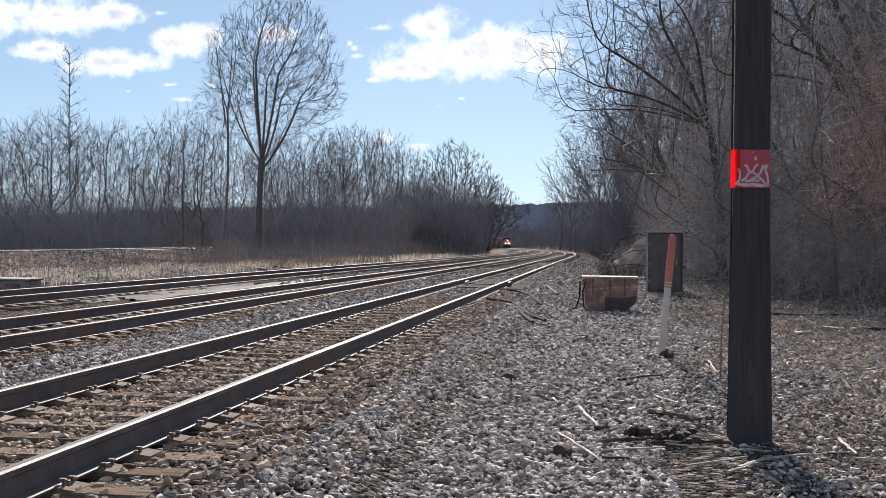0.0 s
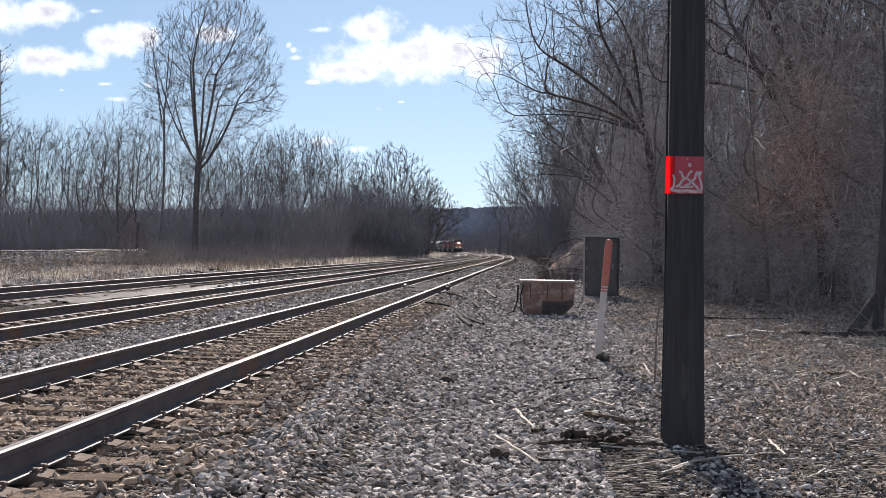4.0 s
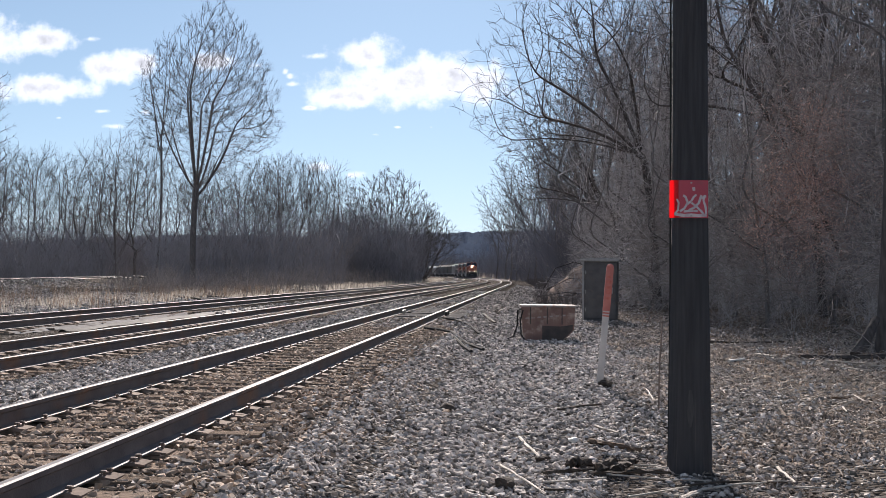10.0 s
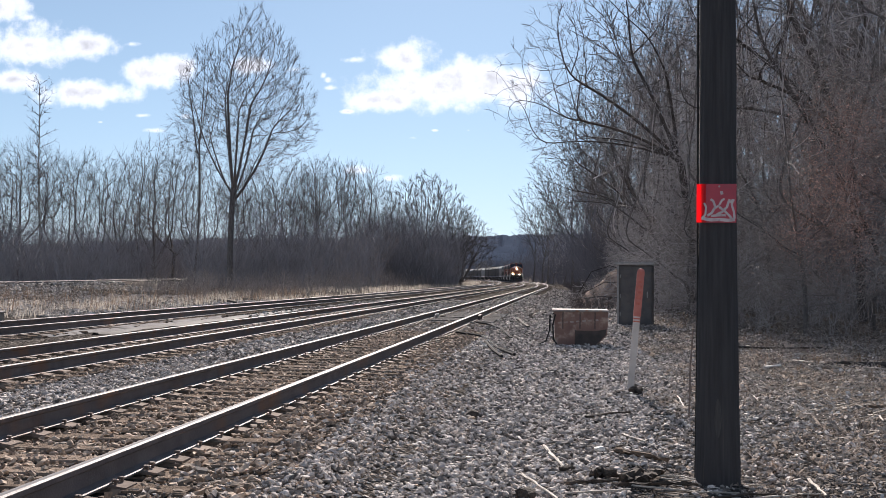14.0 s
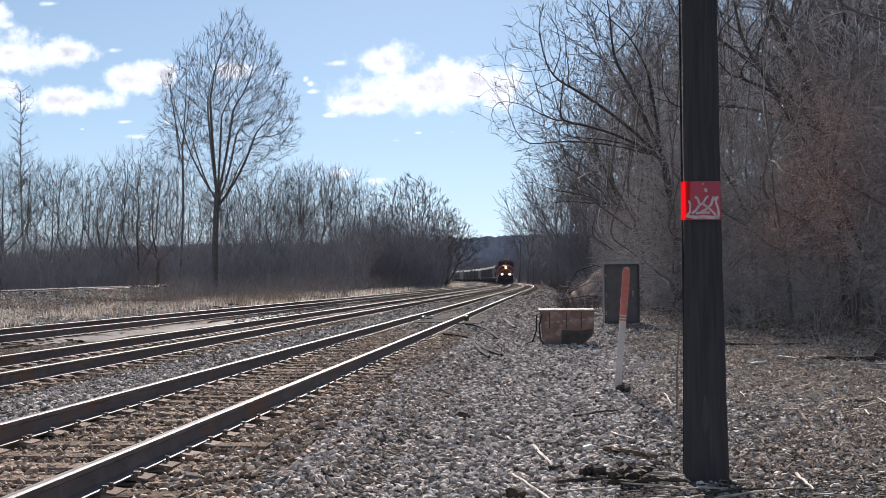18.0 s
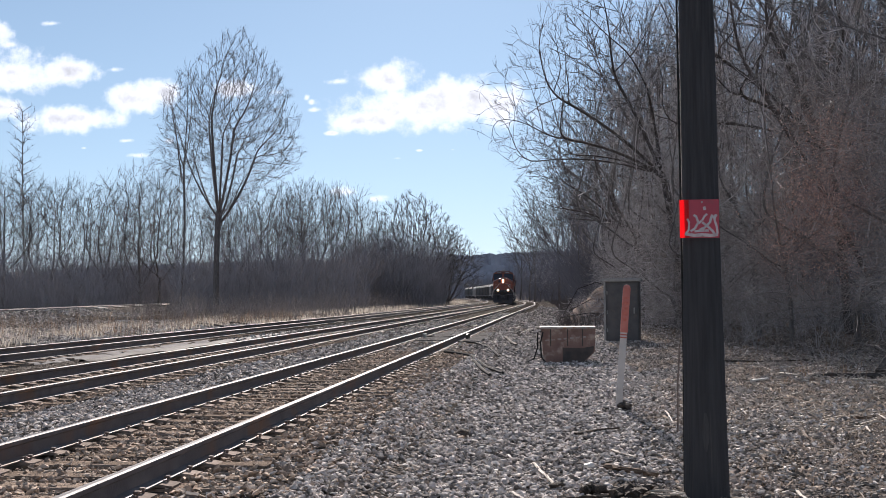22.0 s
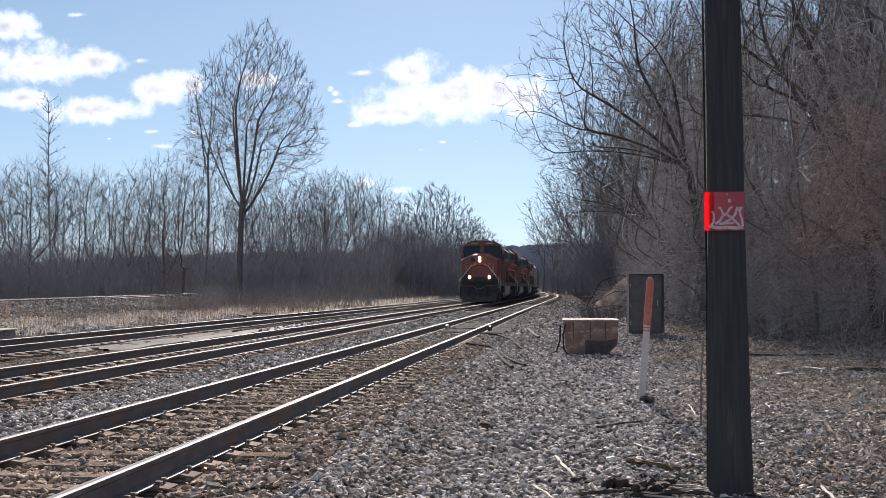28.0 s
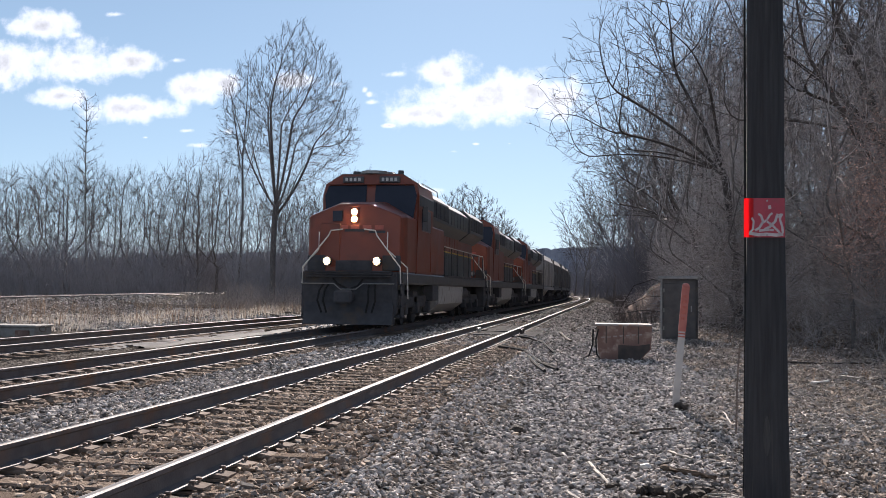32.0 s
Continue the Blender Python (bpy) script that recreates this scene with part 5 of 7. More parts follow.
def boughs(x, z, count, lean, length, az=0.0, curl=0.5, step=0.7, rise=0.0):
    """Great limbs that leave the trunk at a height, spread all round and curve upward."""
    out = []
    for k in range(count):
        a, n = az + k * 2 * math.pi / count, max(3, int(length / step))
        p, chain = Vector((x, 0, z + rise * k)), []
        for i in range(n):
            tilt = radians(lean * (1 - curl * i / n))
            p = p + Vector((math.sin(tilt) * math.cos(a), math.sin(tilt) * math.sin(a), math.cos(tilt))) * step
            chain.append(tuple(p))
        out.append(chain)
    return out


def straight(height, lean=(0.0, 0.0), bow=0.0, step=0.8, base=(0.0, 0.0)):
    """A stem's points from below the ground up."""
    n = max(3, int(height / step))
    return [(base[0] + lean[0] * k / n + bow * math.sin(math.pi * k / n), base[1] + lean[1] * k / n, -0.2 + (height + 0.2) * k / n) for k in range(n + 1)]



def spec(height, radius, step, wobble, up, kids, angle, ratio, fall, start, least=0.012, thick=0.03, spread=5):
    return dict(height=height, radius=radius, step=step, wobble=wobble, up=up, kids=kids, angle=angle, ratio=ratio, fall=fall, start=start, least=least, thick=thick, spread=spread)


FOREST = spec(18, 0.19, (1.5, 1.1, 0.9, 0.9), (0.04, 0.05, 0.07, 0.09), (0.02, 0.05, 0.05, 0.03), (16, 7, 3), (40, 34, 34), (0.50, 0.46, 0.6), (0.55, 0.45, 0.3), (0.25, 0.2, 0.15), 0.023)
FORKED = spec(11, 0.22, (1.3, 1.2, 0.9, 0.8), (0.05, 0.05, 0.07, 0.09), (0.01, 0.04, 0.05, 0.03), (7, 10, 4), (32, 36, 34), (0.90, 0.38, 0.5), (0.15, 0.45, 0.3), (0.40, 0.2, 0.15), 0.023)
SAPLING = spec(10, 0.07, (1.2, 0.8, 0.7), (0.05, 0.07, 0.09), (0.03, 0.05, 0.04), (13, 4), (40, 38), (0.40, 0.5), (0.5, 0.35), (0.2, 0.2), 0.020)
SHRUB = spec(3.4, 0.024, (0.5, 0.4, 0.35), (0.12, 0.14, 0.16), (0.01, 0.0, -0.01), (11, 6), (42, 44), (0.45, 0.55), (0.45, 0.4), (0.15, 0.1), 0.005, 0.016)
THIN = spec(27, 0.16, (1.4, 0.8, 0.7), (0.02, 0.10, 0.12), (0.02, 0.02, 0.02), (40, 6), (52, 42), (0.14, 0.5), (0.5, 0.4), (0.50, 0.25), 0.012)



def plant(first, used, x, y, size, turn, lean=0.0):
    """Sets the tree, or a copy of it once it stands, on the ground."""
    m = pose(x, y, gz(x, y), lean, 0, turn)
    if id(first) in used:
        ob = copy_thing(first, m)
    else:
        used.add(id(first))
        ob = first
    ob.matrix_basis = m @ Matrix.Diagonal((size, size, size, 1))
    return ob


def left_woods():
    rng = random.Random(21)
    g = np.random.default_rng(22)
    used = set()
    vase = ((5, 0.8), (8, 2.8), (12, 4.9), (15, 5.2), (17.2, 3.6), (18.4, 0.8))
    broad = ((4, 1.0), (6.5, 3.8), (11, 6.2), (14, 6.3), (16.6, 4.4), (18, 0.8))
    slim_crown = ((5, 0.8), (9, 1.8), (13, 2.4), (16.5, 1.7), (18.6, 0.3))
    shapes = ((vase, 4.6, (0.6, 0), 4, 36), (broad, 3.6, (-0.8, 0), 5, 50), (slim_crown, 6.0, (0.3, 0), 3, 24), (broad, 4.4, (2.6, 0.5), 4, 46), (vase, 3.0, (-1.6, 0), 3, 34))
    kinds = [grown_tree("tree", "bare forest tree with forking ascending limbs", 100 + i, [straight(h, (d[0] * 0.15, 0), 0.15)] + boughs(d[0] * 0.15, h - 0.6, m, lean, 5.0, i * 1.1, 0.35, 0.7, 0.3),
                        crown_space(g, 850, prof, d, 0.6), 0.5, 0.5, 0.016, 2.2, 3, 1.45, limb_from=0.08, up=0.06, twist=0.34, plain=True) for i, (prof, h, d, m, lean) in enumerate(shapes)]
    backs = [build_tree("tree", "bare slender forest tree with upswept branches", FOREST, s, split=1) for s in (1,)]
    thin = [build_tree("sapling", "thin bare young tree", SAPLING, s) for s in (6, 7)]
    # the front row by hand: sideways tangent, distance, height
    for ratio, y, h in ((-0.605, 150, 19), (-0.565, 138, 18), (-0.545, 160, 20), (-0.53, 142, 20), (-0.485, 150, 19), (-0.455, 146, 18.5), (-0.43, 160, 19),
                        (-0.395, 158, 22), (-0.375, 165, 20), (-0.345, 150, 18), (-0.30, 150, 17), (-0.285, 155, 18), (-0.262, 150, 17.5), (-0.245, 150, 18), (-0.225, 165, 19.5),
                        (-0.205, 165, 19), (-0.195, 170, 19), (-0.182, 176, 17), (-0.64, 140, 18), (-0.675, 150, 19), (-0.72, 140, 18)):
        plant(rng.choice(kinds), used, ratio * y, y, h / 18.6, rng.uniform(0, 360))
    for _ in range(20):
        y = rng.uniform(160, 230)
        ratio = rng.uniform(-0.74, -0.175)
        plant(rng.choice(kinds + backs), used, ratio * y, y, rng.uniform(0.75, 1.0), rng.uniform(0, 360))
    for _ in range(16):
        y = rng.uniform(128, 175)
        ratio = rng.uniform(-0.74, -0.20)
        plant(rng.choice(thin), used, ratio * y, y, rng.uniform(0.6, 1.05), rng.uniform(0, 360))
    egg = ((10.5, 1.2), (12.5, 4.6), (15.5, 7.0), (19, 6.9), (22, 5.9), (25, 4.2), (27.4, 2.2), (28.6, 0.5))
    limbs = [straight(9.8, (0.2, 0), -0.1)] + boughs(0.2, 9.6, 3, 13, 9.5, 0.4, 0.5, 0.7, 0.3) + boughs(0.2, 8.8, 5, 38, 8.5, 0.1, 0.6, 0.7, 0.25) + boughs(0.2, 7.6, 4, 62, 6.0, 0.8, 0.45, 0.7, 0.4)
    big = grown_tree("tree", "tall bare broad-crowned tree with ascending limbs", 53, limbs, crown_space(g, 4400, egg, (0.9, 0), 0.5) + (1.3, 0, 0), 0.42, 0.37,
                     0.0115, 2.2, 5, 0.8, limb_from=0.075, up=0.14, reach=6.0, twist=0.38, plain=True)
    plant(big, used, -35.1, 110, 1.035, 0)
    tall = ((13.5, 0.4), (17, 2.2), (21, 2.9), (25, 2.6), (28.5, 1.4), (30.0, 0.3))
    slim = grown_tree("tree", "tall slim bare tree with a long straight trunk", 32, [straight(17.0, (0.5, 0), 0.35)] + boughs(0.5, 13.5, 3, 20, 7.0, 0.3, 0.6, 0.7, 0.8) + boughs(0.5, 16.8, 3, 14, 7.0, 1.2), crown_space(g, 900, tall, (1.0, 0), 0.55), 0.45, 0.42,
                      0.0125, 2.25, 4, 0.8, limb_from=0.06, up=0.16, twist=0.36, plain=True)
    plant(slim, used, -44.4, 125, 1.0, 0)
    pale = build_tree("tree", "very thin bare tree with a pale trunk", THIN, 33, bark=M_BARK_PALE, split=1)
    plant(pale, used, -71.0, 140, 1.0, 0)
    half_ball = ((4.5, 7.6), (8, 8.6), (12, 8.2), (15.5, 6.4), (18, 3.9), (19.6, 1.2), (20, 0.3))
    fan = [[(0, 0, -0.2), (0, 0, 0.3), (0, 0, 0.8)]] + boughs(0, 0.6, 4, 12, 9.0, 0.3, 0.2) + boughs(0, 0.5, 7, 34, 8.5, 0.0, 0.25) + boughs(0, 0.4, 8, 58, 7.5, 0.4, 0.4)
    dome = grown_tree("tree", "dense dome-shaped bare tree with many stems", 34, fan, crown_space(g, 2600, half_ball, (0, 0), 0.42), 0.5, 0.5, 0.024, 2.4, 7, 1.0, limb_from=0.10, up=0.05, twist=0.4, plain=True)
    plant(dome, used, -25.4, 190, 1.0, 0)
    plant(dome, used, -19.6, 196, 0.70, 130)
    arched = build_tree("tree", "bare tree leaning far over towards the track", FORKED, 36, stems=((0, 0, (38, 0.0), 0.7), (0, 0, 8, 0.6)), split=2)
    plant(arched, used, -34.0, 270, 1.0, 0)
    for ratio, y, s in ((-0.15, 240, 0.9), (-0.13, 260, 0.8), (-0.115, 300, 0.8), (-0.11, 330, 0.8), (-0.10, 380, 0.9)):
        plant(rng.choice(kinds), used, ratio * y - 8, y, s, rng.uniform(0, 360))
    return kinds, used


WOOD_KINDS, PLANTED = left_woods()


def brush_mass(name, label, count, place, height, seed, mat, twigs=3, least=0.02, category="thicket"):
    """A tangle of stems over a stretch of ground, as one mass."""
    rng = random.Random(seed)
    segs = []
    for _ in range(count):
        x, y = place(rng)
        z = gz(x, y)
        h = height * rng.uniform(0.45, 1.1) * (1 + 0.28 * math.sin(x / 7.0 + seed) * math.cos(x / 17.0 + y / 23.0))
        p = Vector((x, y, z - 0.05))
        d = Vector((rng.gauss(0, 0.22), rng.gauss(0, 0.22), 1)).normalized()
        r = max(least, h * 0.0032)
        for i in range(3):
            d = Vector((d.x + rng.gauss(0, 0.16), d.y + rng.gauss(0, 0.16), d.z)).normalized()
            q = p + d * h / 3
            segs.append((*p, *q, r * (1 - 0.28 * i), r * (0.72 - 0.28 * i) + 0.003, 0))
            for _ in range(twigs):
                e = (d + Vector((rng.gauss(0, 0.8), rng.gauss(0, 0.8), rng.uniform(0, 0.8)))).normalized()
                b = p.lerp(q, rng.random())
                segs.append((*b, *(b + e * h * rng.uniform(0.12, 0.34)), r * 0.55, r * 0.3, 1))
            p = q
    v, f = tubes(segs, 3)
    return tagged(mesh_object(name, v, f, mat), label, category, kind="stuff")


def left_front(rng):
    r = rng.uniform(-0.76, -0.175)
    y = rng.uniform(118, 215)
    if r < -0.36:
        y = max(y, 25 / (-r - 0.225) + rng.uniform(0, 20))
    return r * y, y


def dome_foot(rng):
    y = rng.uniform(160, 230)
    return rng.uniform(-0.19, -0.103) * y, y


def left_back(rng):
    y = rng.uniform(190, 420)
    return (rng.uniform(-0.70, -0.16) - max(0, y - 260) * 0.0003) * y, y


brush_mass("thicket", "dense dark thicket of bare saplings and brush at the foot of the woods", 5200, left_front, 7.6, 41, M_WOODS, 4, 0.042)
brush_mass("thicket", "dense dark brush round the feet of the dome-shaped trees", 1400, dome_foot, 9.5, 50, M_WOODS, 4, 0.045)
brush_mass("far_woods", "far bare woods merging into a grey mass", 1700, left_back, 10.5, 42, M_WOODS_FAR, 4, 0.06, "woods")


def brown_bush(rng):
    y = rng.uniform(148, 176)
    return (-0.198 + rng.gauss(0, 0.012)) * y, y


brush_mass("bush", "large rounded brown bush at the end of the woods", 800, brown_bush, 6.6, 56, M_TWIG_RED, 6, 0.022, "bush")


def curve_side(rng):
    y = rng.uniform(230, 560)
    return -17.5 + float(bend(y)) - rng.uniform(5, 62), y


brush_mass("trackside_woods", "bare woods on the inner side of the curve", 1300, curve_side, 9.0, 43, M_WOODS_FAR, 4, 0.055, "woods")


def red_brush(rng):
    y = rng.uniform(62, 250) if rng.random() < 0.75 else rng.uniform(75, 120)
    lim = -17.5 + float(bend(y))
    return max(lim - abs(rng.gauss(0, 11)) - rng.uniform(0, 3), (-0.34 - 0.07 * rng.random() ** 2) * y), y


brush_mass("low_brush", "low russet brush and dead weeds beside the third track", 2600, red_brush, 2.0, 44, M_TWIG_RED, 4, 0.011, "brush")


def right_verge(rng):
    y = 52 + 150 * rng.random() ** 1.4
    return 0.2 + abs(rng.gauss(0, 2.2)) + float(bend(y)), y


brush_mass("low_brush", "low grey-brown weeds and brambles along the near track", 1700, right_verge, 0.9, 51, M_TWIG, 5, 0.010, "brush")


def right_back(rng):
    y = rng.uniform(42, 250)
    return 7.5 + float(bend(y)) * 0.8 + abs(rng.gauss(0, 9)) + max(0, 40 - y) * 0.12, y


def right_far(rng):
    y = 105 + 500 * rng.random() ** 1.5
    return 0.4 + float(bend(y)) + rng.uniform(1.5, 10 + y * 0.08), y


brush_mass("thicket", "dense brown thicket along the wooded side", 2600, right_back, 7.0, 45, M_TWIG_PALE, 4, 0.011)


def right_deep(rng):
    y = rng.uniform(44, 130)
    return rng.uniform(0.17, 0.46) * y + 1.5, y


# the dark material carries the shade of the wood's depth in its colour
brush_mass("thicket", "bare thicket deep inside the wood, its shade in the dark colour", 1500, right_deep, 11.0, 54, M_WOODS_FAR, 4, 0.03)
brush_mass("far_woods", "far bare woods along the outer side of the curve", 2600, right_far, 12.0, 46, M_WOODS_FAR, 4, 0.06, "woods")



def tangle(name, label, count, place, seed, mat, r0=0.005, r1=0.011, category="vines", least=0.35, most=1.7):
    """Arching dead vines and twigs that fill the face of the wood, as one mass."""
    rng = random.Random(seed)
    segs = []
    for _ in range(count):
        p = place(rng)
        az, el = rng.uniform(0, 6.28), rng.gauss(0.35, 0.5)
        d = Vector((math.cos(az) * math.cos(el), math.sin(az) * math.cos(el), math.sin(el)))
        ln, r = least + (most - least) * rng.random() ** 1.6, rng.uniform(r0, r1)
        for i in range(4):
            q = p + d * ln / 4
            segs.append((*p, *q, r * (1 - 0.2 * i), r * (0.8 - 0.2 * i) + 0.001))
            if i:
                e = Vector((d.x + rng.gauss(0, 0.6), d.y + rng.gauss(0, 0.6), d.z + rng.gauss(0, 0.6))).normalized()
                segs.append((*p, *(p + e * ln * rng.uniform(0.1, 0.28)), r * 0.6, r * 0.35))
            d = Vector((d.x + rng.gauss(0, 0.15), d.y + rng.gauss(0, 0.15), d.z - 0.20 + rng.gauss(0, 0.12))).normalized()
            p = q
    v, f = tubes(segs, 3)
    return tagged(mesh_object(name, v, f, mat), label, category, kind="stuff")


def wood_face(rng):
    """Points in ragged clumps along the near face of the wood."""
    if not CLUMPS:
        r = random.Random(7)
        for _ in range(210):
            y = 24 + 60 * r.random() ** 1.6
            x = 4.9 + max(0, 36 - y) * 0.22 + abs(r.gauss(0, 1.8))
            top = 2.2 + 7.0 * min(1, (x - 4.0 - max(0, 36 - y) * 0.22) / 2.6)
            CLUMPS.append((x, y, 0.9 + (top - 0.9) * r.random(), r.uniform(0.35, 0.95)))
    x, y, up, size = rng.choice(CLUMPS)
    x, y = x + rng.gauss(0, size * 0.7), y + rng.gauss(0, size)
    return Vector((x, y, max(gz(x, y), gz(x, y) + up + rng.gauss(0, size * 0.6))))


CLUMPS = []


def clinging_leaves():
    """Small dead leaves that still hang in the vines, thickest in one russet curtain."""
    r = random.Random(57)
    g = np.random.default_rng(58)
    pts = []
    hang = [(6.7 + r.gauss(0, 0.65), 27 + r.gauss(0, 0.8), r.uniform(1.7, 5.2), r.uniform(0.25, 0.6)) for _ in range(46)]
    for _ in range(15000):
        x, y, z, size = r.choice(hang)
        pts.append((x + r.gauss(0, size), y + r.gauss(0, size), z + r.gauss(0, size)))
    for _ in range(1800):
        pts.append(tuple(wood_face(r)))
    c = np.array(pts)
    n = len(c)
    a, b = g.normal(size=(n, 3)), g.normal(size=(n, 3))
    a /= np.linalg.norm(a, axis=1)[:, None]
    b -= a * (a * b).sum(1)[:, None]
    b /= np.linalg.norm(b, axis=1)[:, None]
    ln = g.uniform(0.011, 0.030, (n, 1))
    v = np.stack([c - a * ln, c - b * ln * 0.45, c + a * ln, c + b * ln * 0.45 + a * ln * 0.2], 1).reshape(-1, 3)
    k = 4 * np.arange(n)[:, None]
    tagged(mesh_object("dead_leaves", v, np.concatenate([k + [0, 1, 2], k + [0, 2, 3]]), M_LEAF_RUSSET), "russet dead leaves clinging to the vines at the wood's edge", "leaves", kind="stuff")


clinging_leaves()
tangle("vine_tangle", "tangle of dead vines and fine twigs hanging over the wood's edge", 8000, wood_face, 48, M_TWIG_RED, most=2.6)


def wood_floor(rng):
    y = rng.uniform(18.5, 34)
    x = 3.0 + 6.5 * rng.random() + max(0, 27 - y) * 0.1
    return Vector((x, y, gz(x, y) + 0.02 + 0.12 * rng.random() ** 2.5))


tangle("fallen_branches", "brown broken branches strewn along the foot of the wood", 520, wood_floor, 53, M_TWIG_RED, 0.004, 0.010, "branches", most=1.3)


def wood_side(rng):
    y = 44 + 95 * rng.random() ** 1.3
    x = 3.4 + abs(rng.gauss(0, 2.6)) + float(bend(y))
    top = 2.0 + 8.5 * min(1, (x - 2.6) / 3.0)
    return Vector((x, y, gz(x, y) + top * rng.random() ** 1.1))


tangle("vine_tangle", "fine bare twigs filling the wood's edge along the track", 10500, wood_side, 49, M_TWIG_PALE, 0.008, 0.016)


def right_woods():
    rng = random.Random(52)
    g = np.random.default_rng(53)
    used = PLANTED
    bushy = ((1.2, 1.4), (4, 2.6), (7, 3.1), (10, 2.5), (12.2, 1.2), (13, 0.3))
    upper = ((3.0, 1.0), (6, 2.8), (9, 3.4), (11.5, 2.6), (13.5, 0.5))
    edge = [grown_tree("tree", "bare many-branched tree at the wood's edge", 110 + i, [straight(h, (d[0] * 0.2, d[1] * 0.2), 0.12, 0.4)] + boughs(d[0] * 0.2, h - 0.3, 5, 46, 3.2, i * 0.9, -0.35, 0.35, 0.2), crown_space(g, 900, prof, d, 0.5), 0.32, 0.38,
                       0.0062, 2.1, 3, 0.55, 0.28, 0.03, twig=M_TWIG_PALE, up=0.02, stray=0.09, twist=0.6) for i, (prof, h, d) in enumerate(((bushy, 1.6, (-1.2, 0.4)), (upper, 2.6, (0.8, 0.6)), (bushy, 1.2, (0.5, -0.8)), (upper, 3.2, (-1.5, -0.5))))]
    forked = [build_tree("tree", "bare forked tree in the wood", FORKED, s, split=2) for s in (14, 15)]
    for x, y, s in ((4.9, 47, 1.05), (5.9, 56, 1.1), (5.2, 66, 1.1), (4.4, 78, 1.15), (6.9, 38, 1.0), (8.4, 31, 1.0), (9.8, 27, 1.05), (12, 30, 1.1), (11, 36, 1.1), (8.8, 44, 1.1), (9, 52, 1.15), (3.8, 92, 1.2), (5.5, 104, 1.2), (3.4, 118, 1.2), (14, 40, 1.2), (12, 50, 1.2), (13, 62, 1.3), (8.5, 72, 1.3), (5.8, 58, 1.4), (7.6, 60, 1.45), (8.4, 66, 1.5), (6.4, 71, 1.4), (7.4, 50, 1.3), (4.2, 54, 1.2), (6.3, 51, 1.25), (10.4, 46, 1.35), (6.6, 31.5, 0.72), (5.4, 36.5, 0.62)):
        plant(rng.choice(edge), used, x, y, s, rng.uniform(0, 360))
    for x, y, s in ((7.2, 60, 1.0), (10, 40, 1.0), (6.0, 86, 1.0), (15, 46, 1.1), (9, 95, 1.1), (7.5, 130, 1.1), (13, 34, 1.0), (17, 55, 1.2), (10.6, 33, 1.0)):
        plant(rng.choice(forked), used, x, y, s, rng.uniform(0, 360))
    for x, y, s in ((3.0, 140, 1.15), (2.0, 165, 1.2), (0.5, 190, 1.25), (-1.0, 215, 1.25), (-3.5, 240, 1.3), (-5.2, 262, 1.3), (-7.0, 285, 1.3), (4.5, 180, 1.2), (2, 230, 1.3), (-1, 265, 1.3), (-3, 300, 1.3), (-11, 330, 1.3)):
        plant(rng.choice(forked + edge[:1]), used, x, y, s, rng.uniform(0, 360))
    for x, y, s in ((6.5, 86, 1.1), (9.0, 80, 1.15), (12.5, 88, 1.15), (16, 76, 1.1), (10.5, 98, 1.2), (14.5, 66, 1.0), (19, 84, 1.15), (21, 70, 1.1), (24, 90, 1.2), (17.5, 62, 1.0)):
        plant(rng.choice(WOOD_KINDS), used, x, y, s, rng.uniform(0, 360))
    # long limbs that arch out over the track side: the crown lies well to one side of the trunk
    arch = crown_space(g, 2000, ((6.4, 1.2), (7.2, 3.2), (8.6, 4.4), (10.5, 4.5), (13.5, 3.6), (16.2, 0.6)), (2.2, 0.0), 0.5, 1.0) + (-4.9, -0.8, 0)
    over = grown_tree("tree", "bare tree with long limbs reaching out towards the track", 17, [straight(7.4, (-0.8, 0), 0.1, 0.4)] + [boughs(-0.8, 6.8, 1, lean, ln, az, -0.45, 0.35)[0] for lean, az, ln in ((68, 3.1, 6.0), (60, 3.5, 5.5), (62, 2.6, 5.5), (42, 3.0, 6.0), (20, 2.9, 5.0), (30, 4.4, 4.5))], arch, 0.34, 0.38, 0.0075, 2.02, 4, 0.55, 0.22, 0.03, bark=M_BARK_DARK, up=-0.05, stray=0.08, twist=0.6)
    plant(over, used, 5.6, 49, 1.0, 0)
    plant(over, used, 9.6, 37, 0.9, 20)
    plant(over, used, 5.4, 76, 0.9, -10)
    high = ((6.0, 0.8), (8, 2.6), (10.5, 3.0), (13, 2.0), (14, 0.4))
    old = grown_tree("tree", "thick dark old tree at the wood's edge", 19, [straight(8.0, (0.2, 0), 0.1, 0.5)],
                     crown_space(g, 800, high, (0.5, 0), 0.55), 0.34, 0.45, 0.009, 2.05, 2, 0.6, 0.25, 0.035, bark=M_BARK_DARK, up=0.05, stray=0.14)
    plant(old, used, 6.65, 21.6, 1.0, 0)
    leaning = grown_tree("tree", "thin dark tree leaning out from the wood", 20, [straight(7.5, (-3.8, 0.4), 0.2, 0.5)], crown_space(g, 520, ((5, 0.8), (8, 2.2), (11, 2.2), (13, 0.6)), (-2.0, 0), 0.55) + (-3.0, 0.4, 0),
                         0.34, 0.45, 0.0075, 2.1, 2, 0.6, 0.2, 0.035, bark=M_BARK_DARK, up=0.08, stray=0.14)
    plant(leaning, used, 9.9, 32.5, 1.1, 0)
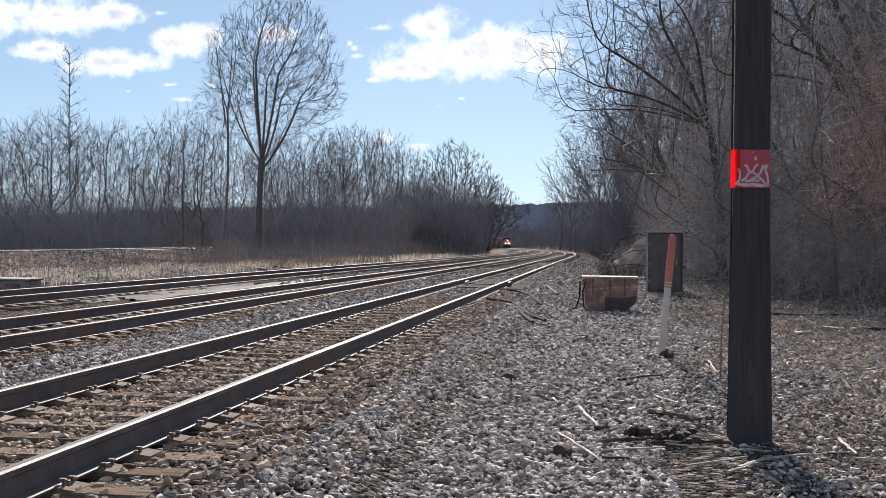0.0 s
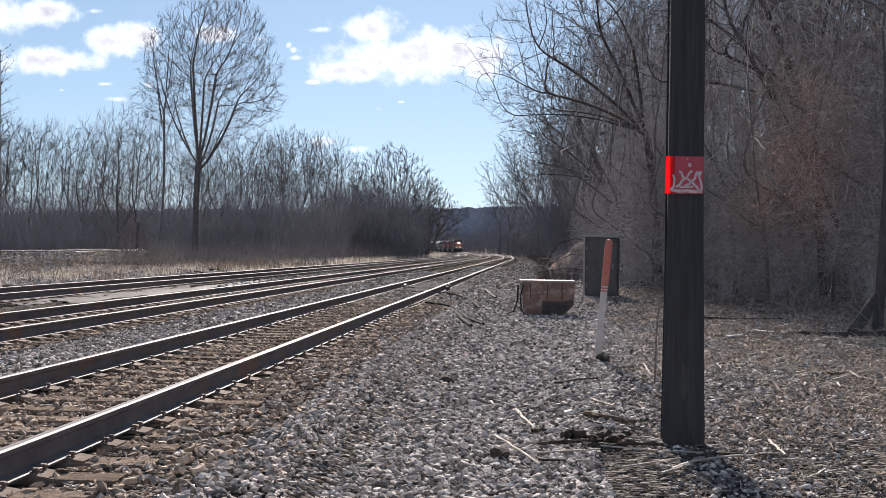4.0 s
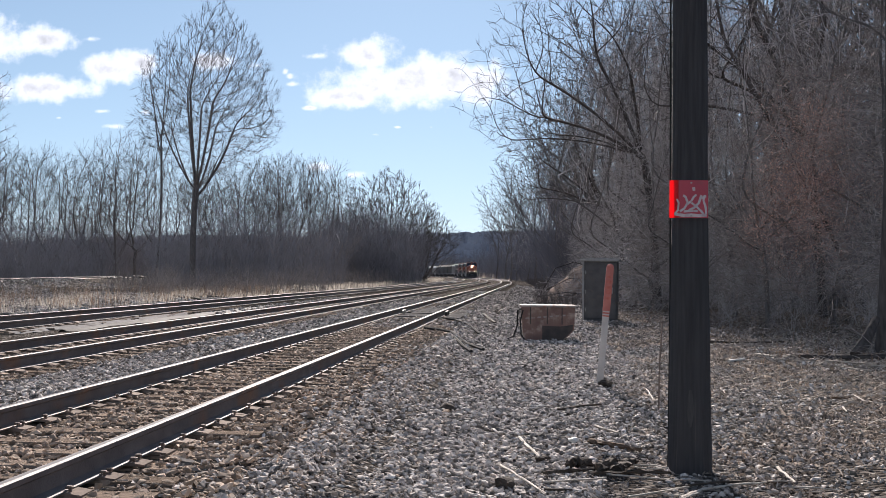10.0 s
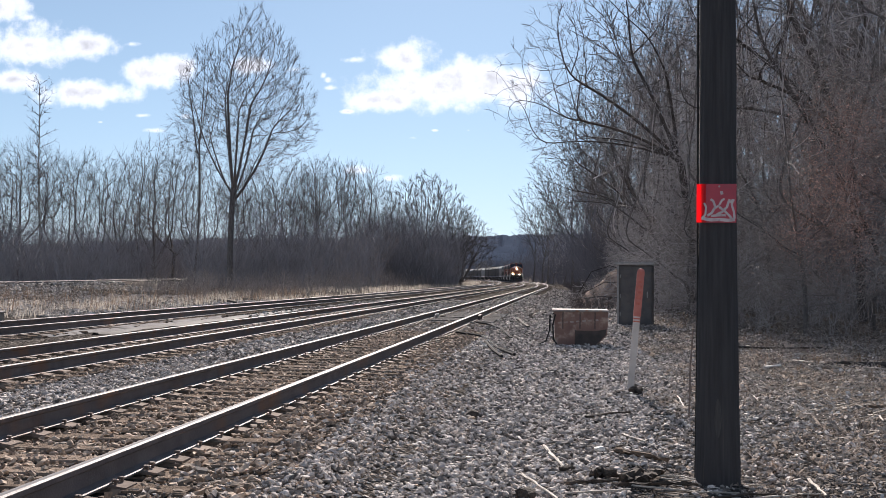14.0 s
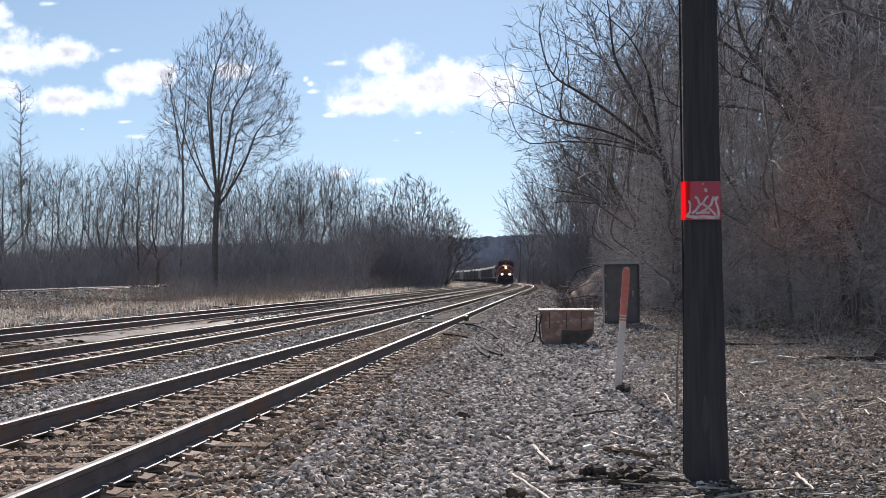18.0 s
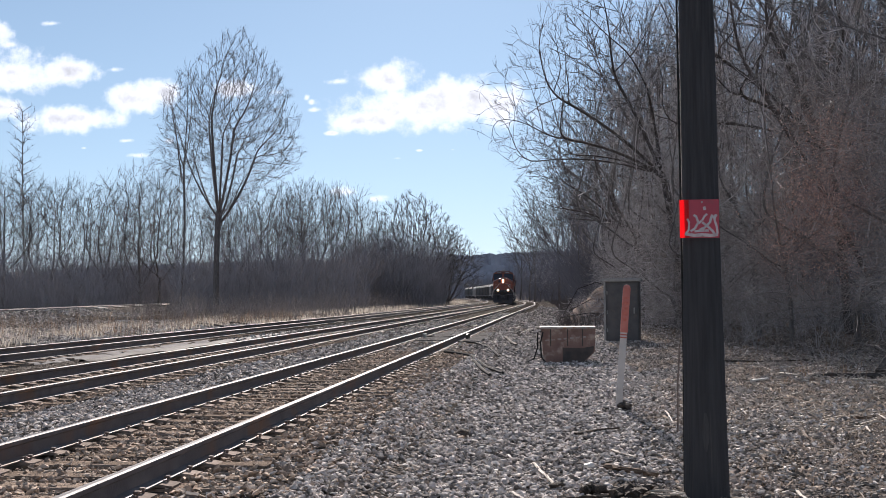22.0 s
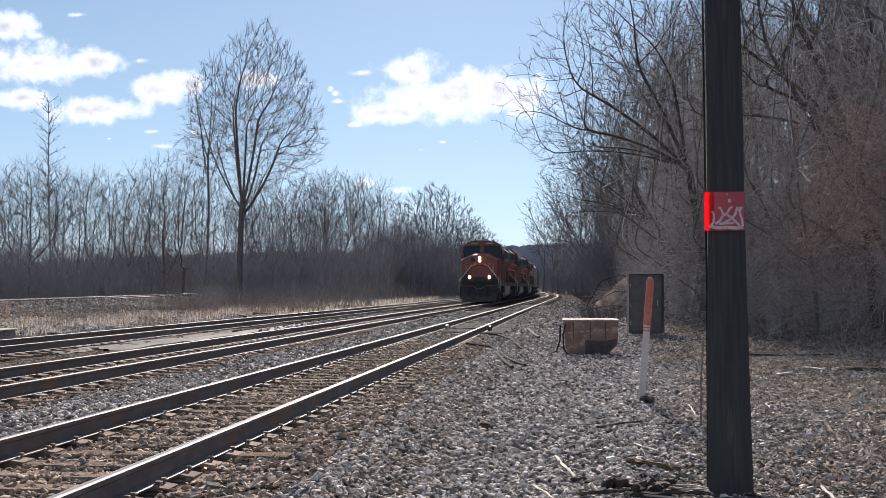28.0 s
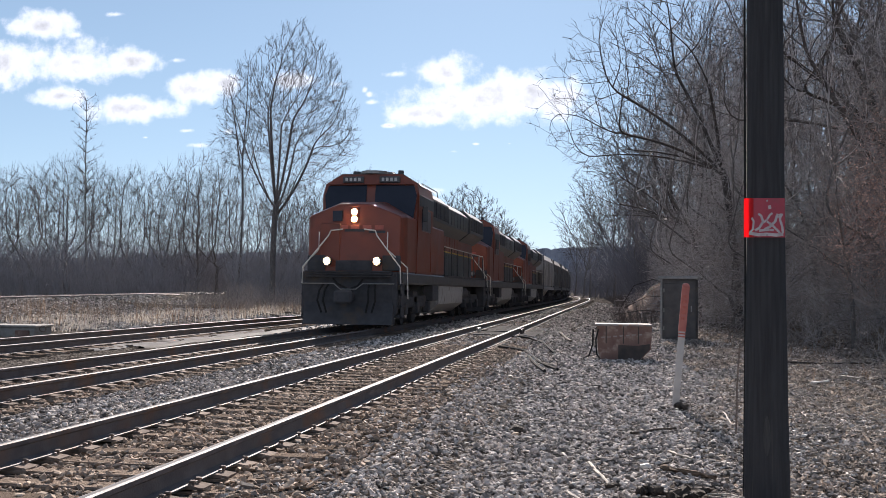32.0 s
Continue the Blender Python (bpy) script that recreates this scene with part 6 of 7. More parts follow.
    # pale twig colour here stands for sunlight that does not reach the understory
    shrubs = [build_tree("shrub", "leafless shrub tangled with dead vines, coloured pale as if sunlit", SHRUB, s, stems=tuple((rng.gauss(0, 0.35), rng.gauss(0, 0.35), rng.uniform(5, 40), rng.uniform(0.6, 1.1)) for _ in range(6)), bark=M_TWIG_PALE, twig=M_TWIG_PALE, category="shrub", stem_name="stem", group="shrubs along the wood's edge") for s in (61, 62, 63, 64)]
    for i in range(46):
        y = rng.uniform(34, 130) if i % 6 else rng.uniform(25, 34)
        x = 4.6 + abs(rng.gauss(0, 3.2)) + max(0, 36 - y) * 0.22
        plant(rng.choice(shrubs), used, x, y, rng.uniform(0.5, 1.3), rng.uniform(0, 360))


right_woods()

# ---- dead grass and litter ----


def blades(name, label, count, place, height, seed, mat, width=0.012, category="grass"):
    rng = np.random.default_rng(seed)
    xy = place(rng, count)
    n = len(xy)
    z = ground_z(xy[:, 0], xy[:, 1])
    h = height * rng.uniform(0.4, 1.15, n)
    az = rng.uniform(0, 2 * np.pi, n)
    lean = rng.normal(0, 0.28, (n, 2))
    side = np.stack([np.cos(az), np.sin(az), 0 * az], 1) * width
    base = np.column_stack([xy, z - 0.02])
    mid = base + np.column_stack([lean[:, 0] * h * 0.4, lean[:, 1] * h * 0.4, h * 0.6])
    tip = base + np.column_stack([lean[:, 0] * h, lean[:, 1] * h, h * 0.97])
    v = np.stack([base - side, base + side, mid + side * 0.7, mid - side * 0.7, tip], 1).reshape(-1, 3)
    k = 5 * np.arange(n)[:, None]
    f = np.concatenate([k + [0, 1, 2], k + [0, 2, 3], k + [3, 2, 4]])
    return tagged(mesh_object(name, v, f, mat), label, category, kind="stuff")


def tufts(x_lo, x_hi, y_lo, y_hi, n_tufts, spread):
    def place(rng, count):
        cy = rng.uniform(y_lo, y_hi, n_tufts)
        cx = rng.uniform(x_lo, x_hi, n_tufts)
        i = rng.integers(0, n_tufts, count)
        return np.stack([cx[i] + rng.normal(0, spread, count) + bend(cy[i]), cy[i] + rng.normal(0, spread * 2, count)], 1)
    return place


blades("dead_grass", "tufts of tan dead grass beside the third track", 3000, tufts(-26, -16.5, 34, 80, 70, 0.4), 0.42, 71, M_DRYGRASS, 0.012)
blades("dead_grass", "strip of tan dead grass along the curve", 3400, tufts(-24, -16.5, 90, 300, 110, 0.8), 0.6, 72, M_DRYGRASS, 0.03)
blades("dead_weeds", "thin brown weed stalks on the gravel", 1500, tufts(-33, -17.5, 36, 80, 90, 0.5), 0.95, 73, M_WEED, 0.010)


def bank_tufts(rng, count):
    y = rng.uniform(56, 135, 140)
    x = siding_x(y) + rng.uniform(3.0, 8.0, 140)
    i = rng.integers(0, 140, count)
    return np.stack([x[i] + rng.normal(0, 0.5, count), y[i] + rng.normal(0, 1.0, count)], 1)


blades("dead_grass", "pale dead grass on the bank of the siding", 900, bank_tufts, 0.35, 75, M_DRYGRASS, 0.014)
blades("dead_grass", "thin dry grass at the foot of the pole", 110, tufts(1.5, 1.9, 9.0, 9.7, 4, 0.12), 0.10, 76, M_WEED, 0.003)
blades("dead_grass", "matted dead grass at the wood's edge", 3200, tufts(3.8, 13, 19, 46, 150, 0.5), 0.22, 74, M_WEED, 0.010)


def litter_mass():
    rng = np.random.default_rng(81)
    n = 95000
    y = rng.uniform(5.5, 46, n)
    x = 0.9 + rng.gamma(2.2, 1.6, n) * (0.5 + y / 24)
    patch = np.sin(x * 1.9 + 2.1 * np.sin(y * 0.7)) + np.sin(y * 1.3 + 1.7 * np.sin(x * 1.1)) + np.sin(x * 4.3 + y * 3.1) * 0.6
    keep = rng.random(n) < (0.45 + 0.3 * patch) * np.interp(y, [6, 10], [0.4, 1.0])
    x, y = x[keep], y[keep]
    n = x.size
    z = ground_z(x, y) + rng.uniform(0.004, 0.035, n)
    az = rng.uniform(0, 2 * np.pi, n)
    grow = np.interp(y, [12, 26], [0.9, 1.6])
    ln, wd = grow * rng.uniform(0.010, 0.042, n) * np.where(rng.random(n) < 0.06, 2.2, 1.0), grow * rng.uniform(0.005, 0.018, n)
    d = np.stack([np.cos(az), np.sin(az), rng.normal(0, 0.5, n)], 1) * ln[:, None]
    s = np.stack([-np.sin(az), np.cos(az), rng.normal(0, 0.7, n)], 1) * wd[:, None]
    c = np.stack([x, y, z], 1)
    lift = np.zeros((n, 3))
    lift[:, 2] = rng.uniform(0.002, 0.014, n)
    v = np.stack([c - d, c - s + lift, c + d, c + s + lift], 1).reshape(-1, 3)
    k = 4 * np.arange(n)[:, None]
    tagged(mesh_object("leaf_litter", v, np.concatenate([k + [0, 1, 2], k + [0, 2, 3]]), M_LEAF), "brown dead leaves and bark chips on the ground", "leaf litter", kind="stuff")
    segs = []
    r2 = random.Random(82)
    for _ in range(850):
        yy = r2.uniform(6, 30)
        xx = 0.6 + r2.gammavariate(2.0, 1.6) * (0.5 + yy / 24)
        a, l2 = r2.uniform(0, 6.3), r2.uniform(0.05, 0.24)
        zz = gz(xx, yy) + 0.015
        segs.append((xx, yy, zz, xx + math.cos(a) * l2, yy + math.sin(a) * l2, zz + r2.uniform(0, 0.05), 0.006, 0.003, 0))
    for _ in range(1700):
        yy = r2.uniform(11, 27)
        xx = 2.2 + 6.0 * r2.random() + max(0, yy - 20) * 0.2
        a, l2 = r2.uniform(0, 6.3), r2.uniform(0.05, 0.28)
        zz = gz(xx, yy) + 0.015
        segs.append((xx, yy, zz, xx + math.cos(a) * l2, yy + math.sin(a) * l2, zz + r2.uniform(0.01, 0.10), 0.009, 0.004, 0))
    v, f = tubes(segs, 3)
    tagged(mesh_object("fallen_twigs", v, f, M_DRYWOOD), "pale fallen twigs strewn on the ground", "twigs", kind="stuff")


litter_mass()

# ---- things by the track ----


def utility_pole():
    o = thing("utility_pole", "dark creosoted wooden utility pole standing in gravel", "pole", pose(1.225, 8.85, -0.53))
    rng = random.Random(3)
    bm = bmesh.new()
    rings = []
    for i in range(25):
        z = 11.0 * (i / 24) ** 1.4
        r = 0.176 - 0.022 * min(1, z / 2.2) - 0.0045 * z
        rings.append([bm.verts.new(((r + rng.gauss(0, 0.0018)) * math.cos(a) - 0.006 * z * 0.6, (r + rng.gauss(0, 0.0018)) * math.sin(a), z)) for a in (2 * math.pi * k / 28 for k in range(28))])
    for a, b in zip(rings, rings[1:]):
        for k in range(28):
            bm.faces.new((a[k], a[(k + 1) % 28], b[(k + 1) % 28], b[k]))
    bm.faces.new(rings[-1])
    part("pole_shaft", bm, M_POLE, o, smooth=True)
    bm = bmesh.new()
    scar = []
    for i in range(7):
        z = 0.42 + 0.05 * i
        w = 0.16 * math.sin(math.pi * (i + 0.6) / 7.2)
        scar.append([bm.verts.new((0.172 * math.cos(a) - 0.0036 * z, 0.172 * math.sin(a), z)) for a in (-math.pi / 2 - 0.12 + w * (k / 4 - 0.5) * 2 for k in range(5))])
    for p, q in zip(scar, scar[1:]):
        for k in range(4):
            bm.faces.new((p[k], p[k + 1], q[k + 1], q[k]))
    part("worn_scar", bm, M_SCAR, o, "paler worn scar in the wood")
    part("ground_wire", tube([(-0.172, 0.02, 0.0), (-0.160, 0.02, 1.5), (-0.166, 0.02, 4.0), (-0.19, 0.02, 9.0)], 0.008, 6), M_RUBBER, o, "dark wire stapled to the pole")
    return o


utility_pole()


def pole_sign():
    """A thin red plastic plate nailed to the front of the pole, one edge standing clear of it, with a worn pale drawing of plain shapes."""
    o = thing("sign", "thin red plastic sign with worn pale markings nailed to the pole", "sign", pose(1.205, 8.85, 1.71))
    half = 0.158

    def curve(x, off=0.0):
        return (x, -0.160 - 0.006 * (1 - (x / half) ** 2) - off)

    def sheet(name, x0, x1, mat, label):
        bm = bmesh.new()
        cols = []
        for i in range(9):
            x = x0 + (x1 - x0) * i / 8
            p, q = curve(x), curve(x, 0.003)
            cols.append([bm.verts.new((*p, -0.152)), bm.verts.new((*p, 0.150)), bm.verts.new((*q, 0.150)), bm.verts.new((*q, -0.152))])
        for p, q in zip(cols, cols[1:]):
            for k in range(4):
                bm.faces.new((p[k], p[(k + 1) % 4], q[(k + 1) % 4], q[k]))
        bm.faces.new(cols[0]), bm.faces.new(cols[-1])
        bmesh.ops.recalc_face_normals(bm, faces=bm.faces)
        return part(name, bm, mat, o, label)
    sheet("plate", -half + 0.058, half - 0.026, M_SIGN, "dull red plate")
    sheet("free_edge", -half - 0.014, -half + 0.0575, M_SIGN_EDGE, "free edge of the plate, sunlight through it put into brighter red")

    def stroke(pts, width):
        bm = bmesh.new()
        prev = None
        for (x0, z0), (x1, z1) in zip(pts, pts[1:]):
            n = 5
            for i in range(n + (1 if (x1, z1) == pts[-1] else 0)):
                x, z = x0 + (x1 - x0) * i / n, z0 + (z1 - z0) * i / n
                d = Vector((x1 - x0, z1 - z0)).normalized()
                a = curve(x - d.y * width, 0.0052)
                b = curve(x + d.y * width, 0.0052)
                row = (bm.verts.new((*a, z + d.x * width)), bm.verts.new((*b, z - d.x * width)))
                if prev:
                    bm.faces.new((prev[0], row[0], row[1], prev[1]))
                prev = row
        bmesh.ops.recalc_face_normals(bm, faces=bm.faces)
        part("worn_marking", bm, M_SIGN_FADE, o)
    stroke([(-0.135, -0.118), (-0.06, -0.132), (0.0, -0.128), (0.07, -0.134), (0.120, -0.128)], 0.0125)
    stroke([(-0.132, -0.12), (-0.105, -0.09), (-0.10, -0.03), (-0.115, 0.0)], 0.0075)
    stroke([(-0.09, -0.10), (-0.055, -0.075), (-0.03, -0.03), (-0.045, 0.015), (-0.065, 0.03)], 0.0090)
    stroke([(-0.03, -0.04), (0.0, -0.015), (0.02, 0.02), (0.04, 0.035)], 0.0080)
    stroke([(-0.02, -0.09), (0.02, -0.07), (0.06, -0.03), (0.075, 0.02), (0.08, 0.03)], 0.0095)
    stroke([(0.0, -0.03), (0.04, -0.06), (0.08, -0.10), (0.095, -0.12)], 0.0090)
    stroke([(-0.06, -0.10), (0.0, -0.095), (0.05, -0.095)], 0.0090)
    stroke([(0.117, -0.12), (0.113, -0.07), (0.095, -0.01), (0.108, 0.03)], 0.0085)
    stroke([(0.085, 0.0), (0.10, 0.028), (0.117, 0.02)], 0.0070)
    stroke([(0.008, 0.078), (0.03, 0.082)], 0.0140)
    for z in (0.13, -0.135):
        a = curve(0.0, 0.004)
        part("nail", disc(a[0], a[1], z, 0.008, 0.006, "y", 8), M_STEEL, o)


pole_sign()


def marker_post():
    o = thing("marker_post", "leaning white plastic marker post with an orange sleeve", "marker post", pose(0.885, 15.2, -0.448, 0, 4.8, 0))
    prof = [(-0.045, -0.02), (0.045, -0.02), (0.045, 0.02), (-0.045, 0.02)]
    bm = prism([(a, b) for a, b in prof], 0.0, 1.13, "z")
    part("post", bm, M_WHITE_POST, o, "white post")
    sl = part("sleeve", prism([(a * 1.12, b * 1.2) for a, b in prof], 1.05, 1.66, "z"), M_ORANGE_CAP, o, "faded orange sleeve")
    dome = bmesh.new()
    bmesh.ops.create_uvsphere(dome, u_segments=14, v_segments=8, radius=0.051)
    for v in dome.verts:
        v.co = Vector((v.co.x, v.co.y * 0.55, v.co.z * 0.9 + 1.665))
    part("cap", dome, M_ORANGE_CAP, sl, smooth=True)
    for i, (w, h) in enumerate(((0.03, 0.05), (0.034, 0.06), (0.03, 0.05), (0.036, 0.05), (0.03, 0.04))):
        part("print_bar", box(-w, w, -0.0275, -0.0245, 1.21 + i * 0.075, 1.21 + i * 0.075 + h * 0.8), M_DARKMARK, sl)
    for z in (1.01, 0.97):
        part("band", prism([(a * 1.04, b * 1.1) for a, b in prof], z, z + 0.02, "z"), M_DARKMARK, o)


marker_post()


def greaser_tank():
    """Rusty steel hopper with a pale lid, a wide body cut in below."""
    o = thing("grease_tank", "rusty steel track-lubricator tank with a pale lid standing on gravel", "tank", pose(0.31, 25.2, -0.44, 0, 0, 2))
    prof = [(-0.55, 0.02), (0.36, 0.02), (0.62, 0.34), (0.64, 1.0), (-0.63, 1.0), (-0.60, 0.3)]
    body = part("body", prism(prof, -0.05, 0.75), M_CRATE, o, "rust-red steel body")
    part("tar_stain", prism([(-0.14, 0.03), (0.345, 0.03), (0.585, 0.34), (0.6, 0.50), (0.3, 0.44), (-0.14, 0.46)], -0.056, -0.052), M_CRATE_DARK, body, "black grease stain")
    lid = part("lid", box(-0.67, 0.66, -0.10, 0.80, 1.0, 1.06, 0.012), M_LID, o, "pale worn lid")
    part("hinge", box(-0.2, 0.2, 0.78, 0.84, 0.96, 1.03), M_STEEL, lid)
    for x in (-0.42, -0.02, 0.33):
        part("seam", box(x - 0.012, x + 0.012, -0.066, -0.05, 0.5, 1.0), M_CRATE_DARK, body)
    for i in range(7):
        x = -0.47 + i * 0.145
        part("paint_fleck", box(x, x + 0.09, -0.057, -0.051, 0.70, 0.745, m=pose(0, 0, 0, 0, -6, 0)), M_LID, body)
    part("skid", box(-0.62, 0.45, 0.0, 0.1, -0.03, 0.05, 0.01), M_CRATE_DARK, o)
    part("hose", tube([(-0.63, 0.1, 0.94), (-0.72, 0.05, 0.9), (-0.73, 0.0, 0.45), (-0.82, -0.1, 0.14), (-1.0, -0.2, 0.05), (-1.5, -0.4, 0.04)], 0.022), M_RUBBER, o, "black grease hose")
    part("hose", tube([(-0.60, -0.08, 0.92), (-0.66, -0.1, 0.6), (-0.64, -0.12, 0.2), (-0.55, -0.3, 0.04)], 0.02), M_RUBBER, o)
    for ob in o.children_recursive:
        ob.data.transform(Matrix.Diagonal((0.97, 1, 0.785, 1)))


greaser_tank()


def relay_cabinet():
    o = thing("relay_cabinet", "tall grey steel signal cabinet with an overhanging roof", "cabinet", pose(2.3, 37.2, -0.46, 0, 0, -8))
    body = part("body", box(-0.61, 0.54, -0.42, 0.42, 0.0, 2.02, 0.02), M_CABINET, o)
    part("roof", box(-0.69, 0.62, -0.52, 0.52, 2.02, 2.125, 0.02), M_CABINET_PALE, o, "paler overhanging roof")
    part("door", box(-0.50, 0.50, -0.445, -0.42, 0.10, 1.88, 0.012), M_CABINET, body)
    part("door_handle", box(0.36, 0.40, -0.475, -0.44, 0.95, 1.15, 0.01), M_STEEL, body)
    # added pale strip, the light on the left side put into its colour
    part("corner_post", box(-0.625, -0.56, -0.455, -0.40, 0.0, 2.02, 0.008), M_CABINET_PALE, body)
    for z in (0.4, 1.0, 1.65):
        part("hinge", disc(-0.51, -0.45, z, 0.018, 0.12, "z", 8), M_STEEL, body)
    part("plinth", box(-0.67, 0.60, -0.48, 0.48, -0.12, 0.0, 0.02), M_CONCRETE, o)


relay_cabinet()


def concrete_vault():
    o = thing("concrete_vault", "low concrete cable vault with a flat lid beside the siding", "cable vault", pose(-18.75, 31.6, -0.52, 0, 0, 4))
    part("walls", box(-1.3, 1.3, -0.6, 0.6, 0.0, 0.36, 0.03), M_CONCRETE, o)
    part("lid", box(-1.35, 1.35, -0.64, 0.64, 0.36, 0.43, 0.02), M_CONCRETE, o, "pale concrete lid")
    part("conduit_box", box(0.72, 1.15, -0.72, -0.6, 0.05, 0.28, 0.02), M_CRATE, o, "rusty conduit box")
    part("lifting_ring", tube([(1.42 + 0.1 * math.sin(a), -0.3, 0.32 + 0.09 * math.cos(a)) for a in (2 * math.pi * k / 10 for k in range(11))], 0.016), M_SPIKE, o)


concrete_vault()


def lubricator_mats():
    for x0, x1, y0, y1, lab in ((-4.02, -3.05, 32.0, 40.0, "between the near rails"), (-2.62, -2.1, 31.0, 39.0, "outside the near rail"), (-5.1, -4.45, 32.5, 40.0, "outside the far rail")):
        rng = random.Random(int(-x0 * 10))
        bm = bmesh.new()
        n = 12
        rows = [[bm.verts.new((x + rng.gauss(0, 0.02), y0 + (y1 - y0) * i / n + rng.gauss(0, 0.05), -0.168 + rng.gauss(0, 0.008))) for x in (x0, (x0 + x1) / 2, x1)] for i in range(n + 1)]
        for a, b in zip(rows, rows[1:]):
            for k in range(2):
                bm.faces.new((a[k], a[k + 1], b[k + 1], b[k]))
        ext = bmesh.ops.extrude_face_region(bm, geom=list(bm.faces))
        bmesh.ops.translate(bm, vec=(0, 0, -0.03), verts=[g for g in ext["geom"] if isinstance(g, bmesh.types.BMVert)])
        bmesh.ops.recalc_face_normals(bm, faces=bm.faces)
        tagged(part("track_mat", bm, M_MAT), "dusty grey grease-catching mat lying " + lab, "track mat", group="track mats")


lubricator_mats()


def mud_patch(centre, y0, y1, width, mat, label, seed, top):
    rng = random.Random(seed)
    bm = bmesh.new()
    n = 40
    rows = []
    for i in range(n + 1):
        y = y0 + (y1 - y0) * i / n
        w = width * math.sin(math.pi * min(1, (i + 1.5) / n)) ** 0.6 * rng.uniform(0.75, 1.1) + 0.05
        c = centre + 0.10 * math.sin(i * 0.8)
        rows.append([bm.verts.new((c + w * k * 0.5, y, top - 0.05 * k * k + rng.gauss(0, 0.006))) for k in (-1, -0.5, 0, 0.5, 1)])
    for a, b in zip(rows, rows[1:]):
        for k in range(4):
            bm.faces.new((a[k], a[k + 1], b[k + 1], b[k]))
    bmesh.ops.recalc_face_normals(bm, faces=bm.faces)
    tagged(part("mud_patch", bm, mat, smooth=True), label, "mud", kind="structure")


mud_patch(-10.90, 21.6, 34.6, 0.75, M_MUD, "smooth patch of dried grey mud between two tracks", 91, -0.183)
mud_patch(-10.32, 23.0, 43.0, 0.55, M_WET_MUD, "dark wet mud and spilt grease beside the dried patch", 92, -0.19)


def rail_lubricator():
    o = thing("rail_lubricator", "small steel grease applicator clamped to the rail", "rail lubricator", pose(-4.12, 34.3, -0.20))
    part("applicator_bar", box(-0.03, 0.03, -0.35, 0.35, 0.06, 0.14, 0.01), M_STEEL, o)
    part("clamp", box(-0.06, 0.06, -0.1, 0.1, 0.0, 0.16, 0.015), M_WHITE_LITTER, o, "pale clamp")
    part("grease_line", tube([(0.02, 0, 0.08), (0.4, -0.2, 0.03), (0.9, -0.2, 0.05), (1.36, -0.3, 0.02)], 0.015), M_RUBBER, o)
    p = thing("rail_lubricator", "small dark grease applicator clamped to the near rail", "rail lubricator", pose(-2.66, 33.0, -0.20))
    part("applicator_bar", box(-0.03, 0.05, -0.3, 0.3, 0.02, 0.16, 0.012), M_CRATE_DARK, p)
    part("clamp", box(-0.05, 0.08, -0.08, 0.08, -0.02, 0.19, 0.015), M_CRATE_DARK, p)


rail_lubricator()


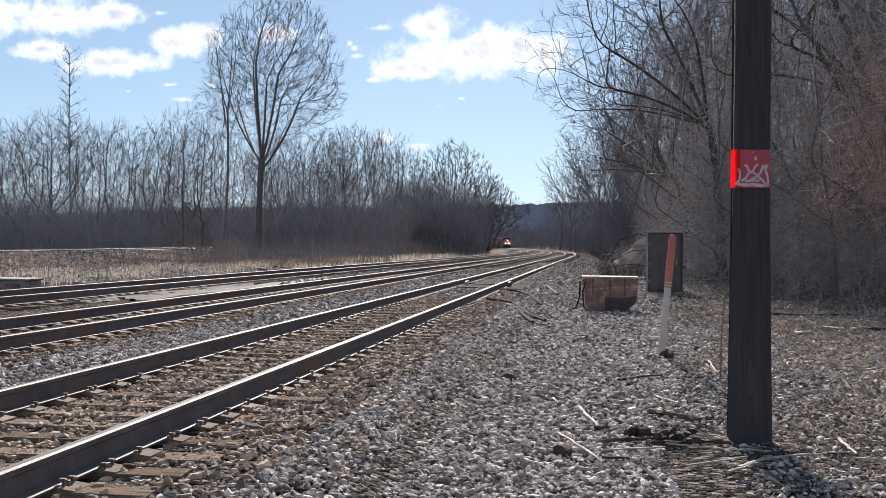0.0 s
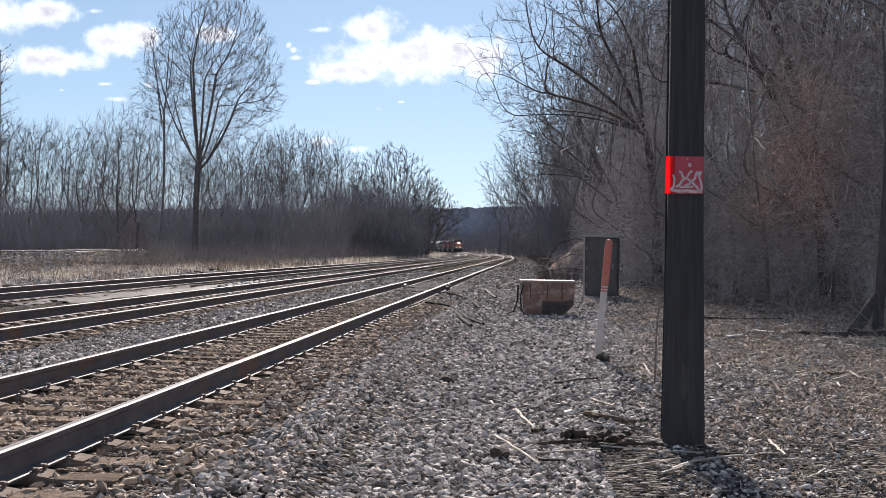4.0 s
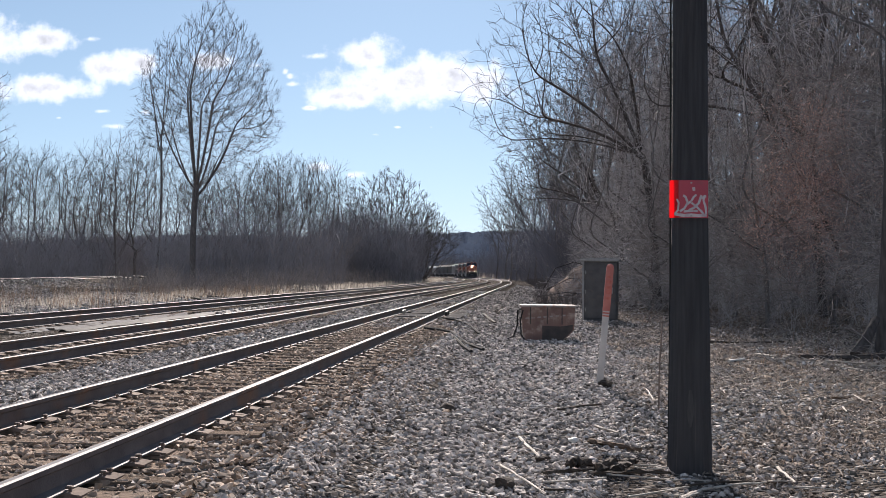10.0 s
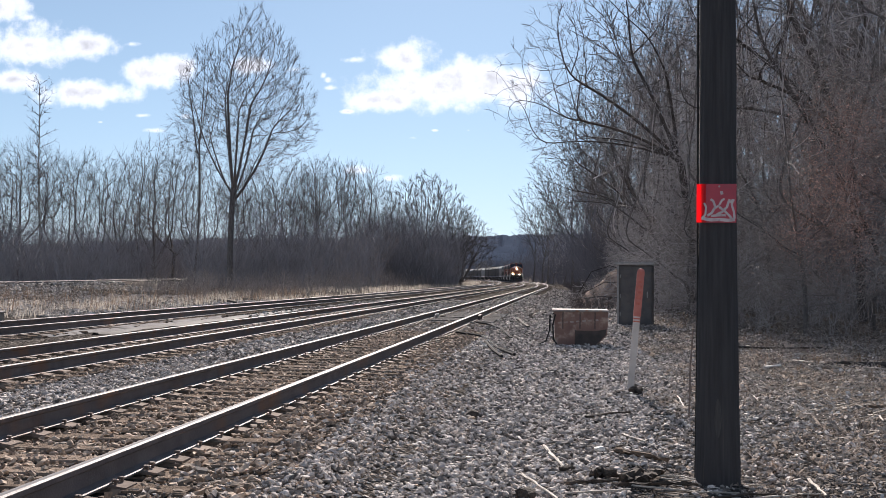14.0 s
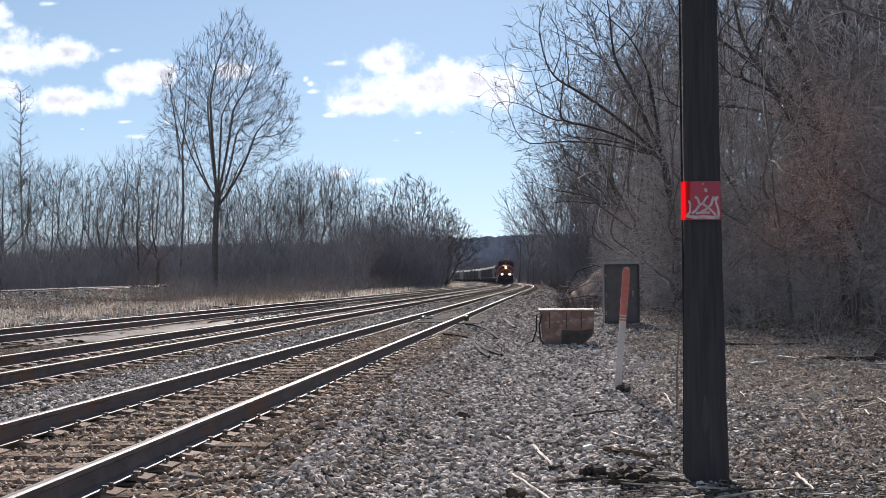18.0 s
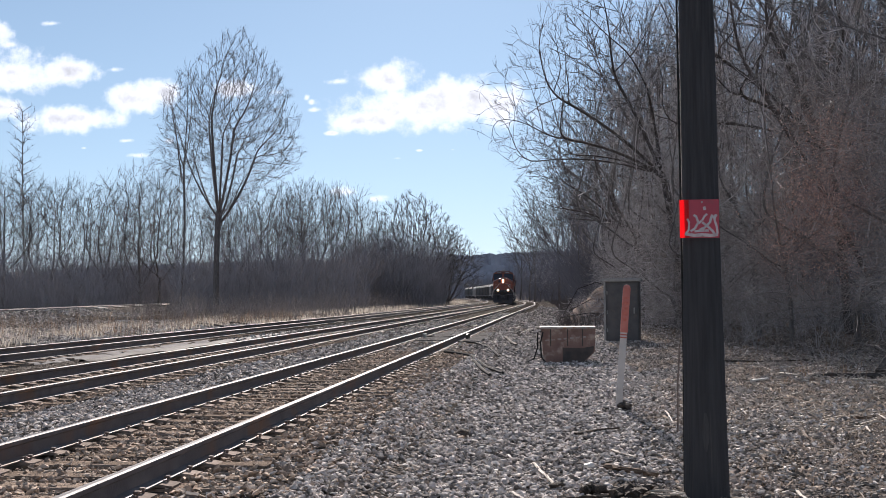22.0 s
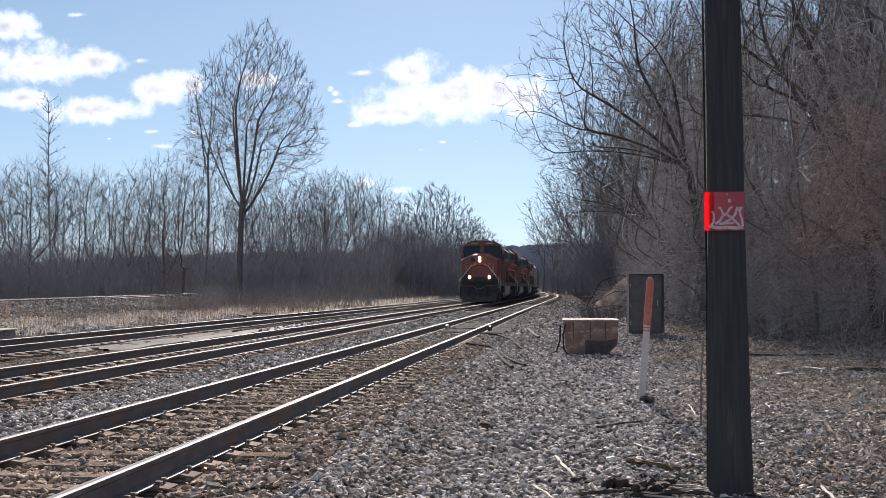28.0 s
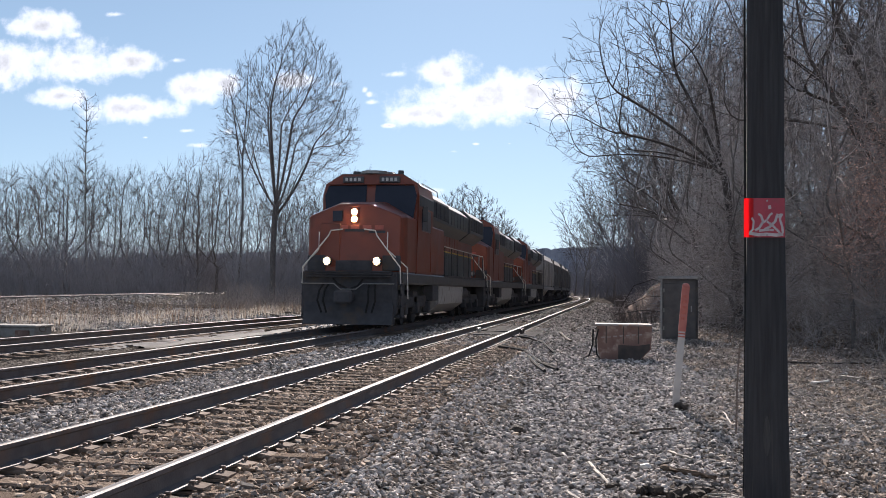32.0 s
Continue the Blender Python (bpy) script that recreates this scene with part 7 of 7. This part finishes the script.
def sticks():
    for path, r, mat, name, lab in (
            (((0.27, 8.66), (0.59, 8.43), (1.03, 8.30), (1.31, 8.32)), 0.011, M_DRYWOOD, "lath", "long thin pale lath at the foot of the pole"),
            (((0.03, 8.04), (0.28, 8.17), (0.52, 8.30)), 0.012, M_DRYWOOD, "lath", "pale lath beside dark rotten wood"),
            (((0.05, 8.39), (0.24, 8.50), (0.45, 8.62)), 0.022, M_DARKWOOD, "rotten_board", "dark rotten board lying on gravel"),
            (((0.23, 8.78), (0.32, 8.84), (0.42, 8.80)), 0.042, M_DARKWOOD, "rotten_board", "dark rotten chunk of wood on gravel"),
            (((0.47, 8.54), (0.55, 8.77), (0.65, 9.02)), 0.050, M_DARKWOOD, "rotten_board", "jagged dark rotten chunk of wood on gravel"),
            (((0.59, 8.58), (0.70, 8.83), (0.79, 9.01)), 0.044, M_DARKWOOD, "rotten_board", "jagged dark rotten chunk of wood on gravel"),
            (((0.44, 8.46), (0.62, 8.51), (0.85, 8.59), (1.04, 8.57)), 0.020, M_DARKWOOD, "rotten_board", "dark rotten board lying on gravel"),
            (((0.04, 7.77), (0.24, 7.78)), 0.013, M_DARKWOOD, "stick", "dark stick lying on gravel"),
            (((0.78, 8.91), (0.94, 8.93), (1.07, 8.81)), 0.011, M_DRYWOOD, "lath", "pale wooden lath at the foot of the pole"),
            (((0.78, 8.81), (0.91, 8.76), (1.03, 8.79)), 0.010, M_DRYWOOD, "lath", "pale wooden lath at the foot of the pole"),
            (((1.45, 8.96), (1.52, 8.97)), 0.014, M_DRYWOOD, "lath", "short pale lath behind the pole"),
            (((-0.31, 8.73), (-0.16, 8.28), (0.05, 7.61)), 0.014, M_DRYWOOD, "stick", "bleached split stick lying on gravel"),
            (((-0.17, 10.23), (-0.08, 9.67), (0.01, 9.14)), 0.018, M_DRYWOOD, "stick", "bleached split stick lying on gravel"),
            (((-0.00, 9.00), (0.09, 9.13)), 0.026, M_DARKWOOD, "stick", "short dark stick lying on gravel"),
            (((0.63, 7.61), (0.85, 7.81), (1.10, 8.04)), 0.011, M_DRYWOOD, "lath", "thin pale lath at the foot of the pole"),
            (((0.89, 7.45), (1.01, 7.62), (1.14, 7.83)), 0.012, M_DRYWOOD, "lath", "thin pale lath at the foot of the pole"),
            (((0.99, 7.62), (1.19, 7.94), (1.43, 8.15), (1.63, 8.27)), 0.016, M_DRYWOOD, "lath", "long curved pale bark strip at the foot of the pole"),
            (((1.11, 8.08), (1.37, 8.28), (1.63, 8.32), (1.89, 8.33)), 0.013, M_DARKWOOD, "lath", "dark lath behind the pole"),
            (((1.61, 8.23), (1.79, 8.38), (1.94, 8.41)), 0.011, M_DRYWOOD, "lath", "thin pale lath behind the pole"),
            (((1.85, 8.17), (2.01, 8.15), (2.18, 8.08)), 0.012, M_DRYWOOD, "lath", "thin pale lath on brown earth"),
            (((1.86, 7.46), (1.98, 7.61), (2.11, 7.84)), 0.010, M_DRYWOOD, "stick", "thin pale stick on brown earth"),
            (((2.07, 7.70), (2.24, 7.87)), 0.009, M_DRYWOOD, "stick", "thin pale stick on brown earth"),
            (((0.48, 10.07), (0.69, 9.89), (0.91, 9.63)), 0.030, M_PLANK, "rotten_board", "brown rotten plank lying on gravel"),
            (((0.59, 11.09), (0.68, 10.90), (0.79, 10.67)), 0.014, M_DRYWOOD, "stick", "pale stick lying on gravel"),
            (((0.25, 12.23), (0.49, 12.57), (0.76, 12.76)), 0.020, M_DARKWOOD, "stick", "dark wet stick lying on gravel"),
            (((1.95, 9.00), (1.94, 8.63), (1.94, 8.34)), 0.014, M_DRYWOOD, "stick", "pale splintered stick near the pole"),
            (((1.46, 14.51), (1.43, 13.44)), 0.011, M_DRYWOOD, "stick", "pale twig on the gravel"),
            (((-0.68, 15.23), (-0.59, 15.84)), 0.014, M_DRYWOOD, "stick", "pale twig on the gravel"),
            (((2.46, 14.71), (2.43, 14.15)), 0.011, M_DRYWOOD, "stick", "pale twig on brown earth"),
            (((3.55, 12.89), (3.48, 12.48)), 0.013, M_DRYWOOD, "stick", "pale twig on brown earth"),
            (((4.00, 13.99), (3.97, 13.44), (4.06, 13.23)), 0.010, M_DRYWOOD, "stick", "thin pale stick on brown earth"),
            (((3.63, 13.68), (3.81, 13.65)), 0.022, M_PLANK, "rotten_board", "brown piece of board on the earth"),
            (((0.89, 7.71), (0.95, 7.66), (1.00, 7.72)), 0.018, M_DRYWOOD, "stick", "short pale wood chip"),
            (((-1.59, 35.13), (-1.14, 32.32)), 0.07, M_DARKWOOD, "stick", "dark branch lying beside the track"),
            (((5.1, 19.6), (5.4, 19.2), (5.75, 18.9)), 0.022, M_DRYWOOD, "stick", "pale broken branch at the foot of the wood"),
            (((5.4, 18.6), (5.8, 18.5), (6.15, 18.2)), 0.018, M_DRYWOOD, "stick", "pale broken branch at the foot of the wood"),
            (((5.0, 18.2), (5.3, 17.6)), 0.016, M_DRYWOOD, "stick", "short pale branch on dead leaves"),
            (((3.3, 25.2), (4.4, 24.6), (5.6, 24.9)), 0.03, M_DARKWOOD, "stick", "dark fallen branch at the wood's edge"),
            (((4.2, 21.0), (4.45, 20.5)), 0.03, M_DRYWOOD, "stick", "bent pale branch at the wood's edge"),
            (((-21.4, 63.5), (-17.3, 55.6)), 0.10, M_DARKWOOD, "log", "dark fallen pole lying in the weeds"),
            (((-20.4, 66.0), (-18.2, 63.0)), 0.07, M_DARKWOOD, "log", "short dark log lying in the weeds"),
            (((3.40, 19.3), (3.75, 19.75)), 0.035, M_WHITE_LITTER, "litter", "white scrap of litter on the ground"),
            (((4.50, 22.5), (4.72, 22.7)), 0.035, M_WHITE_LITTER, "litter", "white scrap of litter on the ground"),
            (((4.32, 21.6), (4.46, 21.7)), 0.03, M_WHITE_LITTER, "litter", "white scrap of litter on the ground")):
        rng = random.Random(int(abs(path[0][0] * 1000 + path[0][1] * 77)))
        pts = []
        for a, b in zip(path, path[1:]):
            for i in range(4):
                pts.append([a[0] + (b[0] - a[0]) * i / 4, a[1] + (b[1] - a[1]) * i / 4])
        pts.append(list(path[-1]))
        pts = [(x + rng.gauss(0, r * 0.3), y + rng.gauss(0, r * 0.3), gz(x, y) + r * 0.8 + 0.035) for x, y in pts]
        bm = tube(pts, r, 7, taper=0.7)
        ragged = 0.30 if name == "rotten_board" else 0.12
        for v in bm.verts:
            v.co += Vector((rng.gauss(0, r * ragged), rng.gauss(0, r * ragged), rng.gauss(0, r * ragged)))
            floor = gz(v.co.x, v.co.y) + 0.03
            v.co.z = floor + (v.co.z - floor) * 0.75
        tagged(part(name, bm, mat), lab, {"litter": "litter", "log": "log"}.get(name, "stick"), group="sticks and boards on the ground" if name not in ("litter", "log") else "")


sticks()


def clods():
    # the lump by the marker post also stands in for a spot of shadow
    for x, y, r, mat, lab in ((-1.01, 12.05, 0.085, M_DARKWOOD, "dark clod of tar on the gravel"), (-0.25, 7.94, 0.085, M_DARKWOOD, "dark clod of tar on the gravel"), (0.95, 15.0, 0.10, M_DARKWOOD, "dark lump for the clump and shadow at the foot of the marker post"), (0.34, 10.20, 0.06, M_WHITE_LITTER, "white stone lying on the gravel")):
        rng = random.Random(int(y * 10))
        bm = bmesh.new()
        bmesh.ops.create_icosphere(bm, subdivisions=2, radius=r)
        for v in bm.verts:
            v.co *= 1 + rng.uniform(-0.22, 0.22)
            v.co.z *= 0.62
        ob = tagged(part("clod" if mat is M_DARKWOOD else "white_stone", bm, mat), lab, "stone")
        ob.matrix_basis = pose(x, y, gz(x, y) + r * 0.45, 0, 0, rng.uniform(0, 360))


clods()


def hoses():
    def on(x, y, up=0.06):
        return (x, y, gz(x, y) + up)
    for pts, lab in (([on(-2.83, 30.26), on(-2.54, 30.59), on(-2.17, 29.94), on(-1.70, 27.87), on(-1.33, 26.32)], "black grease hose lying on the ballast"),
                     ([on(-2.54, 25.14), on(-2.18, 24.49), on(-1.85, 23.87), on(-1.39, 22.20), on(-0.99, 20.90)], "long black hose lying on the ballast"),
                     ([on(-1.66, 22.37), on(-1.43, 21.36), on(-1.19, 20.29)], "short black hose lying on the ballast")):
        tagged(part("hose", tube(pts, 0.032), M_RUBBER), lab, "hose", group="grease hoses")
    tagged(part("ground_rod", tube([(1.42, 12.75, -0.5), (1.43, 12.75, 0.1), (1.46, 12.75, 0.55)], 0.011, 6), M_SPIKE), "thin rusty steel rod standing in the gravel", "rod")


hoses()


def leaning_log():
    x, y = 5.95, 20.7
    bm = tube([(x, y, gz(x, y) + 0.06), (x + 0.25, y + 0.3, gz(x, y) + 0.30), (x + 0.55, y + 0.6, gz(x, y) + 0.72)], 0.11, 9, taper=0.8)
    rng = random.Random(5)
    for v in bm.verts:
        v.co += Vector((rng.gauss(0, 0.012), rng.gauss(0, 0.012), rng.gauss(0, 0.012)))
    tagged(part("log", bm, M_BARK_DARK), "dark log leaning against the foot of the old tree", "log")


leaning_log()


def fallen_log():
    rng = random.Random(9)
    bm = tube([(x, y, gz(x, y) + 0.07 + up) for x, y, up in ((7.3, 20.0, 0.06), (6.5, 20.15, 0.03), (5.9, 20.25, -0.02), (5.45, 20.3, -0.03), (5.0, 20.45, -0.02), (4.6, 20.4, -0.04))], 0.075, 9, taper=0.3)
    for v in bm.verts:
        v.co += Vector((rng.gauss(0, 0.01), rng.gauss(0, 0.01), rng.gauss(0, 0.012)))
    tagged(part("log", bm, M_BARK_DARK), "dark rotting log lying along the foot of the wood", "log")


fallen_log()


def far_marks():
    o = thing("marker_stake", "small white marker stake in the far brush", "marker stake", pose(-32.6, 160, -0.5))
    part("stake", box(-0.08, 0.08, -0.03, 0.03, 0, 1.9, 0.01), M_WHITE_POST, o)


far_marks()


def brush_mound():
    """A low heap of brown earth and cut brush beyond the cabinet."""
    x0, y0, rx, ry, top = 3.1, 61.0, 3.6, 4.5, 2.1
    rng = random.Random(47)
    bm = bmesh.new()
    rows = []
    for i in range(13):
        r = i / 12
        row = []
        for k in range(26):
            a = 2 * math.pi * k / 26
            x, y = x0 + rx * r * math.cos(a), y0 + ry * r * math.sin(a)
            up = top * (0.5 + 0.5 * math.cos(math.pi * r)) * (1 + 0.14 * math.sin(3 * a + 1) * r) + rng.gauss(0, 0.11) * min(1, 2 - 2 * r)
            row.append(bm.verts.new((x, y, gz(x, y) - 0.05 + up)))
        rows.append(row)
    for p, q in zip(rows, rows[1:]):
        for k in range(26):
            bm.faces.new((p[k], q[k], q[(k + 1) % 26], p[(k + 1) % 26]))
    bmesh.ops.remove_doubles(bm, verts=rows[0], dist=0.3)
    bmesh.ops.recalc_face_normals(bm, faces=bm.faces)
    tagged(part("earth_mound", bm, M_EARTH, smooth=True), "heap of russet earth and rotted brush beside the track", "mound")

    def place(r2):
        a, r = r2.uniform(0, 6.3), r2.random() ** 0.5
        x, y = x0 + rx * r * math.cos(a), y0 + ry * r * math.sin(a)
        return Vector((x, y, gz(x, y) + top * (0.5 + 0.5 * math.cos(math.pi * r)) - 0.05))
    for pts, r in (([(-2.7, -1.2, 0.5), (-1.9, -1.6, 1.9), (-0.9, -1.8, 2.25), (0.1, -2.0, 1.9), (0.9, -2.2, 1.2)], 0.028), ([(-2.4, -1.5, 0.7), (-1.2, -2.2, 1.35), (0.2, -2.8, 1.3)], 0.024), ([(-2.9, -2.4, 0.35), (-1.4, -3.2, 0.62), (0.6, -3.6, 0.45)], 0.03)):
        tagged(part("branch", tube([(x0 + a, y0 + b, gz(x0, y0) + c) for a, b, c in pts], r, 7, taper=0.4), M_BARK_DARK), "dark dead branch lying over the earth heap", "branch", group="branches on the earth heap")
    tangle("brush_pile", "cut branches and dead brush lying over the earth heap", 650, place, 48, M_TWIG_PALE, 0.010, 0.024, "brush pile")


brush_mound()
motions()
